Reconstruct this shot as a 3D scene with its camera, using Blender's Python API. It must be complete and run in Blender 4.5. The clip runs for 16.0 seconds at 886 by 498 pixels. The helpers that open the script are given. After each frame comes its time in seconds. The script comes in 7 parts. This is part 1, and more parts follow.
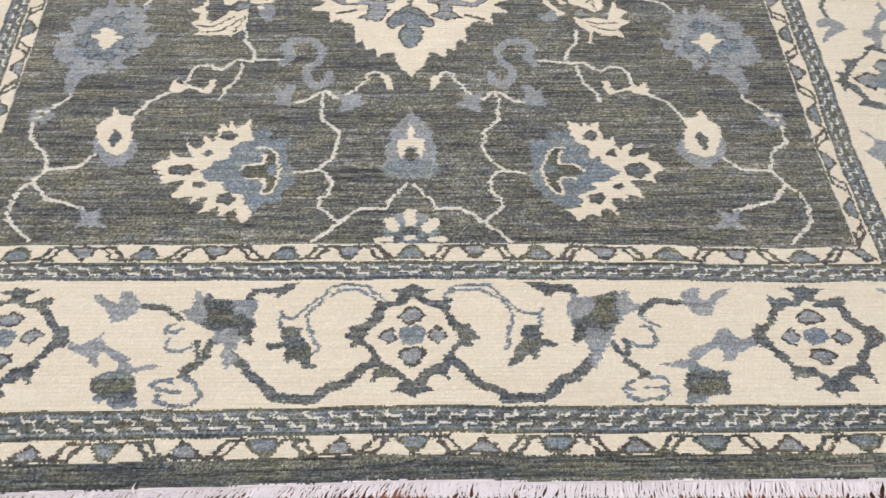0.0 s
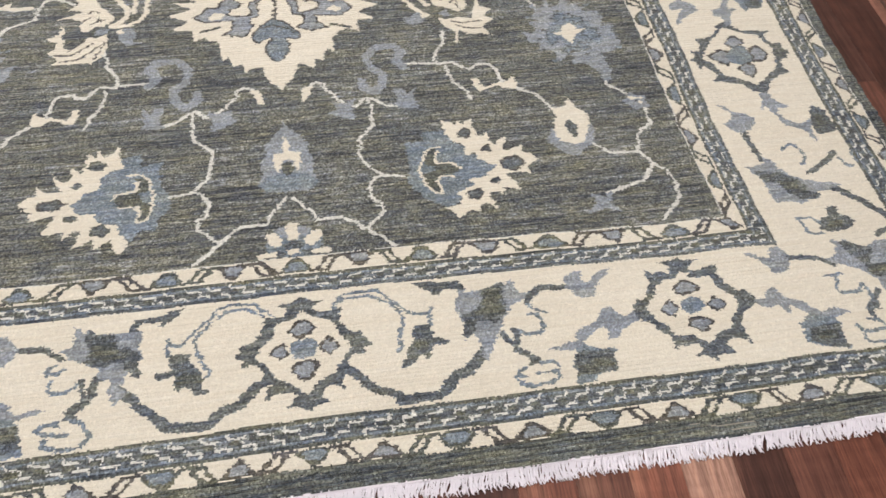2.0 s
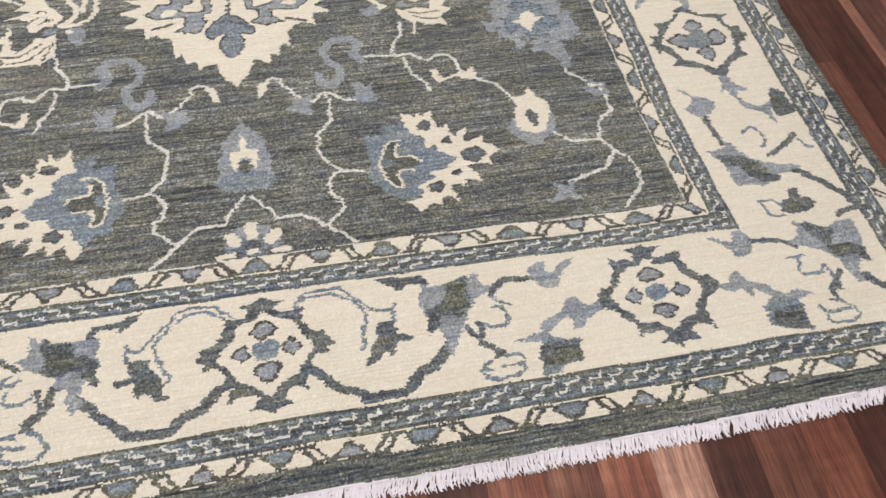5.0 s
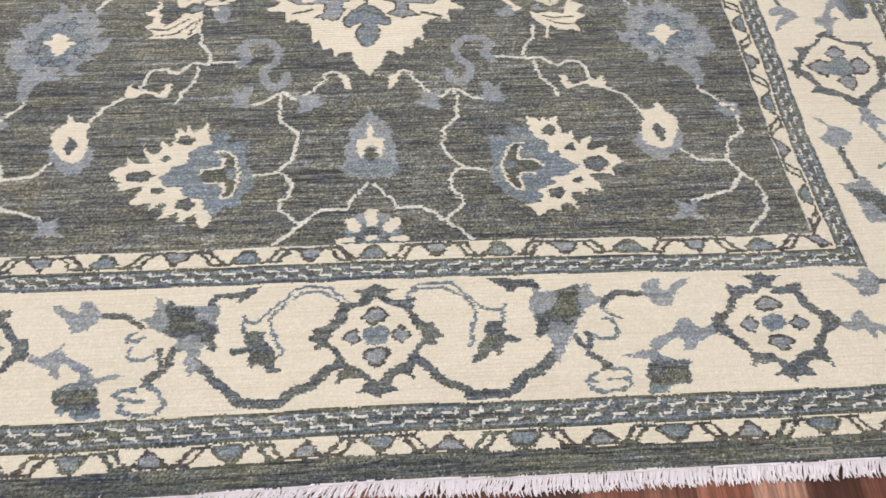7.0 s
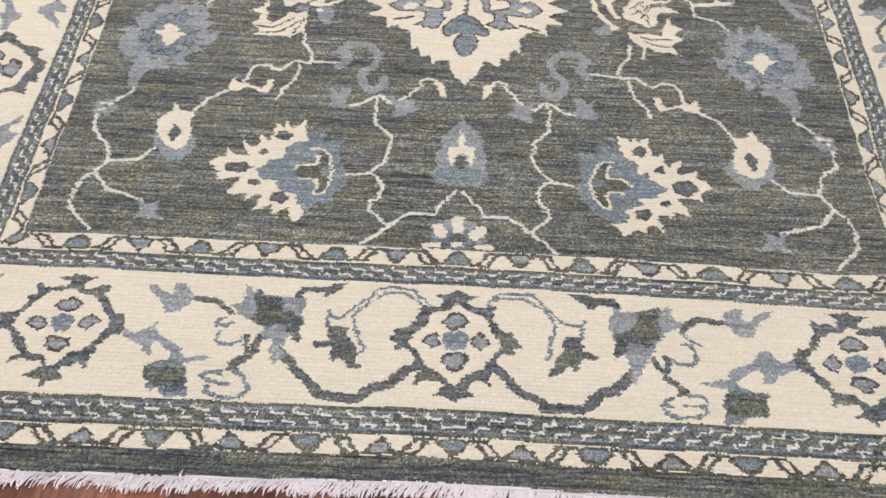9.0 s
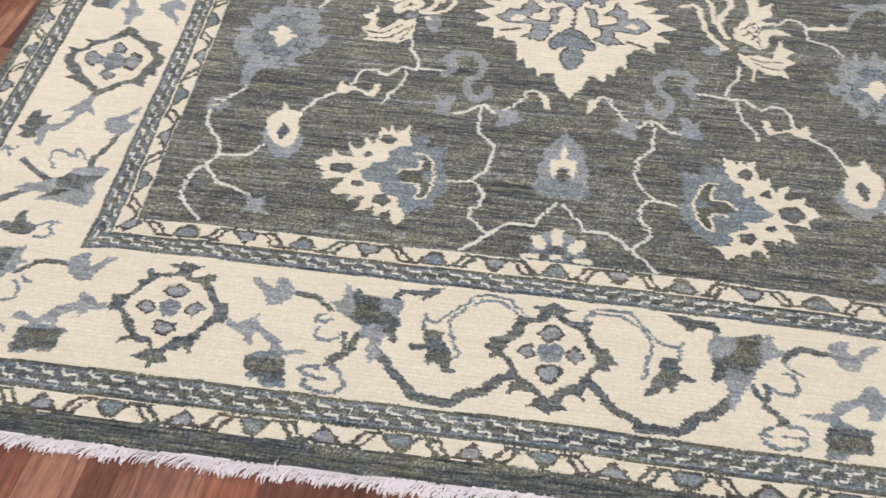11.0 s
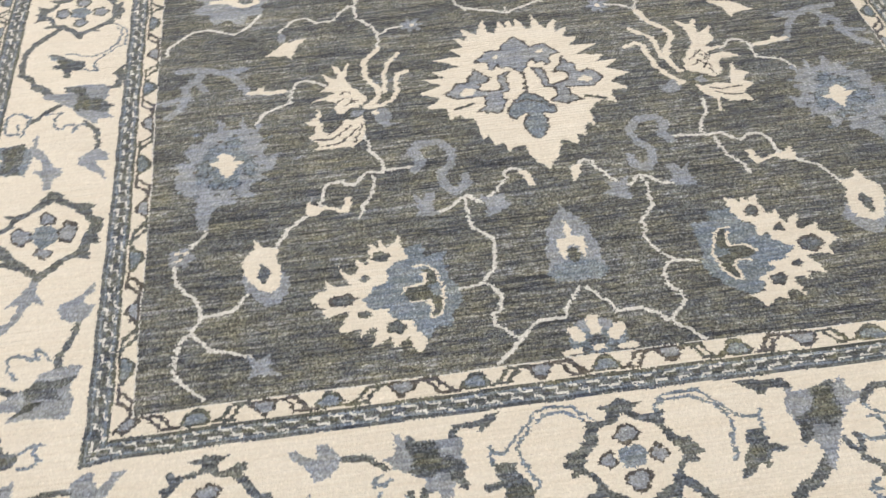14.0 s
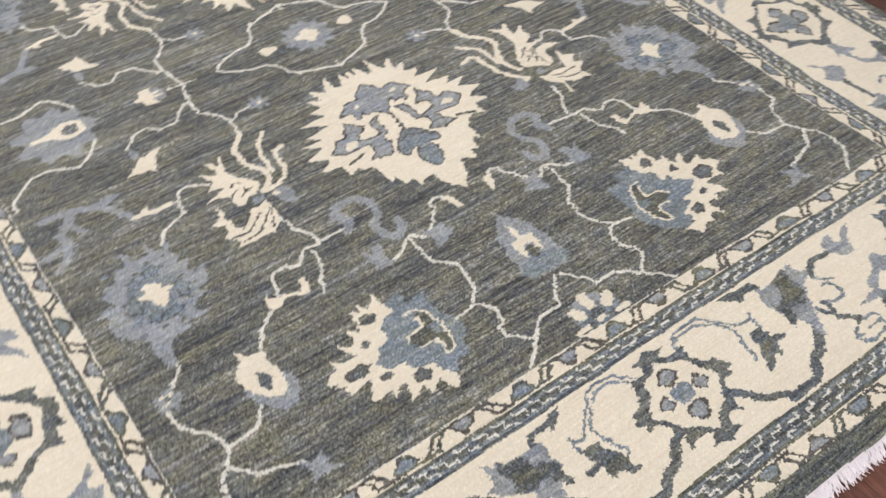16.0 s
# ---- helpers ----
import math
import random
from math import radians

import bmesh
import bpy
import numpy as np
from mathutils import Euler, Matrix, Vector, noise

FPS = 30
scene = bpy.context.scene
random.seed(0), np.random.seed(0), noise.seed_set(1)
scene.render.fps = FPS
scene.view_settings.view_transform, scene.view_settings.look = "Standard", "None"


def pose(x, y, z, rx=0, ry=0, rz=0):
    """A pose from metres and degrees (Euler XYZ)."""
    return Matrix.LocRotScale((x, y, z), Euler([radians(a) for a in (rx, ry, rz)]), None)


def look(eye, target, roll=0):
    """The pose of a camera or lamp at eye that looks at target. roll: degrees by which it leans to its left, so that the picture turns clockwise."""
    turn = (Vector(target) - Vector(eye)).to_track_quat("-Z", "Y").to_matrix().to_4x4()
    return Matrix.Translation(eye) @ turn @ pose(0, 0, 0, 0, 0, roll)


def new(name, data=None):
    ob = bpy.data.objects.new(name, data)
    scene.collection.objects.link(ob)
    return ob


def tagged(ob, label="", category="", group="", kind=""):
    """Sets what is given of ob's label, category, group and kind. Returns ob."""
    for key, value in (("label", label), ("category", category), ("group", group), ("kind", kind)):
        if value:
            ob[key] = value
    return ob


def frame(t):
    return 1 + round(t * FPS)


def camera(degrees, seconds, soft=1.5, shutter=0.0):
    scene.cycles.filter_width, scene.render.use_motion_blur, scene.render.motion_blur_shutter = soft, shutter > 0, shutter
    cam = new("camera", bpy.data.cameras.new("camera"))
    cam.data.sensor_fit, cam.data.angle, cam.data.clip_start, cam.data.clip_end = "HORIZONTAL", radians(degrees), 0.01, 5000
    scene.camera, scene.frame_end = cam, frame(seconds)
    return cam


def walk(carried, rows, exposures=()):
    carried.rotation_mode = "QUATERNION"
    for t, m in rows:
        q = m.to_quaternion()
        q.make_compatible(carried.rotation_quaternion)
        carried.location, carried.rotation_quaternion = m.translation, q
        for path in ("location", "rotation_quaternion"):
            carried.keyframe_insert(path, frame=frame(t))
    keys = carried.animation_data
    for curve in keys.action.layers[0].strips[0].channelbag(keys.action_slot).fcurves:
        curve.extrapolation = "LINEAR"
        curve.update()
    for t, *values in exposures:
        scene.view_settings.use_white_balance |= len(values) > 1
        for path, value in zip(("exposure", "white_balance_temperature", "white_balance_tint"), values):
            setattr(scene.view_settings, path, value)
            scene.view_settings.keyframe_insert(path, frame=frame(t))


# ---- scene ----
cam = camera(54.8, 16.0, soft=1.5, shutter=0.5)
PATH = [
    (0, (-0.0025, -1.0097, 1.3109), (0.0642, 0.2037, -0.2779), 2.35),
    (0.5, (0.0013, -1.0101, 1.3136), (0.1099, 0.2111, -0.2667), 2.81),
    (1, (0.0171, -1.0102, 1.3187), (0.1772, 0.2073, -0.2605), 2.78),
    (1.5, (0.0328, -1.0143, 1.3196), (0.2559, 0.1918, -0.2602), 3.36),
    (2, (0.0451, -1.0197, 1.3227), (0.3221, 0.1801, -0.2545), 4.19),
    (2.5, (0.0546, -1.0199, 1.3221), (0.372, 0.1784, -0.2468), 4.61),
    (3, (0.0654, -1.019, 1.3229), (0.4114, 0.1754, -0.244), 4.85),
    (3.2, (0.0676, -1.0159, 1.3238), (0.4251, 0.1732, -0.2443), 5.02),
    (3.7, (0.0723, -1.0133, 1.3222), (0.4503, 0.1661, -0.2464), 5.15),
    (4.25, (0.0767, -1.0114, 1.3187), (0.4504, 0.158, -0.2577), 5.09),
    (4.8, (0.0741, -1.0084, 1.3153), (0.4225, 0.1579, -0.2699), 4.72),
    (5.3, (0.0638, -1.0048, 1.3137), (0.3697, 0.1689, -0.2771), 4.35),
    (5.5, (0.0536, -1.0046, 1.3119), (0.3439, 0.174, -0.2771), 4.21),
    (6, (0.0479, -0.9999, 1.3144), (0.278, 0.1875, -0.2779), 3.38),
    (6.5, (0.0375, -0.9938, 1.3295), (0.2057, 0.1904, -0.2733), 2.89),
    (7, (0.0196, -1.004, 1.3222), (0.1483, 0.1922, -0.2755), 2.88),
    (7.5, (0.0069, -1.0081, 1.3271), (0.1019, 0.1871, -0.2725), 2.77),
    (8, (-0.0058, -1.0092, 1.334), (0.0499, 0.1928, -0.2632), 2.63),
    (10.5, (-0.0691, -1.0272, 1.3456), (-0.1855, 0.1903, -0.2364), 1.05),
    (11, (-0.0866, -1.0302, 1.3424), (-0.2601, 0.1892, -0.2342), 0.01),
    (11.5, (-0.1176, -1.0329, 1.3437), (-0.3385, 0.1837, -0.2289), -0.65),
    (12, (-0.1538, -1.0382, 1.3464), (-0.371, 0.1837, -0.2226), -0.7),
    (12.5, (-0.1943, -1.0435, 1.3463), (-0.3448, 0.207, -0.2067), 0.38),
    (13, (-0.2162, -1.0047, 1.3454), (-0.3241, 0.2659, -0.1959), -0.74),
    (13.5, (-0.2771, -0.9097, 1.3432), (-0.2935, 0.3836, -0.1822), -1.56),
    (14, (-0.3511, -0.8079, 1.351), (-0.2574, 0.4568, -0.1957), -3.69),
    (14.5, (-0.4297, -0.789, 1.3601), (-0.2267, 0.4965, -0.1597), -0.74),
    (15, (-0.6024, -0.7774, 1.3698), (-0.2346, 0.4491, -0.1668), -2.62),
    (15.5, (-0.7492, -0.7494, 1.3919), (-0.216, 0.4185, -0.1416), -2.8),
    (16, (-0.8403, -0.6675, 1.3968), (-0.1133, 0.4375, -0.1039), -2.34),
]
walk(cam, [(t, look(eye, target, roll)) for t, eye, target, roll in PATH])

# The rug's front edge runs along x; z = 0 is the top of its pile, the boards lie 12 mm lower.
FLOOR = -0.012

# ---- light: ceiling panels added out of view, and the pale room that bounces their light ----
world = bpy.data.worlds.new("world")
scene.world = world
world.use_nodes = True
world.node_tree.nodes["Background"].inputs[0].default_value = (0.9, 0.95, 1.0, 1)
world.node_tree.nodes["Background"].inputs[1].default_value = 0.25
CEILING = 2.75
# Assumed sources: no fixture is known, places and watts follow the rug's brightness.
UNSEEN_PANELS = [(-2.1, -0.75), (0.8, -0.75), (-2.1, 1.75), (0.8, 1.75), (-2.1, 4.25), (0.8, 4.25)]
UNSEEN_PANEL_WATTS = 32.5


def unseen_panel_lamp(x, y):
    data = bpy.data.lights.new("unseen_panel_lamp", "AREA")
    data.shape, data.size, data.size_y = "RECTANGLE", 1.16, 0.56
    data.energy, data.color = UNSEEN_PANEL_WATTS, (1.0, 0.985, 0.985)
    lamp = new("unseen_panel_lamp", data)
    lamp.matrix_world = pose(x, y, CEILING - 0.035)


for px, py in UNSEEN_PANELS:
    unseen_panel_lamp(px, py)


# ---- materials ----
def nodes_of(name):
    m = bpy.data.materials.new(name)
    m.use_nodes = True
    t = m.node_tree
    return m, t.nodes, t.links, t.nodes["Principled BSDF"]


def ramp(nodes, links, source, stops):
    r = nodes.new("ShaderNodeValToRGB")
    while len(r.color_ramp.elements) < len(stops):
        r.color_ramp.elements.new(0.5)
    for e, (at, c) in zip(r.color_ramp.elements, stops):
        e.position, e.color = at, (*c, 1)
    links.new(source, r.inputs[0])
    return r.outputs[0]


def noise_of(nodes, links, coord, scale, size, detail=4.0, rough=0.6):
    mp = nodes.new("ShaderNodeMapping")
    mp.inputs["Scale"].default_value = scale
    links.new(coord, mp.inputs[0])
    n = nodes.new("ShaderNodeTexNoise")
    n.inputs["Scale"].default_value, n.inputs["Detail"].default_value, n.inputs["Roughness"].default_value = size, detail, rough
    links.new(mp.outputs[0], n.inputs["Vector"])
    return n.outputs["Fac"]


def mixed(nodes, links, fac, a, b, kind="MIX"):
    mx = nodes.new("ShaderNodeMix")
    mx.data_type, mx.blend_type = "RGBA", kind
    for value, socket in ((fac, mx.inputs[0]), (a, mx.inputs[6]), (b, mx.inputs[7])):
        if isinstance(value, (float, int)):
            socket.default_value = value
        elif isinstance(value, tuple):
            socket.default_value = (*value, 1)
        else:
            links.new(value, socket)
    return mx.outputs[2]


def maths(nodes, links, op, a, b=0.0):
    mt = nodes.new("ShaderNodeMath")
    mt.operation = op
    for value, socket in ((a, mt.inputs[0]), (b, mt.inputs[1])):
        if isinstance(value, (float, int)):
            socket.default_value = value
        else:
            links.new(value, socket)
    return mt.outputs[0]


def wool(name, tones, speck=0.25, ribs=0.35, streak=26.0, hue=0.0, spread=0.17):
    """Knotted wool: tones streaked along the weft, single knots a little lighter or darker with pile sheen painted in,
    weft ribs in relief.
    """
    m, nodes, links, bsdf = nodes_of(name)
    co = nodes.new("ShaderNodeTexCoord").outputs["Object"]
    long = noise_of(nodes, links, co, (1.0, 20.0, 1.0), 5.0, 5.0, 0.74)
    wide = noise_of(nodes, links, co, (0.6, 5.0, 1.0), 3.2, 2.0, 0.5)
    fine = noise_of(nodes, links, co, (1.0, 9.0, 1.0), streak, 3.0, 0.7)
    blend = maths(nodes, links, "ADD", maths(nodes, links, "MULTIPLY", long, 0.52), maths(nodes, links, "MULTIPLY", fine, 0.32))
    blend = maths(nodes, links, "ADD", blend, maths(nodes, links, "MULTIPLY", wide, 0.16))
    n = len(tones)
    base = ramp(nodes, links, blend, [(0.5 - spread / 2 + spread * k / max(1, n - 1), c) for k, c in enumerate(tones)])
    if hue:  # broad cooler and warmer patches, longer along the weft
        broad = noise_of(nodes, links, co, (0.8, 2.6, 1.0), 7.5, 3.0, 0.55)
        base = mixed(nodes, links, hue, base, ramp(nodes, links, broad, [(0.36, (0.82, 0.92, 1.14)), (0.47, (0.97, 1.0, 1.05)), (0.53, (1.0, 1.0, 1.0)), (0.64, (1.14, 1.10, 0.90))]), "MULTIPLY")
    if hue:  # dye lots: cooler and warmer yarn in patches a few centimetres wide
        lots = noise_of(nodes, links, co, (0.7, 2.2, 1.0), 34.0, 4.0, 0.7)
        base = mixed(nodes, links, hue, base, ramp(nodes, links, lots, [(0.38, (0.72, 0.80, 1.08)), (0.5, (1.0, 1.02, 1.02)), (0.62, (1.20, 1.15, 0.90))]), "MULTIPLY")
    knot = nodes.new("ShaderNodeTexVoronoi")
    knot.inputs["Scale"].default_value, knot.inputs["Randomness"].default_value = 330.0, 0.75
    rows = nodes.new("ShaderNodeMapping")
    rows.inputs["Scale"].default_value = (1.0, 0.92, 1.0)
    links.new(co, rows.inputs[0])
    links.new(rows.outputs[0], knot.inputs["Vector"])
    grain = nodes.new("ShaderNodeRGBToBW")
    links.new(knot.outputs["Color"], grain.inputs[0])
    # The ramp's top stops paint the glint of knots that catch light.
    lit = ramp(nodes, links, grain.outputs[0], [(0.24, (1 - speck,) * 3), (0.56, (1 - 0.36 * speck,) * 3), (0.74, (1.0,) * 3), (0.82, (1 + 0.10 * speck,) * 3), (0.90, (1 + 0.95 * speck,) * 3)])
    colour = mixed(nodes, links, 1.0, base, lit, "MULTIPLY")
    links.new(colour, bsdf.inputs["Base Color"])
    bsdf.inputs["Roughness"].default_value = 0.95
    bsdf.inputs["Specular IOR Level"].default_value = 0.15
    bsdf.inputs["Sheen Weight"].default_value = 0.12
    bsdf.inputs["Sheen Roughness"].default_value = 0.6
    wave = nodes.new("ShaderNodeTexWave")
    wave.bands_direction = "Y"
    wave.inputs["Scale"].default_value, wave.inputs["Distortion"].default_value, wave.inputs["Detail"].default_value = 38.0, 1.6, 2.0
    wave.inputs["Detail Scale"].default_value = 2.0
    links.new(co, wave.inputs["Vector"])
    relief = maths(nodes, links, "ADD", maths(nodes, links, "MULTIPLY", wave.outputs["Fac"], ribs), maths(nodes, links, "MULTIPLY", knot.outputs["Distance"], -1.6))
    bump = nodes.new("ShaderNodeBump")
    bump.inputs["Strength"].default_value, bump.inputs["Distance"].default_value = 0.55, 0.0022
    links.new(relief, bump.inputs["Height"])
    links.new(bump.outputs[0], bsdf.inputs["Normal"])
    return m


WOOLS = [
    wool("wool_field", [(0.056, 0.061, 0.070), (0.128, 0.135, 0.140), (0.167, 0.170, 0.148), (0.228, 0.225, 0.179), (0.356, 0.357, 0.347)], 0.68, 0.5, hue=0.44, spread=0.142),
    wool("wool_cream", [(0.648, 0.588, 0.482), (0.673, 0.622, 0.522), (0.69, 0.646, 0.554)], 0.09, 0.5),
    wool("wool_blue", [(0.215, 0.237, 0.262), (0.303, 0.324, 0.350), (0.378, 0.396, 0.422)], 0.40, 0.4, hue=0.25),
    wool("wool_slate", [(0.066, 0.075, 0.089), (0.136, 0.148, 0.155), (0.178, 0.188, 0.178), (0.25, 0.265, 0.275)], 0.64, 0.4, hue=0.5),
    wool("wool_moss", [(0.064, 0.072, 0.077), (0.120, 0.128, 0.114), (0.165, 0.165, 0.128), (0.22, 0.218, 0.175)], 0.62, 0.4, hue=0.5),
    wool("wool_outline", [(0.06, 0.058, 0.06), (0.125, 0.115, 0.105), (0.19, 0.175, 0.16)], 0.55, 0.4, hue=0.5),
    wool("wool_steel", [(0.155, 0.190, 0.218), (0.232, 0.270, 0.303), (0.305, 0.338, 0.372)], 0.5, 0.4, hue=0.35),
    wool("wool_edge", [(0.058, 0.068, 0.080), (0.132, 0.143, 0.145), (0.178, 0.186, 0.155), (0.26, 0.265, 0.225)], 0.66, 1.0, hue=0.4, spread=0.14),
    # Near-black for the edge's grooves: their shade is put into the colour.
    wool("wool_groove_shade", [(0.022, 0.026, 0.03), (0.05, 0.055, 0.055)], 0.5, 0.6),
    wool("wool_ivory", [(0.58, 0.565, 0.52), (0.70, 0.69, 0.645)], 0.22, 0.4),
]
FIELD, CREAM, BLUE, SLATE, MOSS, LINE, STEEL, EDGE, GROOVE_SHADE, IVORY = range(10)
PILE = (0.0, 0.0009, 0.0006, 0.0003, 0.0002, -0.0004, 0.0004, 0.0, -0.0013, 0.0004)


def wood(colour, sap=0.25):
    """Lacquered walnut: arched growth figure, sapwood streaks, fine pores and a cross ripple."""
    m, nodes, links, bsdf = nodes_of("walnut_board")
    info = nodes.new("ShaderNodeObjectInfo")
    co = nodes.new("ShaderNodeTexCoord").outputs["Object"]
    shift = nodes.new("ShaderNodeVectorMath")
    shift.operation = "ADD"
    off = nodes.new("ShaderNodeCombineXYZ")
    links.new(maths(nodes, links, "MULTIPLY", info.outputs["Random"], 37.0), off.inputs[0])
    links.new(maths(nodes, links, "MULTIPLY", info.outputs["Random"], 91.0), off.inputs[1])
    links.new(co, shift.inputs[0])
    links.new(off.outputs[0], shift.inputs[1])
    at = shift.outputs[0]
    grain = noise_of(nodes, links, at, (24.0, 1.2, 1.0), 2.6, 6.0, 0.66)
    figure = noise_of(nodes, links, at, (7.0, 1.6, 1.0), 1.6, 3.0, 0.5)
    ripple = noise_of(nodes, links, at, (5.0, 24.0, 1.0), 1.8, 3.0, 0.55)
    pores = noise_of(nodes, links, at, (170.0, 7.0, 1.0), 2.0, 4.0, 0.65)
    squeeze = nodes.new("ShaderNodeMapping")
    squeeze.inputs["Scale"].default_value = (1.0, 0.16, 1.0)
    links.new(at, squeeze.inputs[0])
    arches = nodes.new("ShaderNodeTexWave")
    arches.bands_direction = "X"
    arches.inputs["Scale"].default_value, arches.inputs["Distortion"].default_value = 11.0, 9.0
    arches.inputs["Detail"].default_value, arches.inputs["Detail Scale"].default_value, arches.inputs["Detail Roughness"].default_value = 3.0, 1.1, 0.6
    links.new(squeeze.outputs[0], arches.inputs["Vector"])
    tone = ramp(nodes, links, info.outputs["Random"], [(0.0, tuple(0.8 * v for v in colour)), (1.0, tuple(1.12 * v for v in colour))])
    pale = ramp(nodes, links, figure, [(0.56, (0, 0, 0)), (0.68, (sap, sap, sap))])
    tone = mixed(nodes, links, pale, tone, (0.46, 0.25, 0.17))
    tone = mixed(nodes, links, 0.62, tone, ramp(nodes, links, pores, [(0.36, (0.34, 0.28, 0.27)), (0.54, (1, 1, 1)), (0.70, (1.16, 1.10, 1.06))]), "MULTIPLY")
    c = mixed(nodes, links, 0.55, tone, ramp(nodes, links, grain, [(0.34, (0.46, 0.41, 0.40)), (0.55, (1, 1, 1)), (0.75, (1.12, 1.04, 0.98))]), "MULTIPLY")
    c = mixed(nodes, links, 0.36, c, ramp(nodes, links, arches.outputs["Fac"], [(0.1, (0.5, 0.45, 0.44)), (0.45, (1, 1, 1)), (0.9, (1.1, 1.06, 1.0))]), "MULTIPLY")
    c = mixed(nodes, links, 0.65, c, ramp(nodes, links, figure, [(0.34, (0.55, 0.52, 0.52)), (0.58, (1, 1, 1))]), "MULTIPLY")
    c = mixed(nodes, links, 0.45, c, ramp(nodes, links, ripple, [(0.38, (0.74, 0.70, 0.70)), (0.62, (1.08, 1.08, 1.08))]), "MULTIPLY")
    links.new(c, bsdf.inputs["Base Color"])
    links.new(ramp(nodes, links, grain, [(0.3, (0.46,) * 3), (0.7, (0.30,) * 3)]), bsdf.inputs["Roughness"])
    bsdf.inputs["Specular IOR Level"].default_value = 0.22
    bump = nodes.new("ShaderNodeBump")
    bump.inputs["Strength"].default_value, bump.inputs["Distance"].default_value = 0.12, 0.0008
    links.new(grain, bump.inputs["Height"])
    links.new(bump.outputs[0], bsdf.inputs["Normal"])
    return m


def plain(name, colour, rough, size=6.0, spread=0.06, relief=0.1):
    m, nodes, links, bsdf = nodes_of(name)
    co = nodes.new("ShaderNodeTexCoord").outputs["Object"]
    n = noise_of(nodes, links, co, (1, 1, 1), size, 5.0, 0.6)
    links.new(ramp(nodes, links, n, [(0.3, tuple(v * (1 - spread) for v in colour)), (0.7, colour)]), bsdf.inputs["Base Color"])
    bsdf.inputs["Roughness"].default_value = rough
    bump = nodes.new("ShaderNodeBump")
    bump.inputs["Strength"].default_value, bump.inputs["Distance"].default_value = relief, 0.002
    links.new(noise_of(nodes, links, co, (1, 1, 1), size * 30, 2.0), bump.inputs["Height"])
    links.new(bump.outputs[0], bsdf.inputs["Normal"])
    return m


WOODS = [wood(c, k) for c, k in (((0.096, 0.042, 0.032), 0.12), ((0.172, 0.074, 0.053), 0.35), ((0.262, 0.104, 0.070), 0.3), ((0.31, 0.150, 0.108), 0.3), ((0.45, 0.265, 0.20), 0.2), ((0.19, 0.076, 0.050), 0.8), ((0.095, 0.036, 0.026), 0.05))]
COTTON = plain("cotton", (0.86, 0.815, 0.875), 0.9, 60.0, 0.10, 0.3)
PAINT = plain("wall_paint", (0.78, 0.76, 0.72), 0.85)
SUBFLOOR = plain("floor_joint", (0.03, 0.018, 0.013), 0.8)
BACKING = plain("rug_backing", (0.35, 0.32, 0.27), 0.95)
ENAMEL = plain("white_enamel", (0.8, 0.8, 0.8), 0.4)


# Glow for the added panels' undersides.
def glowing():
    m, nodes, links, bsdf = nodes_of("unseen_panel_diffuser")
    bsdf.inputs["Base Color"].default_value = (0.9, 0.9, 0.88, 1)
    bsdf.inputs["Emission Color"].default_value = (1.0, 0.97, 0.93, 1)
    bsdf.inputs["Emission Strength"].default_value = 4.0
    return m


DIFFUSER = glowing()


# ---- mesh helpers ----
def solid(bm, x0, x1, y0, y1, z0, z1):
    v = [bm.verts.new((x, y, z)) for z in (z0, z1) for y in (y0, y1) for x in (x0, x1)]
    for q in ((0, 2, 3, 1), (4, 5, 7, 6), (0, 1, 5, 4), (2, 6, 7, 3), (0, 4, 6, 2), (1, 3, 7, 5)):
        bm.faces.new([v[k] for k in q])


def mesh_of(bm, name, material):
    me = bpy.data.meshes.new(name)
    bm.to_mesh(me)
    bm.free()
    me.materials.append(material)
    return me


def part(name, me, parent, label=""):
    ob = new(name, me)
    ob.parent = parent
    return tagged(ob, label)


def slab(name, box, material, label, category):
    bm = bmesh.new()
    solid(bm, *box)
    return tagged(new(name, mesh_of(bm, name, material)), label, category, kind="structure")


# ---- the room ----
X0, X1, Y0, Y1 = -3.6, 3.6, -3.0, 5.6
floor = slab("floor", (X0, X1, Y0, Y1, FLOOR - 0.06, FLOOR - 0.004), SUBFLOOR, "red-brown walnut strip floor with a satin lacquer", "floor")
slab("wall_south", (X0 - 0.12, X1 + 0.12, Y0 - 0.12, Y0, FLOOR - 0.06, CEILING), PAINT, "plain off-white painted wall", "wall")
slab("wall_north", (X0 - 0.12, X1 + 0.12, Y1, Y1 + 0.12, FLOOR - 0.06, CEILING), PAINT, "plain off-white painted wall", "wall")
slab("wall_west", (X0 - 0.12, X0, Y0, Y1, FLOOR - 0.06, CEILING), PAINT, "plain off-white painted wall", "wall")
slab("wall_east", (X1, X1 + 0.12, Y0, Y1, FLOOR - 0.06, CEILING), PAINT, "plain off-white painted wall", "wall")
slab("ceiling", (X0 - 0.12, X1 + 0.12, Y0 - 0.12, Y1 + 0.12, CEILING, CEILING + 0.1), PAINT, "plain off-white ceiling", "ceiling")


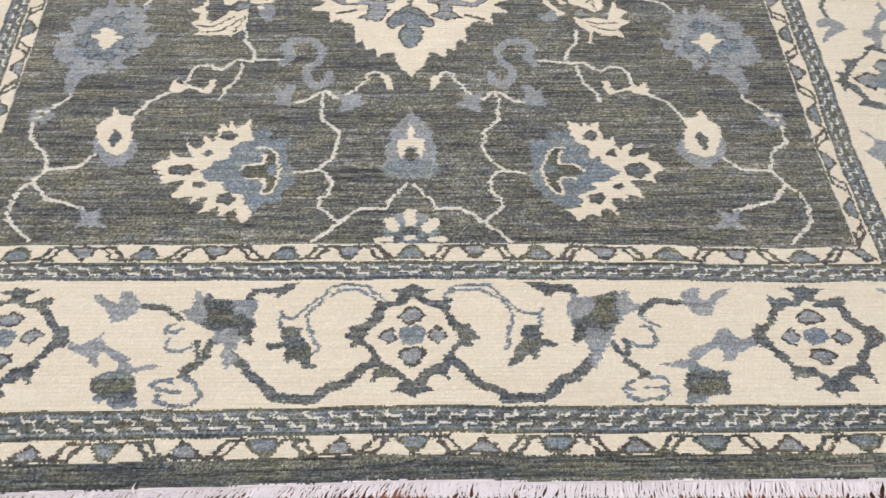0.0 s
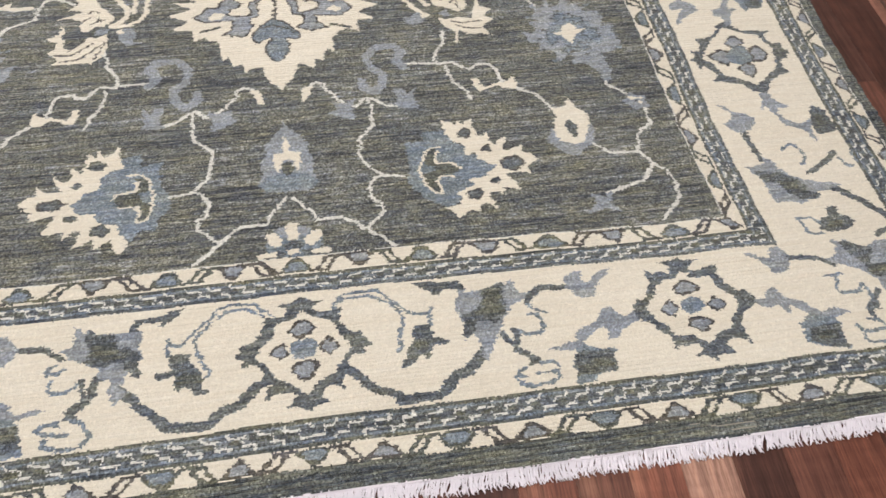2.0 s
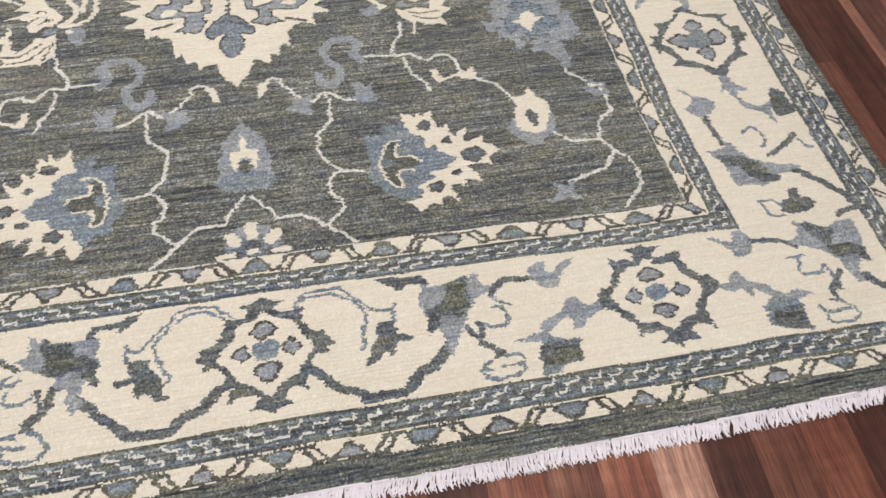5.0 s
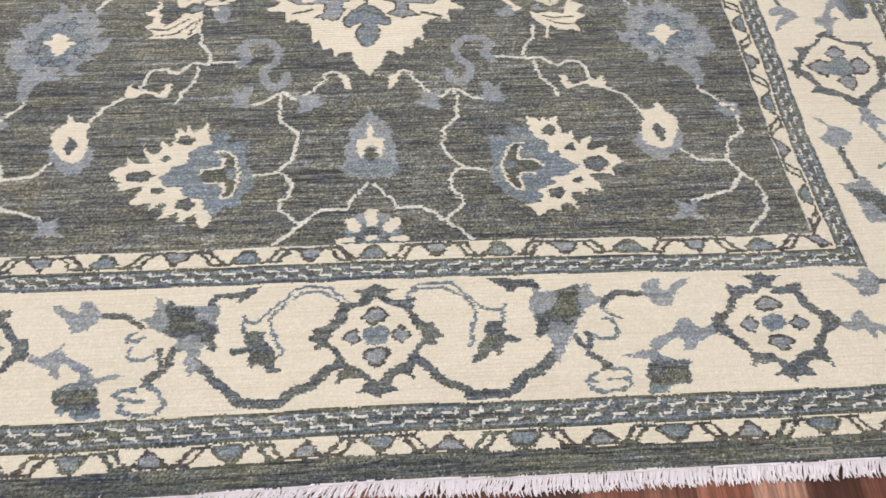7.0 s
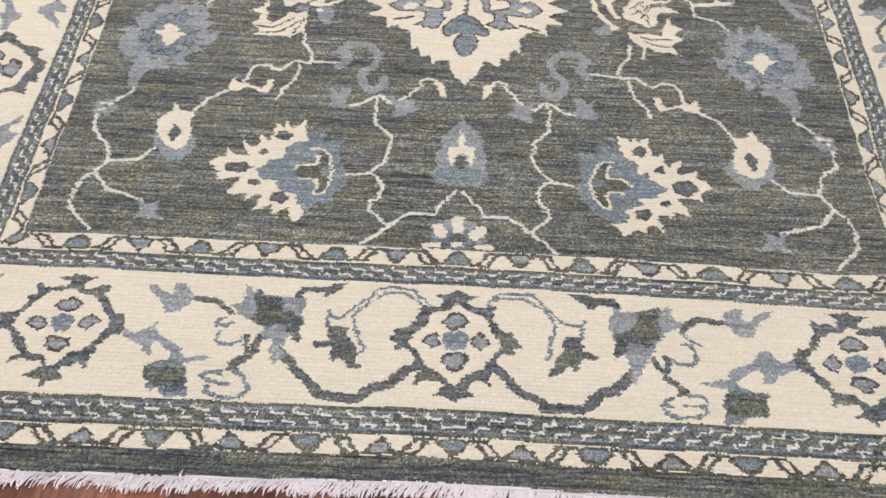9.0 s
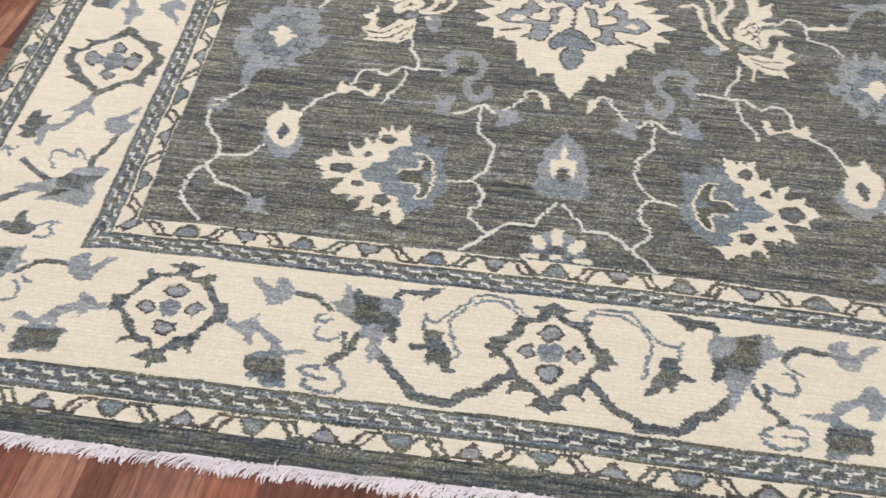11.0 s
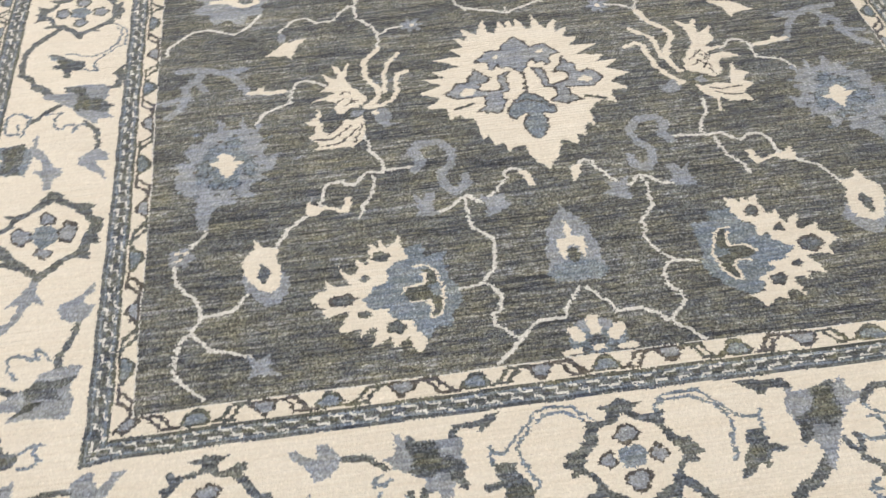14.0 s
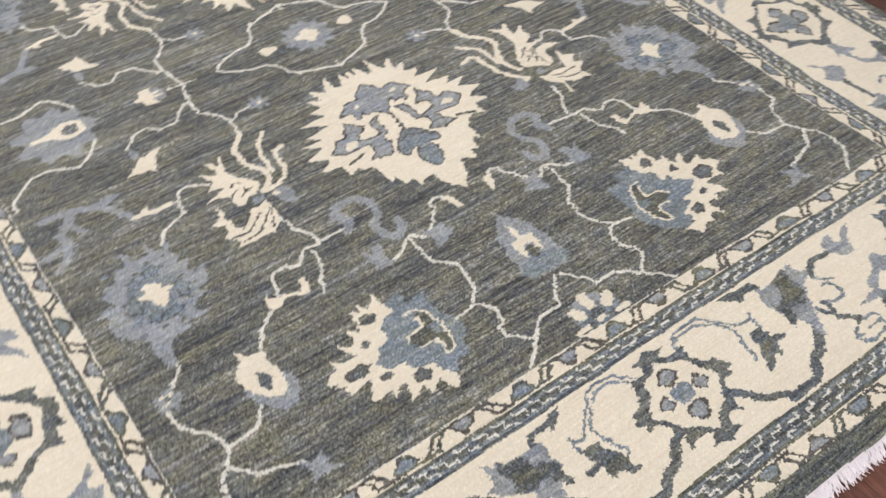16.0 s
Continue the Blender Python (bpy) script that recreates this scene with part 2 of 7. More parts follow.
# A housing made up round each added lamp, out of view.
def unseen_ceiling_light(x, y):
    base = new("unseen_ceiling_light")
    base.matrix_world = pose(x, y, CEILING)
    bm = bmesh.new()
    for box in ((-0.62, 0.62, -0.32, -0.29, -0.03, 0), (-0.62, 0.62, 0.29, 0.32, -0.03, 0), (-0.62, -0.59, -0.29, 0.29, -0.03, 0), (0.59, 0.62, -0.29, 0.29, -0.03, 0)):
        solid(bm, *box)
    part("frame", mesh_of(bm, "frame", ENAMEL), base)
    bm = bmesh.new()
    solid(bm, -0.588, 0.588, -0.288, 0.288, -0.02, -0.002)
    part("diffuser", mesh_of(bm, "diffuser", DIFFUSER), base, "glowing diffuser of an added, unseen panel")
    return tagged(base, "unseen ceiling panel light, added to light the room", "lamp", "ceiling lights")


for px, py in UNSEEN_PANELS:
    unseen_ceiling_light(px, py)

# ---- the rug's design: a west and an east quarter, drawn on one fine lattice and mirrored beyond the short middle line ----
STEP, U0, V0, MID = 0.002, -1.46, -0.52, 1.302
GU, GV = np.meshgrid(np.arange(U0, 0.05, STEP), np.arange(V0, MID + 0.004, STEP))


def uneven(size, across, along_by, seed):
    """Soft random steps, as a weaver's hand gives them: size metres at most, across x along_by lattice cells wide."""
    r = np.random.default_rng(seed).uniform(-1, 1, (GU.shape[0] // along_by + 3, GU.shape[1] // across + 3))
    fy, fx = np.arange(GU.shape[0]) / along_by, np.arange(GU.shape[1]) / across
    j, i = fy.astype(int)[:, None], fx.astype(int)[None]
    b, a = (fy - fy.astype(int))[:, None], (fx - fx.astype(int))[None]
    return size * ((r[j, i] * (1 - a) + r[j, i + 1] * a) * (1 - b) + (r[j + 1, i] * (1 - a) + r[j + 1, i + 1] * a) * b)


WOBBLED = [(GU + uneven(0.0042, 8, 2, n + 5) + uneven(0.0022, 4, 3, n + 1) + uneven(0.0022, 14, 10, n + 2), GV + uneven(0.0018, 5, 3, n + 3) + uneven(0.0022, 14, 11, n + 4)) for n in (0, 40)]
ink = np.zeros((2, *GU.shape), np.uint8)
owner = np.zeros((2, *GU.shape), np.uint16)
HALVES = [0, 1]


def only(half):
    """Which half of the rug the next shapes belong to: west, east or both."""
    HALVES[:] = {"west": [0], "east": [1]}.get(half, [0, 1])


KINDS = ["field"]
NOTE, SPAN, WITHIN = {0: "slate-green streaked field ground"}, {0: "uv"}, {}


def owned(name, label="", span="", inside=None):
    """A new motif of the design, or a piece inside another one. span: u if it crosses the rug's long middle line, v if it crosses the short one."""
    KINDS.append(name)
    if inside is not None:
        WITHIN[len(KINDS) - 1] = inside
    NOTE[len(KINDS) - 1], SPAN[len(KINDS) - 1] = label, span
    return len(KINDS) - 1


def window(u0, u1, v0, v1):
    a, b = int((v0 - V0) / STEP) - 1, int((v1 - V0) / STEP) + 3
    c, d = int((u0 - U0) / STEP) - 1, int((u1 - U0) / STEP) + 3
    h, w = GU.shape
    return slice(max(0, a), max(0, min(h, b))), slice(max(0, c), max(0, min(w, d)))


def lay(half, where, mask, colour, kind):
    if mask.size:
        ink[half][where][mask] = colour
        owner[half][where][mask] = kind


def within(x, y, points):
    """Which of the places x, y lie inside an outline."""
    inside = np.zeros(x.shape, bool)
    p = np.array(points, float)
    for (xa, ya), (xb, yb) in zip(p, np.roll(p, -1, 0)):
        if ya != yb:
            inside ^= ((ya > y) != (yb > y)) & (x < (xb - xa) * (y - ya) / (yb - ya) + xa)
    return inside


def fill(points, colour, kind):
    p = np.array(points)
    where = window(p[:, 0].min(), p[:, 0].max(), p[:, 1].min(), p[:, 1].max())
    for half in HALVES:
        lay(half, where, within(WOBBLED[half][0][where], WOBBLED[half][1][where], points), colour, kind)


def stroke(points, width, colour, kind):
    p, r = np.array(points), width / 2
    for a, b in zip(p[:-1], p[1:]):
        where = window(min(a[0], b[0]) - r, max(a[0], b[0]) + r, min(a[1], b[1]) - r, max(a[1], b[1]) + r)
        d = b - a
        for half in HALVES:
            x, y = WOBBLED[half][0][where] - a[0], WOBBLED[half][1][where] - a[1]
            k = np.clip((x * d[0] + y * d[1]) / max(1e-9, d @ d), 0, 1)
            lay(half, where, np.hypot(x - k * d[0], y - k * d[1]) < r, colour, kind)


def blob(u, v, ru, rv, colour, kind, lobes=0, wave=0.0):
    where = window(u - ru * 1.3, u + ru * 1.3, v - rv * 1.3, v + rv * 1.3)
    for half in HALVES:
        x, y = (WOBBLED[half][0][where] - u) / ru, (WOBBLED[half][1][where] - v) / rv
        lay(half, where, np.hypot(x, y) < 1 + wave * np.cos(lobes * np.arctan2(y, x)), colour, kind)


def dot(points, core, kind, span=""):
    """A knotted dot on a motif: a dark outline round a paler core of the same shape."""
    k = owned("dot", "blue-grey dot with a dark outline", span, kind)
    fill(points, STEEL if core == STEEL else LINE, k)
    cu, cv = sum(u for u, _ in points) / len(points), sum(v for _, v in points) / len(points)
    fill([(cu + 0.72 * (u - cu), cv + 0.68 * (v - cv)) for u, v in points], core, k)


def edged(points, colour, kind):
    """A leaf on a motif, with a thin dark outline."""
    k = owned("leaf", "blue-grey leaf with a dark outline", "u" if max(u for u, _ in points) > -0.01 else "", kind)
    fill(points, colour, k)
    stroke(list(points) + [points[0]], 0.0056, LINE, k)


def both(half):
    """An outline given from its top down one side of the middle line, closed by its mirror image."""
    return [(u, v) for u, v in half] + [(-u, v) for u, v in reversed(half)]


# Bands round the field: distances from the field's edge at the sides and at the ends.
SIDE = (0.0, 0.040, 0.044, 0.082, 0.086, 0.367, 0.371, 0.416, 0.42, 0.455, 0.458, 0.485)
END = (0.0, 0.043, 0.047, 0.080, 0.084, 0.338, 0.341, 0.387, 0.390, 0.424, 0.427, 0.467)
HALF = 0.876
side_at, end_at = np.maximum(-GU - HALF, -1), -GV
side_level = np.where(side_at < 0, -1, np.interp(side_at, SIDE, range(12), right=12))
end_level = np.where(end_at < 0, -1, np.interp(end_at, END, range(12), right=12))
level = np.maximum(side_level, end_level)
along = np.where(side_level > end_level, GV, np.where(GU < -0.72, -0.72 + (GU + 0.72) / 1.12, GU))

INNER = owned("inner_guard_stripe", "cream stripe of small slate flowers and slanting bars", "uv")
CHAIN_IN = owned("inner_chain_stripe", "slate stripe with a cream chain", "uv")
MAIN = owned("main_border", "broad cream border ground", "uv")
CHAIN_OUT = owned("outer_chain_stripe", "slate stripe with a cream chain", "uv")
OUTER = owned("outer_guard_stripe", "cream stripe of small slate flowers and slanting bars", "uv")
RIM = owned("outer_edge", "dark slate-green ribbed edge", "uv")


def bands():
    for lo, hi, colour, kind in ((0, 1, CREAM, INNER), (1, 4, SLATE, CHAIN_IN), (4, 5, CREAM, MAIN), (5, 7.6, SLATE, CHAIN_OUT), (7.6, 9.4, CREAM, OUTER), (9.4, 11.001, EDGE, RIM)):
        m = (level >= lo) & (level < hi)
        ink[:, m], owner[:, m] = colour, kind
    # brown-green lines along the edges of the chain stripes, blue-grey beside the chains
    for lo, hi, colour in ((1.0, 2.10, MOSS), (2.12, 2.22, STEEL), (2.80, 2.90, STEEL), (5.0, 6.10, MOSS), (6.12, 6.22, STEEL), (6.79, 6.87, STEEL), (6.92, 7.6, MOSS)):
        ink[:, (level >= lo) & (level < hi)] = colour
    # Sunk grooves between the edge's ribs, with their shade painted in.
    for line, wave in ((9.72, 4.0), (10.24, 9.0), (10.62, 6.0)):
        ink[:, (abs(level - line + 0.03 * np.sin(along * wave)) < 0.024) & (np.sin(along * (wave - 3.9)) + 0.6 * np.sin(along * (wave + 4)) > (0.1 if line != 10.24 else -0.5))] = GROOVE_SHADE
    ink[:, (level > 0) & (level < 0.09)] = IVORY
    ink[:, (level > 9.15) & (level < 9.4)] = IVORY


def repeated(lo, hi, period, shapes, stripes=(True, False), buds=()):
    """Shapes repeated along a stripe between two levels; their places: periods along, and across from 0 (inner) to 1.
    Where buds gives the uneven steps of a hand-knotted stripe from the middle line, half a period lies between two."""
    where = np.nonzero((level > lo) & (level < hi) & np.isin(side_level > end_level, stripes))
    q = (level[where] - lo) / (hi - lo)
    for half in (0, 1):
        at = along[where] + WOBBLED[half][0][where] - GU[where]
        if buds:
            at = -np.interp(-WOBBLED[half][0][where], buds, np.arange(len(buds)) / 2.0) * period
        p = (at / period + 0.25) % 1.0 - 0.25 + 0.006 * np.sin(along[where] * 50 + 2 * half)
        across = q + (WOBBLED[half][1][where] - GV[where]) * 12
        colours = ink[half][where]
        for colour, points in shapes:
            for turn in (0, 1):
                colours[within(p + turn, across, points)] = colour
        ink[half][where] = colours


def flip(points, about):
    return [(2 * about - p, q) for p, q in points]


# A chain of linked Z-shapes: a dot, a line, a slope down to the next line, and a dot.
CHAIN = [
    (MOSS, [(0.06, 0.40), (0.45, 0.40), (0.54, 0.58), (0.12, 0.58)]),
    (SLATE, [(0.60, 0.38), (0.97, 0.38), (1.0, 0.58), (0.67, 0.58)]),
    (IVORY, [(-0.05, 0.12), (0.05, 0.12), (0.05, 0.26), (-0.05, 0.26)]),
    (IVORY, [(0.0, 0.22), (0.14, 0.30), (0.56, 0.295), (0.60, 0.385), (0.12, 0.380), (0.0, 0.31)]),
    (IVORY, [(0.53, 0.36), (0.57, 0.36), (0.62, 0.60), (0.58, 0.62)]),
    (IVORY, [(0.50, 0.615), (0.62, 0.600), (1.02, 0.60), (1.08, 0.695), (0.58, 0.69)]),
    (IVORY, [(0.97, 0.68), (1.07, 0.68), (1.07, 0.82), (0.97, 0.82)]),
]
BUD_DOWN = [(-0.10, 0.10), (-0.06, 0.04), (0.06, 0.04), (0.10, 0.10), (0.128, 0.30), (0.098, 0.50), (0.075, 0.66), (0.055, 0.84), (0.018, 0.95), (-0.018, 0.95), (-0.055, 0.84), (-0.075, 0.66), (-0.098, 0.50), (-0.128, 0.30)]
HEART_DOWN = [(-0.07, 0.16), (0.07, 0.16), (0.088, 0.32), (0.06, 0.54), (0.03, 0.66), (-0.03, 0.66), (-0.06, 0.54), (-0.088, 0.32)]
BUD_UP = [(0.5 + p, 1 - q) for p, q in ((-0.115, 0.10), (-0.07, 0.05), (0.07, 0.05), (0.115, 0.10), (0.118, 0.30), (0.085, 0.42), (0.082, 0.58), (0.05, 0.68), (0.035, 0.85), (0.0, 0.97), (-0.035, 0.85), (-0.05, 0.68), (-0.082, 0.58), (-0.085, 0.42), (-0.118, 0.30))]
HEART_UP = [(0.5 + p, 1 - q) for p, q in ((-0.07, 0.20), (0.07, 0.20), (0.062, 0.44), (0.03, 0.66), (-0.03, 0.66), (-0.062, 0.44))]
SLANT = [
    [(0.108, 0.03), (0.275, 0.03), (0.275, 0.21), (0.108, 0.21)],
    [(0.150, 0.15), (0.192, 0.15), (0.284, 0.86), (0.240, 0.86)],
    [(0.232, 0.15), (0.274, 0.15), (0.360, 0.86), (0.318, 0.86)],
    [(0.240, 0.78), (0.400, 0.78), (0.400, 0.97), (0.240, 0.97)],
]
GUARD = [(MOSS, BUD_DOWN), (STEEL, HEART_DOWN), (LINE, BUD_UP), (BLUE, HEART_UP)]
GUARD += [(MOSS, shape) for shape in SLANT] + [(LINE, flip(shape, 0.5)) for shape in SLANT]

bands()
repeated(1.9, 3.1, 0.0415, CHAIN, (False,))
repeated(5.97, 7.03, 0.0427, CHAIN, (False,))
repeated(1.9, 3.1, 0.038, CHAIN, (True,))
repeated(5.97, 7.03, 0.040, CHAIN, (True,))
repeated(0.05, 0.97, 0.249, [(colour, [(p, 1 - q) for p, q in shape]) for colour, shape in GUARD], (False,))
repeated(0.05, 0.97, 0.281, [(colour, [(p + 0.377, 1 - q) for p, q in shape]) for colour, shape in GUARD], (True,))
repeated(8.0, 9.05, 0.254, GUARD, (False,), (0, 0.111, 0.226, 0.354, 0.481, 0.613, 0.752, 0.884, 1.024, 1.16, 1.30, 1.44))
repeated(8.0, 9.05, 0.237, [(colour, [(p + 0.2, q) for p, q in shape]) for colour, shape in GUARD], (True,))

# Outlines and vine lines of the design, in metres from the rug's middle line and the field's front edge.
PALMETTE_CREAM = [(-0.356, 0.36), (-0.369, 0.339), (-0.389, 0.329), (-0.395, 0.356), (-0.404, 0.332), (-0.417, 0.346), (-0.422, 0.312), (-0.429, 0.285), (-0.45, 0.308), (-0.45, 0.272), (-0.465, 0.266), (-0.486, 0.292), (-0.478, 0.266), (-0.463, 0.242), (-0.494, 0.241), (-0.518, 0.261), (-0.514, 0.234), (-0.531, 0.233), (-0.543, 0.216), (-0.525, 0.2), (-0.515, 0.184), (-0.522, 0.168), (-0.465, 0.174), (-0.477, 0.152), (-0.483, 0.125), (-0.445, 0.127), (-0.444, 0.103), (-0.426, 0.127), (-0.414, 0.126), (-0.421, 0.08), (-0.389, 0.098), (-0.386, 0.069), (-0.361, 0.097), (-0.349, 0.07), (-0.334, 0.056), (-0.325, 0.088), (-0.341, 0.107), (-0.35, 0.131), (-0.386, 0.147), (-0.392, 0.169), (-0.423, 0.17), (-0.442, 0.196), (-0.415, 0.232), (-0.392, 0.236), (-0.391, 0.27), (-0.368, 0.291), (-0.348, 0.294)]
PALMETTE_BLUE = [(-0.359, 0.324), (-0.31, 0.328), (-0.31, 0.294), (-0.259, 0.302), (-0.276, 0.274), (-0.266, 0.227), (-0.252, 0.21), (-0.25, 0.158), (-0.269, 0.137), (-0.278, 0.108), (-0.305, 0.112), (-0.32, 0.084), (-0.343, 0.085), (-0.353, 0.134), (-0.391, 0.15), (-0.418, 0.168), (-0.449, 0.196), (-0.416, 0.238), (-0.399, 0.274), (-0.368, 0.298)]
PALMETTE_DOTS = [(-0.399, 0.308), (-0.437, 0.253), (-0.481, 0.204), (-0.438, 0.161), (-0.378, 0.121)]
TULIP_BLUE = [(-0.002, 0.397), (0.007, 0.37), (0.023, 0.352), (0.046, 0.323), (0.046, 0.292), (0.059, 0.267), (0.051, 0.233), (0.065, 0.208), (0.048, 0.18)]
TULIP_CREAM = [(-0.002, 0.343), (0.007, 0.326), (0.006, 0.297), (0.031, 0.294), (0.028, 0.255), (0.017, 0.236), (0.011, 0.272), (-0.003, 0.28)]
FAN_BLUE = [(-0.007, 0.074), (0.019, 0.084), (0.038, 0.074), (0.057, 0.041), (0.054, 0.018), (0.037, -0)]
VINE_ARCH = [(-0.005, 0.164), (-0.044, 0.118), (-0.053, 0.092), (-0.108, 0.092), (-0.15, 0.052), (-0.203, 0.002)]
VINE_RISE = [(-0.15, 0.056), (-0.166, 0.073), (-0.191, 0.095), (-0.189, 0.125), (-0.173, 0.135), (-0.169, 0.168), (-0.186, 0.198), (-0.206, 0.206), (-0.177, 0.235), (-0.161, 0.273), (-0.163, 0.319), (-0.202, 0.358), (-0.202, 0.443)]
VINE_TWIG = [(-0.203, 0.203), (-0.249, 0.195)]
VINE_FORK = [(-0.267, 0.412), (-0.234, 0.423), (-0.211, 0.446), (-0.197, 0.45), (-0.169, 0.421), (-0.134, 0.447), (-0.103, 0.486), (-0.102, 0.51), (-0.08, 0.517), (-0.064, 0.501)]
HOOK = [(-0.072, 0.501), (-0.05, 0.503), (-0.042, 0.452), (-0.054, 0.456), (-0.066, 0.48)]
SCROLL = [(-0.298, 0.549), (-0.283, 0.574), (-0.3, 0.609), (-0.284, 0.631), (-0.237, 0.63), (-0.212, 0.594), (-0.219, 0.552), (-0.245, 0.528), (-0.24, 0.491), (-0.216, 0.466), (-0.19, 0.489), (-0.192, 0.51)]
LEAF_A = [(-0.314, 0.476), (-0.293, 0.452), (-0.287, 0.472), (-0.262, 0.475), (-0.271, 0.444), (-0.264, 0.405), (-0.31, 0.405), (-0.304, 0.436)]
LEAF_B = [(-0.169, 0.448), (-0.147, 0.434), (-0.115, 0.446), (-0.12, 0.42), (-0.102, 0.408), (-0.137, 0.387), (-0.164, 0.38), (-0.158, 0.408)]
VINE_FLAME = [(-0.369, 0.555), (-0.308, 0.558), (-0.297, 0.562)]
VINE_SPUR = [(-0.392, 0.543), (-0.398, 0.494), (-0.422, 0.453), (-0.431, 0.423)]
VINE_LOOP = [(-0.37, 0.552), (-0.409, 0.555), (-0.435, 0.523), (-0.449, 0.527), (-0.464, 0.538), (-0.491, 0.535), (-0.506, 0.511), (-0.509, 0.471), (-0.535, 0.449), (-0.582, 0.416), (-0.606, 0.367)]
BUD = [(-0.544, 0.457), (-0.535, 0.485), (-0.523, 0.472), (-0.515, 0.464), (-0.504, 0.467), (-0.488, 0.462), (-0.474, 0.454), (-0.458, 0.47), (-0.456, 0.486), (-0.44, 0.489), (-0.444, 0.466), (-0.455, 0.442), (-0.471, 0.446), (-0.498, 0.459), (-0.519, 0.444), (-0.535, 0.442)]
DROP_CREAM = [(-0.653, 0.399), (-0.636, 0.371), (-0.606, 0.367), (-0.61, 0.338), (-0.597, 0.296), (-0.603, 0.26), (-0.622, 0.245), (-0.648, 0.255), (-0.67, 0.297), (-0.679, 0.326), (-0.673, 0.348), (-0.653, 0.366)]
DROP_BLUE = [(-0.681, 0.303), (-0.669, 0.254), (-0.644, 0.231), (-0.624, 0.211), (-0.607, 0.217), (-0.592, 0.238), (-0.58, 0.267), (-0.594, 0.302)]
VINE_CORNER = [(-0.666, 0.247), (-0.691, 0.212), (-0.751, 0.207), (-0.774, 0.175), (-0.797, 0.145), (-0.805, 0.102), (-0.8, 0.069), (-0.773, 0.043), (-0.739, 0.011)]
VINE_CORNER2 = [(-0.751, 0.207), (-0.769, 0.256), (-0.811, 0.302), (-0.818, 0.355)]
VINE_CORNER3 = [(-0.774, 0.169), (-0.732, 0.12), (-0.681, 0.107), (-0.651, 0.094)]
LEAF_C = [(-0.661, 0.1), (-0.639, 0.084), (-0.617, 0.096), (-0.619, 0.068), (-0.593, 0.043), (-0.631, 0.053), (-0.66, 0.042), (-0.647, 0.068)]
VINE_STUD = [(-0.784, 0.396), (-0.753, 0.435), (-0.754, 0.481)]
BLUEFLOWER = [(-0.768, 0.449), (-0.776, 0.481), (-0.776, 0.546), (-0.804, 0.552), (-0.811, 0.569), (-0.825, 0.576), (-0.825, 0.607), (-0.815, 0.631), (-0.826, 0.652), (-0.798, 0.667), (-0.809, 0.692), (-0.795, 0.721), (-0.771, 0.718), (-0.758, 0.756), (-0.734, 0.752), (-0.737, 0.794), (-0.723, 0.788), (-0.719, 0.757), (-0.686, 0.758), (-0.685, 0.797), (-0.672, 0.757), (-0.652, 0.748), (-0.646, 0.771), (-0.633, 0.762), (-0.646, 0.733), (-0.63, 0.709), (-0.657, 0.7), (-0.617, 0.69), (-0.634, 0.666), (-0.623, 0.647), (-0.598, 0.656), (-0.609, 0.607), (-0.636, 0.603), (-0.622, 0.571), (-0.649, 0.576), (-0.663, 0.557), (-0.654, 0.526), (-0.681, 0.531), (-0.695, 0.552), (-0.709, 0.54), (-0.692, 0.512), (-0.722, 0.511), (-0.738, 0.497), (-0.745, 0.48), (-0.749, 0.445)]
BLUEFLOWER_EYE = [(-0.722, 0.678), (-0.703, 0.67), (-0.696, 0.648), (-0.672, 0.64), (-0.693, 0.631), (-0.699, 0.607), (-0.711, 0.593), (-0.724, 0.615), (-0.731, 0.631), (-0.756, 0.646), (-0.733, 0.65), (-0.731, 0.671)]
BLUEFLOWER_RING = [(-0.782, 0.586), (-0.784, 0.621), (-0.776, 0.645), (-0.767, 0.678), (-0.737, 0.697), (-0.715, 0.733), (-0.691, 0.732), (-0.682, 0.69), (-0.66, 0.653), (-0.648, 0.624), (-0.648, 0.589), (-0.663, 0.604), (-0.674, 0.626), (-0.689, 0.599), (-0.682, 0.575), (-0.698, 0.555), (-0.712, 0.566), (-0.724, 0.56), (-0.74, 0.577), (-0.738, 0.6), (-0.76, 0.593), (-0.773, 0.583)]
FLAME_STEM = [(-0.402, 0.682), (-0.396, 0.628), (-0.372, 0.593), (-0.369, 0.555)]
FLAME_VINE = [(-0.492, 0.876), (-0.528, 0.905), (-0.557, 0.899), (-0.572, 0.872), (-0.619, 0.87), (-0.669, 0.883)]
FLAME_VINE2 = [(-0.568, 0.868), (-0.573, 0.825), (-0.628, 0.801), (-0.65, 0.763)]
VINE_SIDE = [(-0.643, 1.223), (-0.694, 1.153), (-0.72, 1.142), (-0.771, 1.175), (-0.804, 1.172), (-0.84, 1.128), (-0.86, 1.107), (-0.863, 1.073)]
STAR = [(-0.63, 1.026), (-0.588, 1.073), (-0.524, 1.086), (-0.555, 1.047), (-0.563, 1), (-0.579, 1.019)]
VINE_STAR = [(-0.596, 1.13), (-0.561, 1.174), (-0.522, 1.177), (-0.5, 1.147), (-0.46, 1.155), (-0.407, 1.215), (-0.392, 1.211)]
VINE_MAIN = [(-0.371, 1.395), (-0.373, 1.305), (-0.394, 1.207), (-0.388, 1.151), (-0.348, 1.104), (-0.338, 1.053), (-0.345, 1.015)]
VINE_TINY = [(-0.339, 1.069), (-0.304, 1.093), (-0.274, 1.099)]
TRILEAF = [(-0.524, 1.306), (-0.485, 1.32), (-0.48, 1.354), (-0.446, 1.339), (-0.458, 1.308), (-0.434, 1.293), (-0.463, 1.286), (-0.452, 1.261), (-0.486, 1.268), (-0.49, 1.291)]
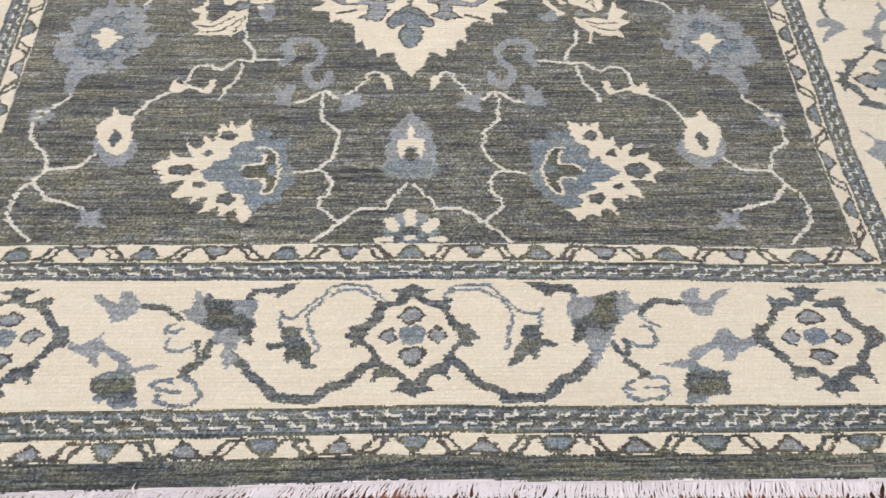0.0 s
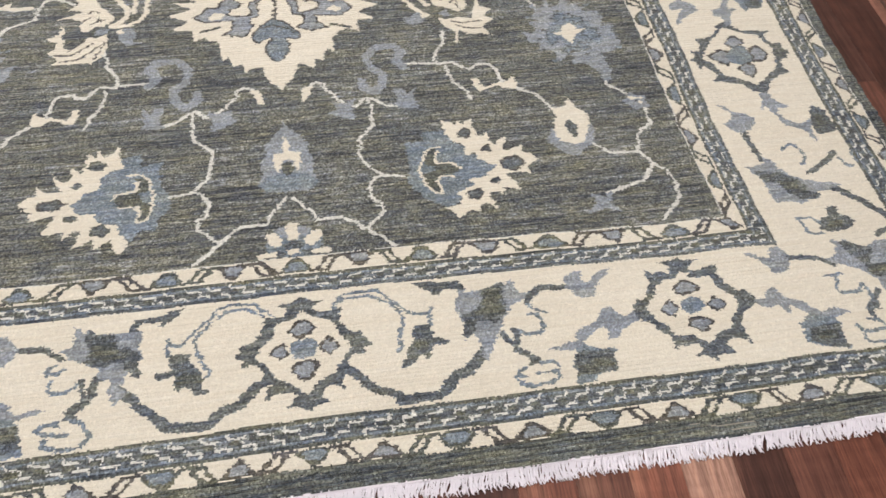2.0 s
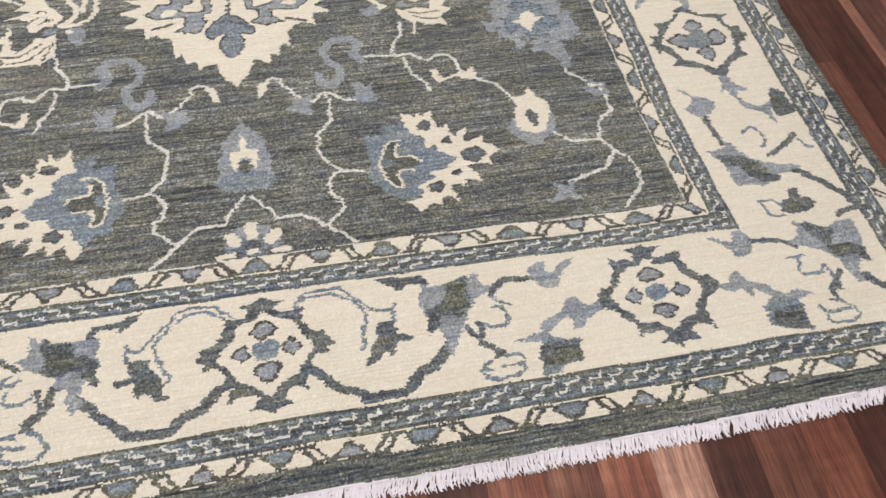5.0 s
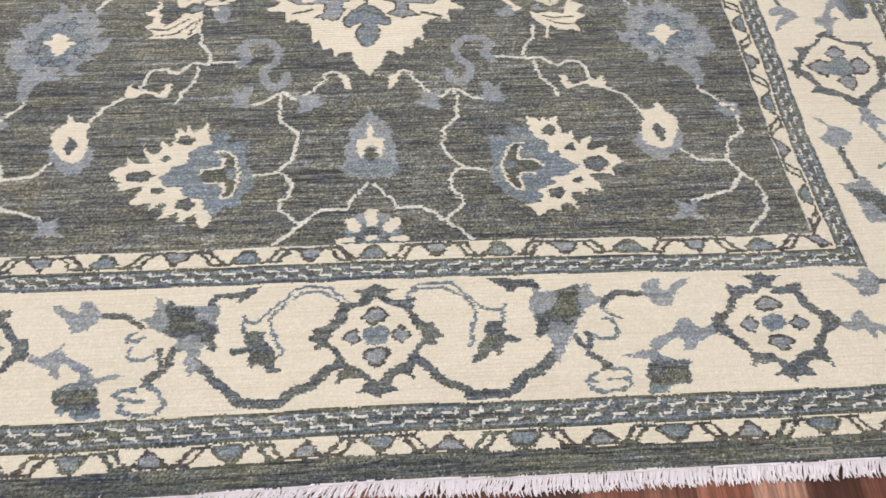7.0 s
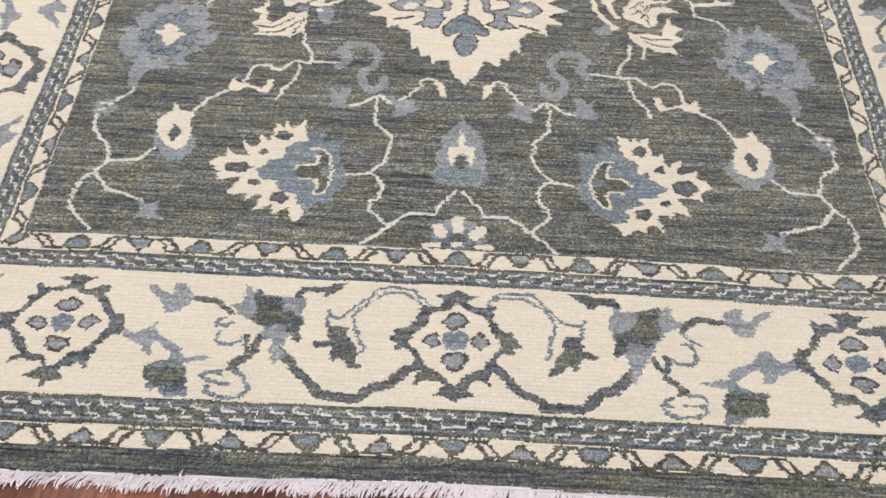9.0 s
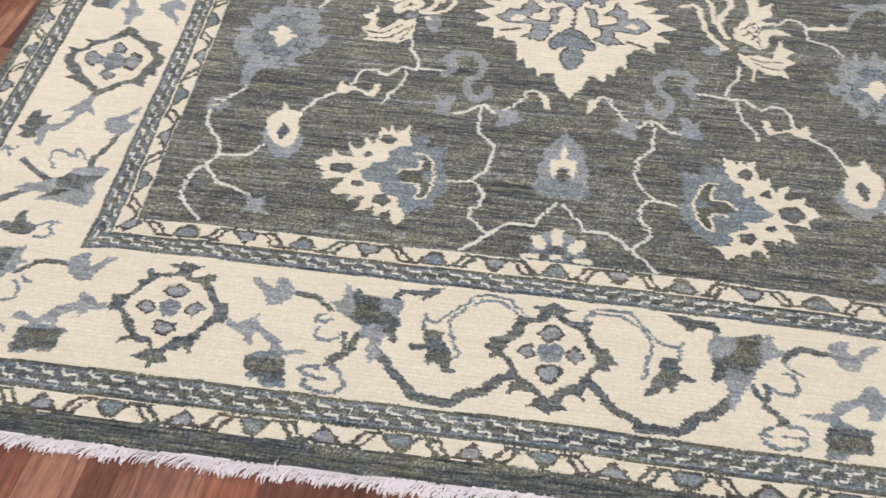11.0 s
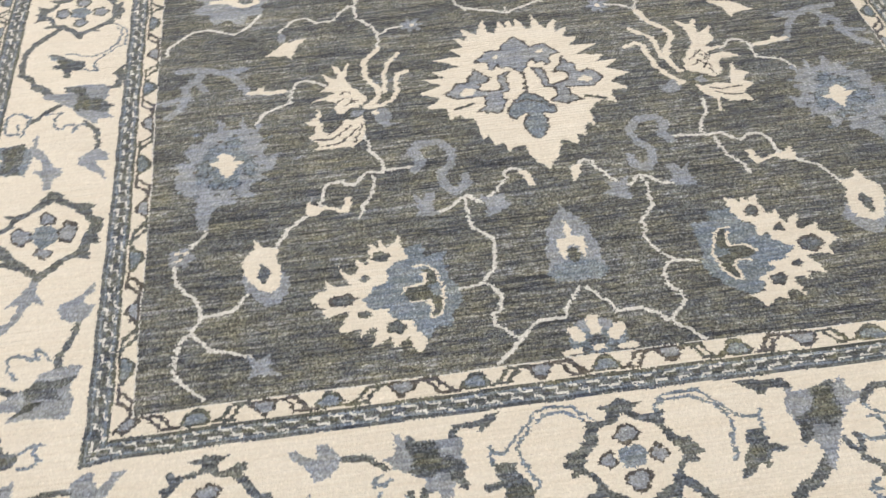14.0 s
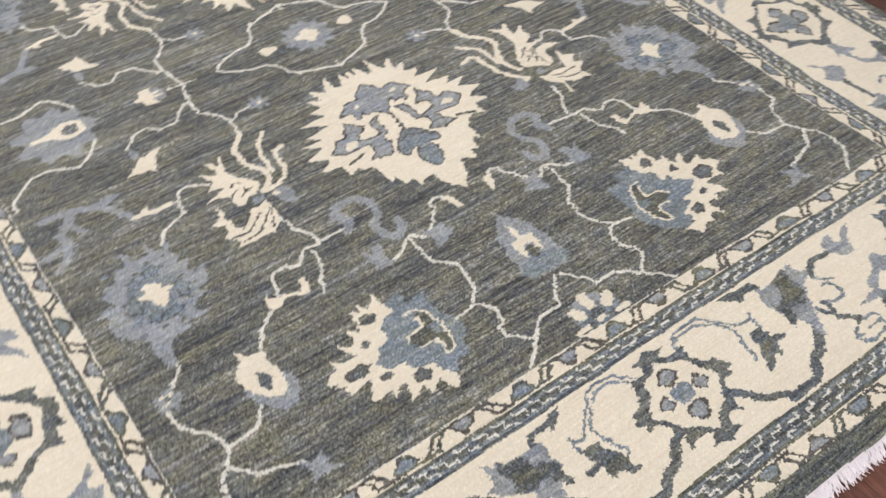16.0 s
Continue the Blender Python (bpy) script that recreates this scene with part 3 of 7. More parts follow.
VINE_TRI = [(-0.433, 1.304), (-0.38, 1.303), (-0.329, 1.304)]
SCROLL_SIDE = [(-0.827, 1.0), (-0.774, 1.0), (-0.738, 0.98), (-0.695, 0.986)]
SCROLL_SIDE2 = [(-0.682, 0.985), (-0.721, 0.972), (-0.695, 0.934), (-0.669, 0.881)]
SCROLL_SIDE3 = [(-0.774, 0.997), (-0.786, 0.961), (-0.815, 0.932), (-0.808, 0.89), (-0.823, 0.851), (-0.851, 0.821)]
SCROLL_SIDE4 = [(-0.857, 0.875), (-0.813, 0.893)]
SCROLL_SIDE5 = [(-0.798, 0.957), (-0.774, 0.914)]
MEDALLION = [(0, 1.07), (-0.01, 1.035), (-0.021, 1.074), (-0.041, 1.021), (-0.06, 1.029), (-0.064, 1.093), (-0.09, 1.019), (-0.125, 1.057), (-0.114, 0.998), (-0.149, 1.017), (-0.133, 0.972), (-0.167, 0.967), (-0.14, 0.934), (-0.211, 0.93), (-0.147, 0.892), (-0.22, 0.882), (-0.188, 0.853), (-0.25, 0.856), (-0.209, 0.825), (-0.267, 0.8), (-0.211, 0.777), (-0.253, 0.742), (-0.204, 0.741), (-0.203, 0.695), (-0.178, 0.712), (-0.151, 0.694), (-0.14, 0.68), (-0.133, 0.618), (-0.117, 0.632), (-0.108, 0.591), (-0.087, 0.602), (-0.08, 0.566), (-0.058, 0.581), (-0.044, 0.583), (-0.037, 0.560), (-0.030, 0.535), (-0.014, 0.516), (0, 0.494)]


def vine(lines, name, width=0.0072, span="", colour=IVORY):
    kind = owned(name, "thin cream vine", span)
    for line in lines:
        stroke(line, width, colour, kind)


def ringed(u, v, ru, rv, core, kind, rim=LINE, lobes=0, wave=0.0):
    k = owned("dot", "blue-grey dot with a dark outline", SPAN[kind].replace("u", "") if abs(u) > ru else SPAN[kind], kind)
    blob(u, v, ru, rv, rim, k, lobes, wave)
    blob(u, v, ru * 0.72, rv * 0.70, core, k, lobes, wave)


# ---- the field ----
vine([VINE_ARCH, VINE_RISE, VINE_TWIG, VINE_FORK], "front_vine", 0.0068, "u")
vine([VINE_FLAME, VINE_SPUR, VINE_LOOP, FLAME_STEM], "looping_vine")
vine([VINE_CORNER, VINE_CORNER2, VINE_CORNER3, VINE_STUD], "corner_vine")
vine([VINE_STAR, VINE_MAIN, VINE_TINY, VINE_TRI], "main_vine", 0.0075, "v")
vine([VINE_SIDE, FLAME_VINE, FLAME_VINE2], "side_vine")
vine([[(0.0, 1.105), (-0.03, 1.124), (-0.06, 1.134), (-0.106, 1.158), (-0.122, 1.178), (-0.126, 1.205), (-0.156, 1.243), (-0.195, 1.248), (-0.228, 1.262), (-0.274, 1.302)], [(0, 1.105), (0, 1.13)], [(-0.118, 1.17), (-0.10, 1.145)]], "middle_vine", 0.0075, "uv")


PALM = owned("palmette", "cream and blue palmette with a dark crescent")


def palmette():
    only("west")
    k = PALM
    fill(PALMETTE_BLUE, STEEL, k)
    fill(PALMETTE_CREAM, CREAM, k)
    fill([(0.93 * u - 0.021, 0.62 * v + 0.077) for u, v in PALMETTE_BLUE], STEEL, k)
    fill(PALMETTE_CREAM, CREAM, k)
    for (u, v), (ru, rv) in zip(PALMETTE_DOTS, ((0.017, 0.015), (0.009, 0.009), (0.030, 0.016), (0.012, 0.009), (0.017, 0.017))):
        ringed(u, v, ru, rv, SLATE, k, LINE if ru > 0.02 else MOSS, 5, 0.12)
    only("both")


def tulip():
    k = owned("tulip_flower", "blue-grey bud with a cream keyhole", "u")
    fill(both(TULIP_BLUE), BLUE, k)
    fill([(-0.066, 0.207), (-0.04, 0.228), (0.0, 0.236), (0.04, 0.228), (0.066, 0.207), (0.048, 0.184), (-0.048, 0.184)], STEEL, k)
    fill(both(TULIP_CREAM), CREAM, k)
    blob(0, 0.250, 0.0135, 0.021, MOSS, k)


def fan():
    k = owned("fan_flower", "small blue fan with cream petals", "u")
    fill(both(FAN_BLUE), STEEL, k)
    fill(both([(0.0, 0.074), (0.019, 0.084), (0.04, 0.072), (0.018, 0.052)]), BLUE, k)
    blob(0, 0.030, 0.022, 0.014, SLATE, k)
    blob(0.03, 0.010, 0.014, 0.009, SLATE, k), blob(-0.03, 0.010, 0.014, 0.009, SLATE, k)
    for petal in ([(-0.055, 0.066), (-0.036, 0.066), (-0.022, 0.046), (-0.023, 0.032), (-0.037, 0.034), (-0.054, 0.048)], [(0.026, 0.032), (0.03, 0.042), (0.045, 0.055), (0.057, 0.062), (0.053, 0.043), (0.037, 0.027)], [(-0.011, 0.09), (0.011, 0.09), (0.011, 0.044), (-0.011, 0.044)], [(-0.073, 0.01), (-0.061, 0.017), (-0.036, 0.014), (-0.037, 0.002)], [(0.036, 0.010), (0.075, 0.013), (0.072, 0.001), (0.041, 0.002)], [(-0.013, 0.019), (0.011, 0.019), (0.012, 0.006), (-0.012, 0.006)]):
        fill(petal, CREAM, k)
        fill([(-u, v) for u, v in petal], CREAM, k)


def scrolls():
    stroke(SCROLL, 0.021, BLUE, owned("scroll", "blue-grey scroll"))
    k = owned("side_scroll", "blue-grey branching scroll")
    for line, w in ((SCROLL_SIDE, 0.022), (SCROLL_SIDE2, 0.018), (SCROLL_SIDE3, 0.020), (SCROLL_SIDE4, 0.016), (SCROLL_SIDE5, 0.016)):
        stroke(line, w, BLUE, k)
    fill(LEAF_A, BLUE, owned("small_leaf", "blue-grey leaf"))
    fill(LEAF_B, BLUE, owned("small_leaf", "blue-grey leaf"))
    fill(LEAF_C, BLUE, owned("small_leaf", "blue-grey leaf"))
    fill(HOOK, CREAM, owned("hooked_bud", "cream bud"))
    fill(BUD, CREAM, owned("curled_bud", "cream bud"))
    k = owned("side_bud", "cream bud")
    stroke([(-0.668, 0.884), (-0.645, 0.882), (-0.62, 0.876), (-0.585, 0.873)], 0.013, CREAM, k)
    blob(-0.640, 0.888, 0.010, 0.012, CREAM, k)


def drop():
    k = owned("drop_flower", "cream flower with a blue base")
    fill(DROP_BLUE, BLUE, k)
    fill(DROP_CREAM, CREAM, k)
    blob(-0.635, 0.297, 0.012, 0.026, SLATE, k, 4, 0.12)
    k = owned("stud_flower", "small blue flower")
    blob(-0.803, 0.370, 0.026, 0.026, BLUE, k, 5, 0.16)
    for a, b in (((-0.818, 0.382), (-0.79, 0.384)), ((-0.812, 0.362), (-0.79, 0.384))):
        stroke([a, b], 0.006, CREAM, k)
    blob(-0.803, 0.374, 0.006, 0.006, SLATE, k)


def blue_flower():
    k = owned("blue_flower", "lacy blue-grey flower with a cream heart")
    fill(BLUEFLOWER, BLUE, k)
    fill(BLUEFLOWER_RING, STEEL, k)
    for u, v, ru, rv in ((-0.765, 0.630, 0.020, 0.026), (-0.740, 0.580, 0.018, 0.018), (-0.700, 0.570, 0.020, 0.016), (-0.664, 0.622, 0.015, 0.032), (-0.700, 0.705, 0.022, 0.016), (-0.745, 0.690, 0.016, 0.016)):
        blob(u, v, ru, rv, SLATE, k, 5, 0.2)
        blob(u, v, 0.72 * ru, 0.72 * rv, STEEL, k, 5, 0.2)
    for n in range(16):
        a, r = n * 2 * math.pi / 16 + 0.2, 0.070 + 0.016 * ((n * 7) % 4)
        blob(-0.718 + r * math.cos(a), 0.640 + 1.12 * r * math.sin(a), 0.0065, 0.0045, (LINE, STEEL, SLATE, FIELD)[n % 4], k)
    fill(BLUEFLOWER_EYE, CREAM, k)


MEDAL = owned("medallion", "serrated cream medallion with blue leaves", "u")


def medallion():
    fill(both(MEDALLION), CREAM, MEDAL)


def flame_west():
    """The west flame palmette."""
    only("west")
    k = owned("flame_palmette", "cream flame-shaped palmette with trailing tails")
    fill([(-0.383, 0.758), (-0.347, 0.767), (-0.331, 0.739), (-0.343, 0.715), (-0.322, 0.706), (-0.356, 0.698), (-0.372, 0.72)], BLUE, k)
    fill([(-0.497, 0.924), (-0.479, 0.906), (-0.46, 0.892), (-0.457, 0.914), (-0.469, 0.953), (-0.448, 0.941), (-0.442, 0.92), (-0.433, 0.948), (-0.422, 0.963), (-0.428, 0.93), (-0.433, 0.895), (-0.427, 0.859), (-0.408, 0.84), (-0.395, 0.82), (-0.39, 0.804), (-0.4, 0.787), (-0.413, 0.778), (-0.435, 0.777), (-0.444, 0.76), (-0.462, 0.763), (-0.471, 0.781), (-0.463, 0.798), (-0.475, 0.809), (-0.498, 0.817), (-0.528, 0.811), (-0.505, 0.824), (-0.484, 0.828), (-0.467, 0.84), (-0.478, 0.849), (-0.503, 0.847), (-0.487, 0.864), (-0.481, 0.88), (-0.486, 0.898)], CREAM, k)
    fill([(-0.538, 0.748), (-0.521, 0.753), (-0.512, 0.771), (-0.508, 0.795), (-0.503, 0.772), (-0.506, 0.748), (-0.501, 0.725), (-0.495, 0.703), (-0.476, 0.698), (-0.457, 0.717), (-0.448, 0.741), (-0.433, 0.735), (-0.417, 0.743), (-0.403, 0.749), (-0.4, 0.717), (-0.396, 0.7), (-0.403, 0.677), (-0.409, 0.659), (-0.422, 0.654), (-0.427, 0.64), (-0.432, 0.646), (-0.456, 0.647), (-0.49, 0.644), (-0.515, 0.647), (-0.507, 0.665), (-0.52, 0.68), (-0.531, 0.695), (-0.514, 0.702), (-0.517, 0.725), (-0.532, 0.736)], CREAM, k)
    stroke([(-0.345, 1.006), (-0.367, 0.981), (-0.388, 0.952), (-0.389, 0.925), (-0.387, 0.888), (-0.368, 0.856), (-0.357, 0.839), (-0.362, 0.806), (-0.378, 0.788), (-0.394, 0.778)], 0.013, CREAM, k)
    stroke([(-0.298, 0.977), (-0.324, 0.939), (-0.34, 0.897), (-0.342, 0.866), (-0.347, 0.827)], 0.01, CREAM, k)
    stroke([(-0.283, 0.897), (-0.307, 0.892), (-0.314, 0.86), (-0.315, 0.822), (-0.331, 0.792), (-0.355, 0.776), (-0.391, 0.773)], 0.012, CREAM, k)
    stroke([(-0.455, 0.833), (-0.441, 0.842), (-0.43, 0.83)], 0.0055, LINE, k)
    stroke([(-0.458, 0.803), (-0.446, 0.816), (-0.431, 0.812), (-0.422, 0.794)], 0.0055, LINE, k)
    stroke([(-0.439, 0.786), (-0.426, 0.803), (-0.414, 0.8)], 0.0055, LINE, k)
    stroke([(-0.517, 0.682), (-0.48, 0.675), (-0.452, 0.695), (-0.435, 0.715)], 0.0055, LINE, k)
    stroke([(-0.503, 0.656), (-0.458, 0.662), (-0.432, 0.686), (-0.416, 0.709)], 0.0055, LINE, k)
    stroke([(-0.482, 0.693), (-0.455, 0.722), (-0.451, 0.736)], 0.0055, LINE, k)
    stroke([(-0.425, 0.658), (-0.411, 0.687), (-0.407, 0.717)], 0.0055, LINE, k)
    fill([(-0.443, 0.746), (-0.431, 0.765), (-0.408, 0.774), (-0.394, 0.768), (-0.4, 0.749), (-0.417, 0.739), (-0.433, 0.735)], MOSS, k)
    fill([(-0.434, 0.747), (-0.422, 0.764), (-0.402, 0.768), (-0.406, 0.751), (-0.42, 0.743)], BLUE, k)
    fill([(-0.384, 0.757), (-0.373, 0.763), (-0.36, 0.748), (-0.374, 0.744)], CREAM, k)
    only("both")


def flame_east():
    """The east flame palmette."""
    only("east")
    k = owned("flame_palmette", "cream flame-shaped palmette with trailing tails")
    fill([(-0.317, 0.737), (-0.358, 0.766), (-0.375, 0.74), (-0.353, 0.714), (-0.324, 0.715)], BLUE, k)
    fill([(-0.42, 1.003), (-0.434, 1.002), (-0.443, 0.985), (-0.456, 0.988), (-0.469, 1.008), (-0.475, 1.004), (-0.46, 0.975), (-0.46, 0.949), (-0.475, 0.957), (-0.498, 0.976), (-0.49, 0.941), (-0.491, 0.916), (-0.479, 0.902), (-0.46, 0.891), (-0.469, 0.88), (-0.49, 0.891), (-0.503, 0.886), (-0.482, 0.878), (-0.464, 0.862), (-0.456, 0.837), (-0.471, 0.851), (-0.498, 0.861), (-0.515, 0.852), (-0.53, 0.838), (-0.508, 0.837), (-0.485, 0.834), (-0.474, 0.808), (-0.468, 0.777), (-0.451, 0.76), (-0.436, 0.773), (-0.418, 0.782), (-0.403, 0.787), (-0.397, 0.803), (-0.395, 0.834), (-0.408, 0.861), (-0.427, 0.879), (-0.436, 0.907), (-0.435, 0.932), (-0.436, 0.966)], CREAM, k)
    fill([(-0.397, 0.739), (-0.414, 0.727), (-0.438, 0.737), (-0.456, 0.733), (-0.481, 0.727), (-0.488, 0.756), (-0.487, 0.775), (-0.501, 0.814), (-0.504, 0.783), (-0.53, 0.765), (-0.52, 0.752), (-0.501, 0.739), (-0.534, 0.724), (-0.513, 0.712), (-0.495, 0.691), (-0.508, 0.677), (-0.516, 0.654), (-0.491, 0.663), (-0.46, 0.664), (-0.446, 0.681), (-0.436, 0.668), (-0.433, 0.626), (-0.428, 0.634), (-0.431, 0.679), (-0.419, 0.689), (-0.411, 0.704), (-0.4, 0.721)], CREAM, k)
    stroke([(-0.341, 1.063), (-0.351, 1.024), (-0.371, 0.992), (-0.391, 0.969), (-0.398, 0.939), (-0.383, 0.906), (-0.37, 0.884), (-0.364, 0.846), (-0.37, 0.815), (-0.38, 0.793)], 0.013, CREAM, k)
    stroke([(-0.305, 0.982), (-0.326, 0.959), (-0.347, 0.936), (-0.351, 0.901), (-0.354, 0.852)], 0.011, CREAM, k)
    stroke([(-0.28, 0.902), (-0.308, 0.92), (-0.324, 0.902), (-0.323, 0.864), (-0.331, 0.816), (-0.347, 0.778), (-0.366, 0.758)], 0.012, CREAM, k)
    stroke([(-0.411, 0.837), (-0.433, 0.857), (-0.449, 0.875)], 0.0055, LINE, k)
    stroke([(-0.415, 0.813), (-0.43, 0.832), (-0.441, 0.817), (-0.432, 0.796)], 0.0055, LINE, k)
    stroke([(-0.458, 0.859), (-0.446, 0.811), (-0.453, 0.775)], 0.0055, LINE, k)
    stroke([(-0.43, 0.722), (-0.453, 0.709), (-0.496, 0.717)], 0.0055, LINE, k)
    stroke([(-0.441, 0.701), (-0.463, 0.687), (-0.492, 0.686)], 0.0055, LINE, k)
    stroke([(-0.436, 0.87), (-0.448, 0.848), (-0.444, 0.832)], 0.0055, LINE, k)
    fill([(-0.395, 0.752), (-0.417, 0.775), (-0.434, 0.767), (-0.439, 0.749), (-0.427, 0.734), (-0.406, 0.735)], MOSS, k)
    fill([(-0.402, 0.753), (-0.419, 0.77), (-0.43, 0.76), (-0.431, 0.746), (-0.41, 0.741)], BLUE, k)
    fill([(-0.361, 0.752), (-0.377, 0.762), (-0.382, 0.746), (-0.364, 0.737)], CREAM, k)
    only("both")


def medallion_west():
    """The leaves in the west half of the medallion."""
    only("west")
    k = MEDAL
    edged([(0.018, 0.995), (-0.006, 0.993), (-0.017, 0.976), (-0.032, 0.969), (-0.04, 0.941), (-0.055, 0.949), (-0.078, 0.942), (-0.093, 0.922), (-0.116, 0.901), (-0.101, 0.902), (-0.083, 0.896), (-0.078, 0.87), (-0.068, 0.86), (-0.056, 0.887), (-0.049, 0.867), (-0.034, 0.873), (-0.023, 0.868), (-0.012, 0.856), (-0, 0.839), (0.015, 0.858)], BLUE, k)
    edged([(-0.201, 0.792), (-0.182, 0.807), (-0.168, 0.825), (-0.146, 0.819), (-0.131, 0.835), (-0.141, 0.84), (-0.123, 0.856), (-0.116, 0.875), (-0.104, 0.858), (-0.089, 0.838), (-0.079, 0.834), (-0.094, 0.817), (-0.109, 0.812), (-0.116, 0.792), (-0.101, 0.784), (-0.079, 0.781), (-0.06, 0.786), (-0.064, 0.814), (-0.06, 0.84), (-0.042, 0.851), (-0.027, 0.852), (-0.042, 0.836), (-0.045, 0.811), (-0.039, 0.804), (-0.046, 0.773), (-0.065, 0.772), (-0.065, 0.749), (-0.051, 0.741), (-0.066, 0.726), (-0.076, 0.703), (-0.084, 0.698), (-0.094, 0.707), (-0.109, 0.704), (-0.116, 0.714), (-0.13, 0.714), (-0.109, 0.731), (-0.104, 0.754), (-0.101, 0.765), (-0.138, 0.766), (-0.174, 0.768), (-0.189, 0.779)], BLUE, k)
    fill([(-0.166, 0.787), (-0.145, 0.802), (-0.122, 0.792), (-0.136, 0.775), (-0.16, 0.773)], CREAM, k)
    edged([(0.017, 0.759), (-0.003, 0.762), (-0.022, 0.752), (-0.041, 0.732), (-0.056, 0.711), (-0.059, 0.689), (-0.052, 0.669), (-0.034, 0.679), (-0.019, 0.691), (-0.014, 0.68), (-0.029, 0.653), (-0.027, 0.625), (-0.016, 0.609), (0.001, 0.595), (0.014, 0.609)], STEEL, k)
    stroke([(-0.037, 0.728), (-0.008, 0.739), (0.013, 0.733)], 0.0065, LINE, k)
    stroke([(-0, 0.839), (0.002, 0.807), (0, 0.762)], 0.011, LINE, k)
    fill([(-0.067, 0.918), (-0.052, 0.924), (-0.05, 0.911), (-0.065, 0.908)], CREAM, k)
    stroke([(-0.181, 0.731), (-0.159, 0.737), (-0.136, 0.743)], 0.009, MOSS, k)
    only("both")


def medallion_east():
    """The leaves in the east half of the medallion."""
    only("east")
    k = MEDAL
    edged([(0.017, 0.993), (-0.006, 0.994), (-0.015, 0.978), (-0.03, 0.968), (-0.032, 0.939), (-0.051, 0.951), (-0.074, 0.953), (-0.088, 0.935), (-0.102, 0.918), (-0.109, 0.905), (-0.094, 0.904), (-0.079, 0.897), (-0.078, 0.871), (-0.066, 0.86), (-0.056, 0.88), (-0.041, 0.873), (-0.034, 0.894), (-0.021, 0.877), (-0.015, 0.858), (0, 0.839), (0.019, 0.856)], BLUE, k)
    edged([(-0.03, 0.854), (-0.047, 0.848), (-0.059, 0.829), (-0.064, 0.81), (-0.057, 0.788), (-0.071, 0.782), (-0.096, 0.789), (-0.116, 0.8), (-0.113, 0.823), (-0.091, 0.832), (-0.076, 0.825), (-0.089, 0.847), (-0.105, 0.866), (-0.113, 0.892), (-0.119, 0.865), (-0.137, 0.856), (-0.138, 0.831), (-0.146, 0.819), (-0.165, 0.833), (-0.179, 0.822), (-0.189, 0.807), (-0.198, 0.793), (-0.182, 0.776), (-0.167, 0.763), (-0.124, 0.766), (-0.102, 0.768), (-0.105, 0.739), (-0.121, 0.722), (-0.131, 0.718), (-0.099, 0.711), (-0.084, 0.706), (-0.07, 0.718), (-0.054, 0.725), (-0.069, 0.74), (-0.073, 0.771), (-0.053, 0.776), (-0.042, 0.779), (-0.043, 0.81), (-0.035, 0.834)], BLUE, k)
    fill([(-0.127, 0.789), (-0.148, 0.805), (-0.171, 0.793), (-0.153, 0.778)], CREAM, k)
    edged([(0.022, 0.752), (0.003, 0.762), (-0.014, 0.754), (-0.035, 0.733), (-0.056, 0.708), (-0.058, 0.694), (-0.047, 0.68), (-0.029, 0.687), (-0.023, 0.687), (-0.029, 0.666), (-0.027, 0.635), (-0.016, 0.613), (-0.001, 0.595), (0.026, 0.606)], STEEL, k)
    stroke([(0.022, 0.736), (0.008, 0.739), (-0.028, 0.723), (-0.047, 0.707)], 0.0065, LINE, k)
    stroke([(0, 0.839), (-0.002, 0.807), (-0, 0.762)], 0.011, LINE, k)
    fill([(-0.05, 0.921), (-0.065, 0.928), (-0.068, 0.915), (-0.052, 0.911)], CREAM, k)
    stroke([(-0.136, 0.728), (-0.157, 0.725), (-0.182, 0.716)], 0.009, MOSS, k)
    only("both")


def palmette_west():
    """The west palmette's dark crescent."""
    only("west")
    k = PALM
    fill([(-0.323, 0.26), (-0.3, 0.256), (-0.292, 0.219), (-0.311, 0.211), (-0.305, 0.197), (-0.288, 0.186), (-0.287, 0.156), (-0.295, 0.14), (-0.308, 0.137), (-0.313, 0.156), (-0.307, 0.169), (-0.317, 0.184), (-0.348, 0.183), (-0.362, 0.201), (-0.352, 0.216), (-0.312, 0.219), (-0.317, 0.243)], MOSS, k)
    fill([(-0.311, 0.209), (-0.293, 0.212), (-0.285, 0.199), (-0.292, 0.186), (-0.304, 0.189)], STEEL, k)
    stroke([(-0.335, 0.27), (-0.32, 0.27), (-0.303, 0.263), (-0.294, 0.248), (-0.289, 0.222), (-0.281, 0.209), (-0.284, 0.189), (-0.286, 0.164), (-0.289, 0.143), (-0.303, 0.132), (-0.314, 0.139)], 0.0052, CREAM, k)
    stroke([(-0.364, 0.206), (-0.356, 0.218), (-0.315, 0.222), (-0.32, 0.248)], 0.0052, CREAM, k)
    stroke([(-0.348, 0.181), (-0.319, 0.179), (-0.308, 0.164), (-0.312, 0.14)], 0.0052, CREAM, k)
    only("both")


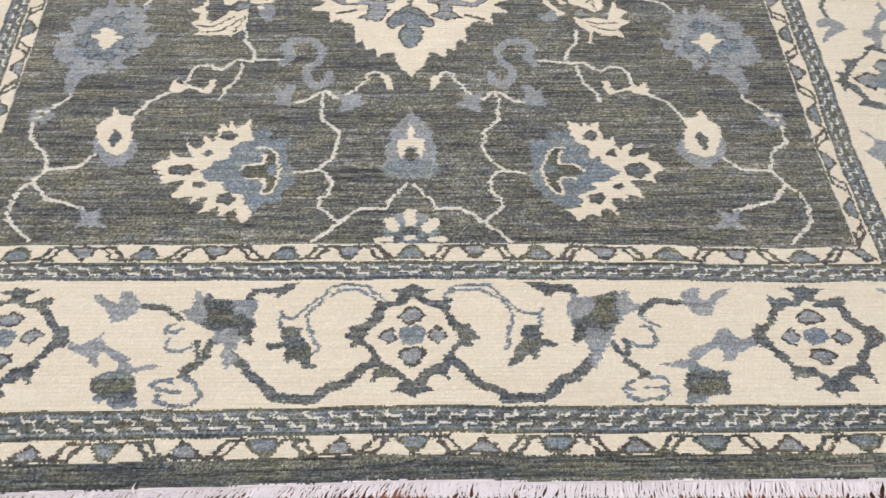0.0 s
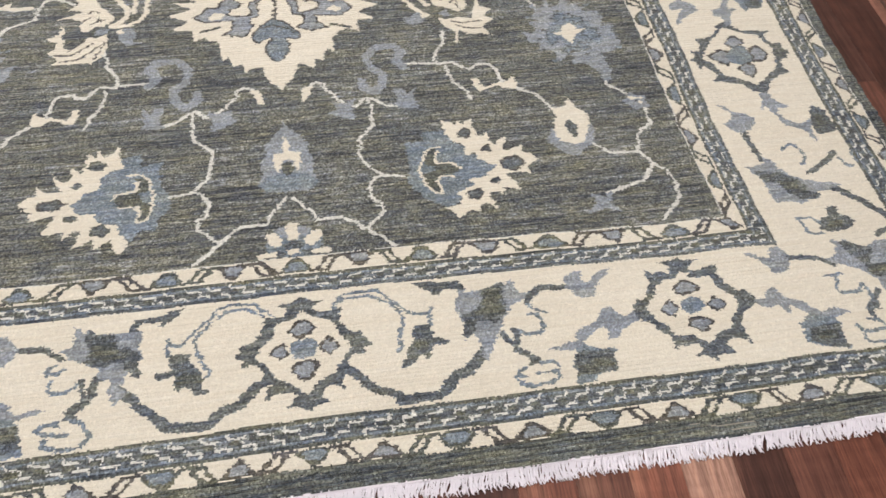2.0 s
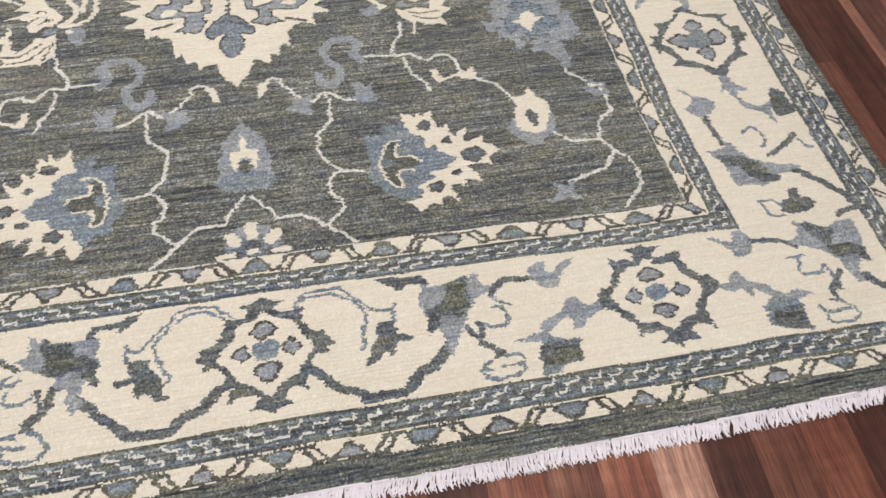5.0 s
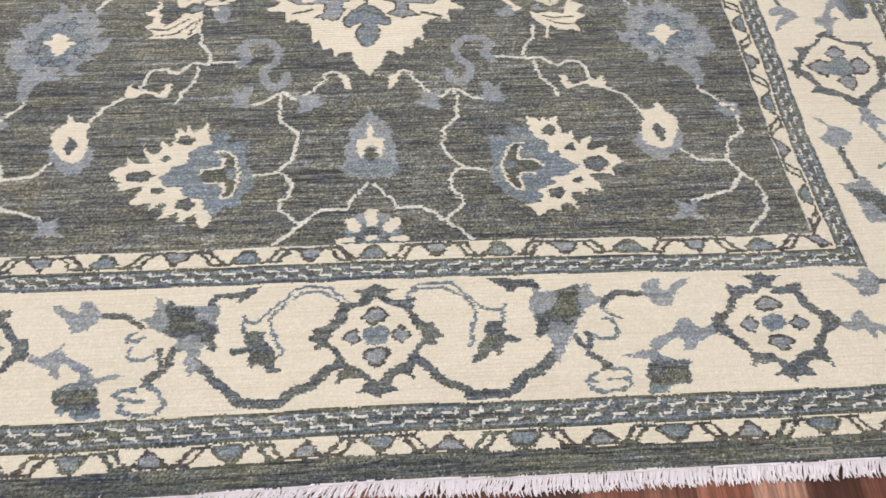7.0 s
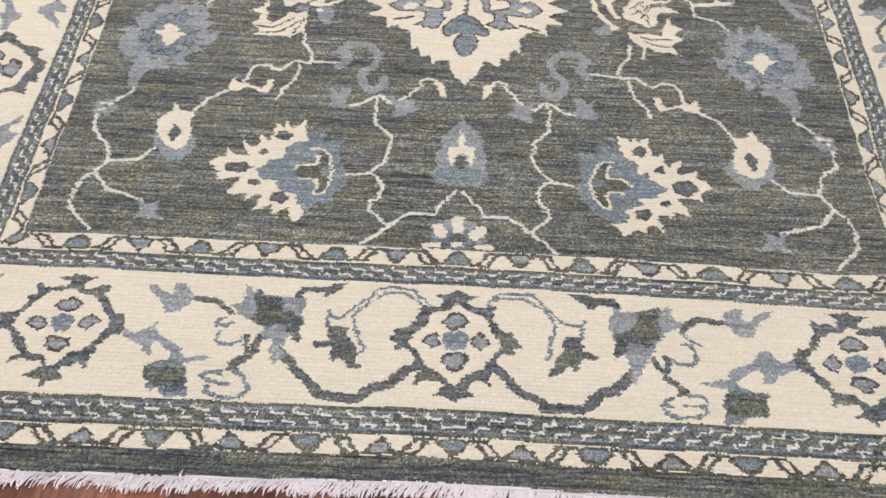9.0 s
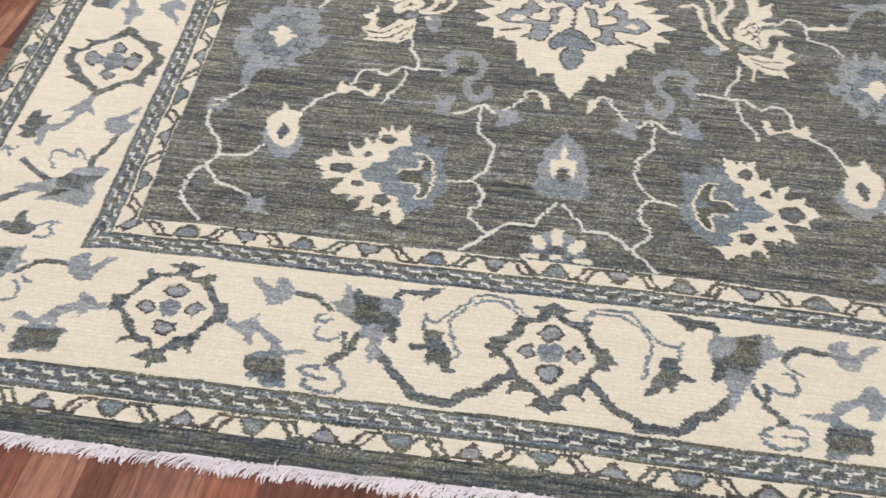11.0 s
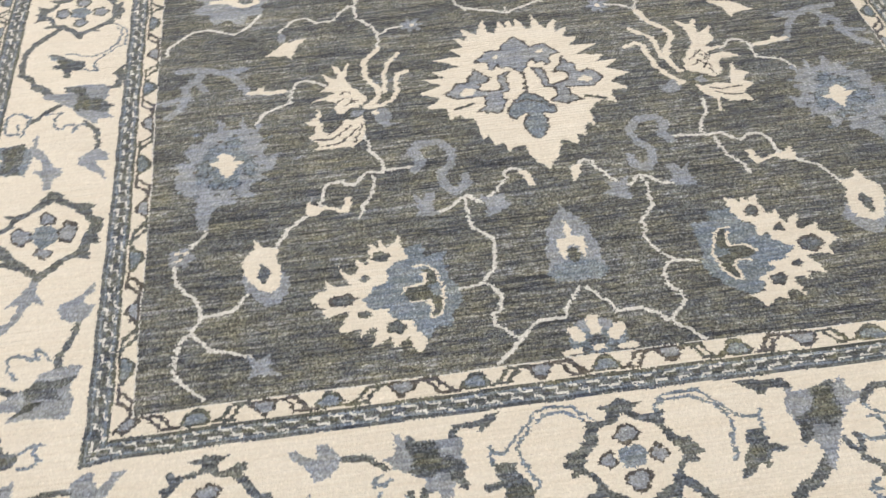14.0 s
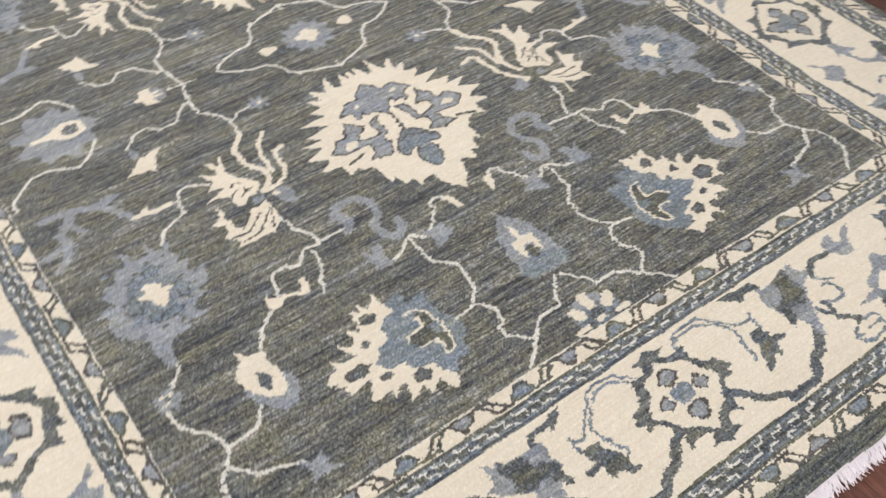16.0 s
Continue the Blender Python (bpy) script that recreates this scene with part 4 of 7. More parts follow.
def palmette_east():
    """The east palmette."""
    only("east")
    k = owned("palmette", "cream and blue palmette with a dark crescent")
    fill([(-0.31, 0.326), (-0.36, 0.326), (-0.368, 0.287), (-0.398, 0.27), (-0.393, 0.24), (-0.422, 0.244), (-0.442, 0.21), (-0.45, 0.201), (-0.424, 0.176), (-0.393, 0.168), (-0.394, 0.15), (-0.359, 0.135), (-0.348, 0.103), (-0.325, 0.094), (-0.304, 0.11), (-0.277, 0.126), (-0.263, 0.158), (-0.253, 0.175), (-0.265, 0.209), (-0.268, 0.261), (-0.265, 0.295), (-0.29, 0.295), (-0.311, 0.298)], STEEL, k)
    fill([(-0.353, 0.36), (-0.362, 0.347), (-0.374, 0.351), (-0.382, 0.339), (-0.396, 0.351), (-0.404, 0.339), (-0.42, 0.357), (-0.424, 0.333), (-0.431, 0.299), (-0.443, 0.295), (-0.45, 0.307), (-0.454, 0.278), (-0.461, 0.265), (-0.489, 0.292), (-0.49, 0.275), (-0.475, 0.253), (-0.492, 0.247), (-0.519, 0.261), (-0.52, 0.236), (-0.536, 0.23), (-0.542, 0.215), (-0.538, 0.205), (-0.476, 0.2), (-0.45, 0.203), (-0.436, 0.21), (-0.419, 0.227), (-0.413, 0.247), (-0.391, 0.24), (-0.398, 0.27), (-0.386, 0.281), (-0.368, 0.287), (-0.358, 0.312)], CREAM, k)
    fill([(-0.54, 0.217), (-0.526, 0.202), (-0.516, 0.19), (-0.517, 0.169), (-0.507, 0.177), (-0.484, 0.18), (-0.465, 0.173), (-0.478, 0.152), (-0.484, 0.125), (-0.468, 0.131), (-0.452, 0.136), (-0.445, 0.115), (-0.436, 0.124), (-0.421, 0.124), (-0.415, 0.108), (-0.424, 0.083), (-0.421, 0.077), (-0.41, 0.095), (-0.39, 0.095), (-0.383, 0.073), (-0.368, 0.082), (-0.355, 0.071), (-0.339, 0.06), (-0.334, 0.079), (-0.324, 0.091), (-0.348, 0.098), (-0.354, 0.114), (-0.353, 0.135), (-0.378, 0.146), (-0.394, 0.151), (-0.387, 0.168), (-0.418, 0.173), (-0.445, 0.193), (-0.452, 0.21)], CREAM, k)
    fill([(-0.308, 0.264), (-0.325, 0.275), (-0.332, 0.264), (-0.324, 0.24), (-0.325, 0.226), (-0.349, 0.226), (-0.37, 0.204), (-0.349, 0.187), (-0.326, 0.187), (-0.312, 0.175), (-0.316, 0.159), (-0.319, 0.138), (-0.302, 0.142), (-0.293, 0.159), (-0.289, 0.179), (-0.292, 0.2), (-0.311, 0.209), (-0.301, 0.226), (-0.299, 0.243)], MOSS, k)
    fill([(-0.292, 0.216), (-0.318, 0.219), (-0.32, 0.204), (-0.292, 0.195)], STEEL, k)
    stroke([(-0.34, 0.275), (-0.318, 0.275), (-0.305, 0.261), (-0.296, 0.235), (-0.289, 0.209), (-0.287, 0.184), (-0.293, 0.159), (-0.302, 0.142), (-0.318, 0.133)], 0.0052, CREAM, k)
    stroke([(-0.332, 0.264), (-0.325, 0.244), (-0.325, 0.226), (-0.355, 0.225), (-0.373, 0.204)], 0.0052, CREAM, k)
    stroke([(-0.354, 0.182), (-0.325, 0.184), (-0.315, 0.167), (-0.321, 0.134)], 0.0052, CREAM, k)
    dot([(-0.421, 0.309), (-0.416, 0.302), (-0.411, 0.295), (-0.404, 0.289), (-0.396, 0.293), (-0.388, 0.294), (-0.383, 0.3), (-0.385, 0.309), (-0.384, 0.317), (-0.391, 0.324), (-0.399, 0.325), (-0.408, 0.329), (-0.414, 0.323), (-0.417, 0.316)], SLATE, k)
    dot([(-0.454, 0.258), (-0.45, 0.253), (-0.447, 0.248), (-0.442, 0.244), (-0.437, 0.247), (-0.432, 0.247), (-0.429, 0.252), (-0.431, 0.258), (-0.431, 0.264), (-0.435, 0.268), (-0.441, 0.269), (-0.446, 0.271), (-0.45, 0.267), (-0.452, 0.263)], SLATE, k)
    dot([(-0.518, 0.207), (-0.508, 0.197), (-0.5, 0.189), (-0.489, 0.182), (-0.477, 0.187), (-0.466, 0.188), (-0.458, 0.196), (-0.463, 0.206), (-0.462, 0.217), (-0.473, 0.225), (-0.486, 0.227), (-0.499, 0.232), (-0.508, 0.224), (-0.512, 0.216)], SLATE, k)
    dot([(-0.454, 0.158), (-0.449, 0.154), (-0.445, 0.15), (-0.44, 0.147), (-0.434, 0.149), (-0.428, 0.15), (-0.424, 0.153), (-0.427, 0.158), (-0.426, 0.163), (-0.431, 0.166), (-0.437, 0.167), (-0.444, 0.169), (-0.448, 0.166), (-0.45, 0.162)], SLATE, k)
    dot([(-0.409, 0.124), (-0.402, 0.117), (-0.396, 0.111), (-0.388, 0.106), (-0.38, 0.109), (-0.371, 0.11), (-0.365, 0.116), (-0.368, 0.124), (-0.367, 0.131), (-0.375, 0.137), (-0.384, 0.138), (-0.394, 0.142), (-0.401, 0.137), (-0.404, 0.131)], SLATE, k)
    only("both")


def middle_row():
    k = owned("side_rosette", "blue rosette with a cream ring", "v")
    blob(-0.715, 1.302, 0.085, 0.105, BLUE, k, 9, 0.12)
    ring = [(-0.648, 1.302), (-0.656, 1.277), (-0.69, 1.262), (-0.717, 1.272), (-0.738, 1.290), (-0.775, 1.296)]
    fill(ring + [(u, 2 * MID - v) for u, v in reversed(ring)], CREAM, k)
    blob(-0.688, 1.302, 0.024, 0.021, SLATE, k)
    for u, v in ((-0.70, 1.255), (-0.74, 1.278), (-0.655, 1.262)):
        blob(u, v, 0.006, 0.006, STEEL, k)
    k = owned("star_leaf", "cream four-pointed leaf")
    blob(-0.590, 1.100, 0.012, 0.022, BLUE, k)
    fill(STAR, CREAM, k)
    k = owned("tiny_star", "small blue star")
    blob(-0.249, 1.099, 0.024, 0.026, BLUE, k, 7, 0.28)
    blob(-0.249, 1.099, 0.006, 0.007, CREAM, k)
    k = owned("three_leaf", "cream three-part leaf", "v")
    blob(-0.446, 1.302, 0.022, 0.030, BLUE, k)
    fill(TRILEAF, CREAM, k)
    k = owned("middle_flower", "blue flower with a cream heart", "uv")
    blob(0, 1.302, 0.068, 0.074, BLUE, k, 11, 0.12)
    blob(0, 1.302, 0.030, 0.032, CREAM, k, 4, 0.18)
    k = owned("middle_bud", "cream bud", "v")
    blob(-0.122, 1.302, 0.022, 0.020, CREAM, k, 3, 0.15)


for draw in (palmette, palmette_west, palmette_east, tulip, fan, scrolls, drop, blue_flower, flame_west, flame_east, medallion, medallion_west, medallion_east, middle_row):
    draw()

# ---- the main border: one run from a crossed rosette (at -0.714) to a leafy rosette (at 0), distance from the border's inner edge second ----
OCTAGON = [(0, -0.085), (0.045, -0.074), (0.062, -0.056), (0.083, -0.030), (0.100, -0.004), (0.083, 0.014), (0.062, 0.036), (0.056, 0.058), (0.025, 0.070), (0, 0.094)]
BLOCK = [(-0.411, 0.039), (-0.387, 0.04), (-0.376, 0.045), (-0.35, 0.027), (-0.332, 0.035), (-0.313, 0.018), (-0.316, 0.052), (-0.295, 0.059), (-0.31, 0.074), (-0.325, 0.09), (-0.346, 0.109), (-0.365, 0.122), (-0.375, 0.14), (-0.392, 0.16), (-0.404, 0.184), (-0.414, 0.175), (-0.412, 0.144), (-0.413, 0.129), (-0.423, 0.135), (-0.434, 0.141), (-0.435, 0.113), (-0.436, 0.09), (-0.431, 0.049)]
BLOCK_HEART = [(-0.376, 0.045), (-0.353, 0.028), (-0.334, 0.035), (-0.337, 0.053), (-0.348, 0.073), (-0.352, 0.094), (-0.348, 0.107), (-0.363, 0.113), (-0.373, 0.105), (-0.386, 0.1), (-0.407, 0.111), (-0.418, 0.133), (-0.433, 0.14), (-0.433, 0.114), (-0.432, 0.093), (-0.405, 0.087), (-0.388, 0.079)]
BLOCK_CAP = [(-0.5, 0.008), (-0.483, 0.011), (-0.466, 0.007), (-0.411, 0.015), (-0.409, 0.046), (-0.425, 0.046), (-0.423, 0.031), (-0.454, 0.023), (-0.466, 0.039), (-0.476, 0.028), (-0.491, 0.021)]
CROSS = [(-0.521, 0.101), (-0.503, 0.099), (-0.49, 0.107), (-0.493, 0.13), (-0.463, 0.13), (-0.467, 0.145), (-0.492, 0.147), (-0.5, 0.152), (-0.503, 0.174), (-0.514, 0.169), (-0.517, 0.158), (-0.53, 0.165), (-0.538, 0.18), (-0.559, 0.185), (-0.555, 0.167), (-0.542, 0.15), (-0.53, 0.132)]
BIRD = [(-0.223, 0.048), (-0.203, 0.022), (-0.183, 0.024), (-0.189, 0.049), (-0.15, 0.027), (-0.125, 0.022), (-0.15, 0.043), (-0.169, 0.067), (-0.178, 0.084), (-0.198, 0.083), (-0.209, 0.069)]
DARK = [(-0.246, 0.188), (-0.219, 0.179), (-0.193, 0.182), (-0.165, 0.193), (-0.178, 0.206), (-0.172, 0.222), (-0.18, 0.238), (-0.2, 0.246), (-0.222, 0.241), (-0.228, 0.258), (-0.262, 0.256), (-0.258, 0.235), (-0.264, 0.212)]
LEAF = [(-0.285, 0.178), (-0.269, 0.171), (-0.241, 0.172), (-0.233, 0.159), (-0.182, 0.133), (-0.174, 0.113), (-0.153, 0.112), (-0.149, 0.128), (-0.115, 0.129), (-0.12, 0.144), (-0.142, 0.148), (-0.163, 0.157), (-0.175, 0.175), (-0.181, 0.17), (-0.176, 0.151), (-0.206, 0.162), (-0.219, 0.18), (-0.193, 0.182), (-0.201, 0.204), (-0.249, 0.199), (-0.246, 0.187), (-0.262, 0.184)]
BVINE = [(-0.652, 0.174), (-0.594, 0.222), (-0.56, 0.241), (-0.492, 0.24), (-0.468, 0.214), (-0.445, 0.203), (-0.427, 0.181), (-0.401, 0.162)]
ZIG = [(-0.299, 0.079), (-0.303, 0.091), (-0.279, 0.105), (-0.301, 0.103), (-0.303, 0.124), (-0.291, 0.127), (-0.293, 0.142), (-0.309, 0.147), (-0.335, 0.141), (-0.344, 0.132), (-0.344, 0.165)]
THIN = [(-0.284, 0.212), (-0.318, 0.203), (-0.342, 0.202), (-0.357, 0.222), (-0.362, 0.235), (-0.346, 0.249), (-0.325, 0.25), (-0.297, 0.243), (-0.293, 0.219), (-0.326, 0.225)]
WIRE = [(-0.66, 0.04), (-0.63, 0.013), (-0.577, 0.016), (-0.548, 0.052), (-0.518, 0.075), (-0.495, 0.077), (-0.483, 0.064), (-0.486, 0.088), (-0.494, 0.101)]
WIRE2 = [(-0.644, 0.036), (-0.627, 0.026), (-0.582, 0.03), (-0.55, 0.063), (-0.537, 0.079), (-0.541, 0.108), (-0.553, 0.129), (-0.554, 0.149)]


def rosette(at, s, span=""):
    k = owned("border_rosette", "octagonal slate rosette with five blue dots", span)
    for side in (1, -1):
        stroke([at(s + side * x, 0.127 + d) for x, d in OCTAGON], 0.0165, SLATE, k)
        for shape in ([(0.078, -0.036), (0.093, -0.053), (0.090, -0.030)], [(0.020, 0.062), (0.028, 0.088), (0.034, 0.066)]):
            fill([at(s + side * x, 0.127 + d) for x, d in shape], SLATE, k)
        for shape in ([(0, -0.106), (0.010, -0.098), (0.043, -0.094), (0.036, -0.087), (0.014, -0.076), (0, -0.070)], [(0.040, -0.08), (0.064, -0.084), (0.066, -0.05)], [(0.086, -0.026), (0.122, -0.004), (0.088, 0.018)], [(0.05, 0.045), (0.066, 0.062), (0.062, 0.088), (0.048, 0.068)], [(0, 0.08), (0.03, 0.085), (0.04, 0.108), (0.012, 0.100), (0, 0.106)]):
            fill([at(s + side * x, 0.127 + d) for x, d in shape], SLATE, k)
    for x, d, core, r in ((0, 0, STEEL, 0.025), (0, -0.044, BLUE, 0.023), (0, 0.044, BLUE, 0.023), (-0.047, 0, BLUE, 0.0205), (0.047, 0, BLUE, 0.0205)):
        u, v = at(s + x, 0.127 + d)
        ringed(u, v, r, r, core, k, MOSS if core == BLUE else STEEL, 5, 0.07)


def border_run(at, span=""):
    """One run of the main border from a leafy rosette to a crossed one; at() lays it on the rug."""
    laid = lambda some: [at(s, d) for s, d in some]  # noqa: E731
    k = owned("border_vine", "slate border vine", span)
    stroke(laid(BVINE), 0.018, SLATE, k)
    stroke(laid(BVINE[-3:]), 0.025, SLATE, k)
    stroke(laid(WIRE), 0.0060, STEEL, k)
    stroke(laid(WIRE2), 0.0060, STEEL, k)
    fill(laid(BLOCK_CAP), SLATE, k)
    stroke(laid([(-0.31, 0.085), (-0.271, 0.051), (-0.218, 0.052)]), 0.012, SLATE, k)
    stroke(laid([(-0.37, 0.140), (-0.35, 0.170), (-0.333, 0.183), (-0.325, 0.202)]), 0.015, SLATE, k)
    stroke(laid(ZIG), 0.0072, STEEL, k)
    stroke(laid(THIN), 0.0075, STEEL, k)
    k = owned("border_bird_leaf", "blue-grey forked leaf")
    fill(laid(BIRD), BLUE, k)
    k = owned("border_leaf", "blue-grey leaf spray")
    fill(laid(LEAF), BLUE, k)
    k = owned("border_tuft", "dark slate and moss tuft")
    fill(laid(DARK), STEEL, k)
    fill(laid([(-0.262, 0.200), (-0.22, 0.197), (-0.176, 0.202), (-0.173, 0.222), (-0.180, 0.236), (-0.2, 0.242), (-0.222, 0.240), (-0.258, 0.244)]), SLATE, k)
    fill(laid([(-0.25, 0.214), (-0.187, 0.216), (-0.190, 0.230), (-0.22, 0.234), (-0.25, 0.232)]), MOSS, k)
    k = owned("border_block", "blue and moss block flower")
    fill(laid(BLOCK), BLUE, k)
    fill(laid(BLOCK_HEART), SLATE, k)
    for low, high in ((0.052, 0.066), (0.078, 0.092), (0.099, 0.108)):
        fill(laid([(-0.382, low), (-0.342, low), (-0.35, high), (-0.392, high)]), MOSS, k)
    k = owned("border_cross", "dark moss cross-shaped flower")
    fill(laid(CROSS), SLATE, k)
    fill(laid([(-0.530, 0.145), (-0.503, 0.140), (-0.498, 0.152), (-0.515, 0.158), (-0.536, 0.164)]), MOSS, k)
    fill(laid([(-0.545, 0.164), (-0.53, 0.166), (-0.538, 0.18), (-0.559, 0.185)]), STEEL, k)


MIDDLE_ROSETTE = owned("border_rosette", "octagonal slate rosette with five blue dots", "u")


def front_border_west():
    """The front border from its middle to the west rosette."""
    only("west")
    k = owned("border_vine", "slate border vine")
    stroke([(-0.298, -0.238), (-0.278, -0.262), (-0.266, -0.281), (-0.245, -0.291), (-0.231, -0.307), (-0.216, -0.321), (-0.157, -0.324), (-0.143, -0.311), (-0.127, -0.304), (-0.108, -0.298), (-0.083, -0.272), (-0.063, -0.256)], 0.018, SLATE, k)
    fill([(-0.295, -0.128), (-0.297, -0.113), (-0.287, -0.103), (-0.27, -0.1), (-0.247, -0.099), (-0.235, -0.093), (-0.209, -0.089), (-0.218, -0.102), (-0.229, -0.109), (-0.235, -0.117), (-0.242, -0.123), (-0.25, -0.121), (-0.246, -0.112), (-0.266, -0.112), (-0.28, -0.113), (-0.282, -0.128)], SLATE, k)
    stroke([(-0.231, -0.153), (-0.223, -0.163), (-0.201, -0.163), (-0.189, -0.149), (-0.176, -0.133), (-0.158, -0.115), (-0.145, -0.1), (-0.124, -0.095), (-0.087, -0.097), (-0.076, -0.104), (-0.06, -0.116), (-0.045, -0.13)], 0.006, STEEL, k)
    stroke([(-0.178, -0.184), (-0.182, -0.162), (-0.177, -0.151), (-0.161, -0.135), (-0.143, -0.117), (-0.128, -0.108), (-0.092, -0.107), (-0.075, -0.118), (-0.061, -0.132)], 0.006, STEEL, k)
    stroke([(-0.178, -0.184), (-0.169, -0.198), (-0.165, -0.211), (-0.157, -0.226), (-0.159, -0.234)], 0.007, STEEL, k)
    stroke([(-0.231, -0.153), (-0.232, -0.165), (-0.223, -0.182)], 0.008, STEEL, k)
    fill([(-0.477, -0.137), (-0.467, -0.134), (-0.445, -0.136), (-0.434, -0.133), (-0.424, -0.143), (-0.41, -0.151), (-0.398, -0.161), (-0.388, -0.168), (-0.401, -0.17), (-0.415, -0.161), (-0.432, -0.149), (-0.455, -0.15), (-0.473, -0.149)], SLATE, k)
    stroke([(-0.407, -0.179), (-0.413, -0.184), (-0.42, -0.194), (-0.4, -0.196), (-0.391, -0.189)], 0.007, STEEL, k)
    stroke([(-0.408, -0.207), (-0.41, -0.22), (-0.407, -0.23), (-0.381, -0.23), (-0.37, -0.222), (-0.361, -0.214)], 0.0075, STEEL, k)
    stroke([(-0.336, -0.213), (-0.342, -0.232), (-0.347, -0.251), (-0.359, -0.259), (-0.372, -0.268)], 0.013, SLATE, k)
    stroke([(-0.361, -0.213), (-0.356, -0.24), (-0.352, -0.256)], 0.01, SLATE, k)
    fill([(-0.389, -0.267), (-0.367, -0.264), (-0.364, -0.28), (-0.355, -0.287), (-0.381, -0.284), (-0.395, -0.284), (-0.382, -0.277)], SLATE, k)
    stroke([(-0.394, -0.287), (-0.416, -0.287), (-0.426, -0.295), (-0.415, -0.304), (-0.381, -0.306)], 0.0075, STEEL, k)
    stroke([(-0.412, -0.313), (-0.415, -0.322), (-0.399, -0.327)], 0.0075, STEEL, k)
    stroke([(-0.391, -0.331), (-0.359, -0.33), (-0.35, -0.324), (-0.342, -0.314), (-0.353, -0.303), (-0.35, -0.293), (-0.36, -0.288), (-0.374, -0.284)], 0.0075, STEEL, k)
    k = owned("border_bird_leaf", "blue-grey forked leaf")
    fill([(-0.579, -0.115), (-0.555, -0.113), (-0.547, -0.123), (-0.528, -0.134), (-0.519, -0.134), (-0.521, -0.118), (-0.518, -0.108), (-0.502, -0.108), (-0.487, -0.122), (-0.479, -0.131), (-0.473, -0.146), (-0.479, -0.156), (-0.489, -0.167), (-0.501, -0.173), (-0.523, -0.175), (-0.53, -0.161), (-0.54, -0.148), (-0.559, -0.133)], BLUE, k)
    k = owned("border_block", "blue and moss block flower")
    fill([(-0.389, -0.103), (-0.378, -0.108), (-0.369, -0.12), (-0.364, -0.112), (-0.347, -0.124), (-0.319, -0.129), (-0.292, -0.127), (-0.276, -0.128), (-0.27, -0.157), (-0.268, -0.182), (-0.273, -0.187), (-0.27, -0.208), (-0.271, -0.223), (-0.282, -0.214), (-0.29, -0.208), (-0.291, -0.221), (-0.295, -0.232), (-0.288, -0.245), (-0.296, -0.256), (-0.303, -0.262), (-0.308, -0.267), (-0.315, -0.267), (-0.31, -0.26), (-0.315, -0.243), (-0.315, -0.227), (-0.321, -0.216), (-0.33, -0.219), (-0.335, -0.212), (-0.335, -0.198), (-0.348, -0.19), (-0.364, -0.182), (-0.37, -0.173), (-0.384, -0.168), (-0.396, -0.156), (-0.405, -0.147), (-0.386, -0.145), (-0.383, -0.137), (-0.387, -0.119)], BLUE, k)
    fill([(-0.363, -0.113), (-0.347, -0.125), (-0.32, -0.13), (-0.315, -0.147), (-0.307, -0.161), (-0.295, -0.157), (-0.279, -0.164), (-0.269, -0.18), (-0.273, -0.187), (-0.27, -0.208), (-0.271, -0.223), (-0.284, -0.214), (-0.29, -0.205), (-0.297, -0.19), (-0.312, -0.187), (-0.329, -0.194), (-0.347, -0.189), (-0.364, -0.18), (-0.358, -0.173), (-0.354, -0.159), (-0.36, -0.143), (-0.366, -0.127)], SLATE, k)
    fill([(-0.351, -0.143), (-0.317, -0.145), (-0.311, -0.164), (-0.299, -0.179), (-0.332, -0.182), (-0.349, -0.171)], MOSS, k)
    k = owned("border_cross", "dark moss cross-shaped flower")
    fill([(-0.222, -0.183), (-0.208, -0.181), (-0.193, -0.182), (-0.185, -0.188), (-0.188, -0.197), (-0.182, -0.209), (-0.174, -0.22), (-0.167, -0.237), (-0.163, -0.254), (-0.154, -0.265), (-0.164, -0.268), (-0.175, -0.266), (-0.185, -0.255), (-0.195, -0.248), (-0.2, -0.25), (-0.209, -0.256), (-0.213, -0.241), (-0.211, -0.233), (-0.216, -0.224), (-0.236, -0.23), (-0.244, -0.221), (-0.241, -0.214), (-0.217, -0.212), (-0.22, -0.197)], SLATE, k)
    fill([(-0.211, -0.225), (-0.188, -0.22), (-0.171, -0.229), (-0.166, -0.245), (-0.186, -0.244), (-0.21, -0.244)], MOSS, k)
    k = owned("border_leaf", "blue-grey leaf spray")
    fill([(-0.596, -0.215), (-0.573, -0.219), (-0.563, -0.213), (-0.547, -0.209), (-0.533, -0.205), (-0.53, -0.196), (-0.526, -0.211), (-0.519, -0.218), (-0.504, -0.227), (-0.49, -0.234), (-0.473, -0.242), (-0.466, -0.252), (-0.459, -0.262), (-0.446, -0.259), (-0.427, -0.257), (-0.421, -0.262), (-0.435, -0.267), (-0.451, -0.271), (-0.459, -0.275), (-0.471, -0.279), (-0.488, -0.283), (-0.505, -0.279), (-0.491, -0.268), (-0.485, -0.261), (-0.488, -0.255), (-0.5, -0.247), (-0.514, -0.235), (-0.528, -0.231), (-0.53, -0.25), (-0.53, -0.261), (-0.541, -0.258), (-0.548, -0.25), (-0.547, -0.242), (-0.559, -0.24), (-0.574, -0.235), (-0.59, -0.227)], BLUE, k)
    k = owned("border_tuft", "dark slate and moss tuft")
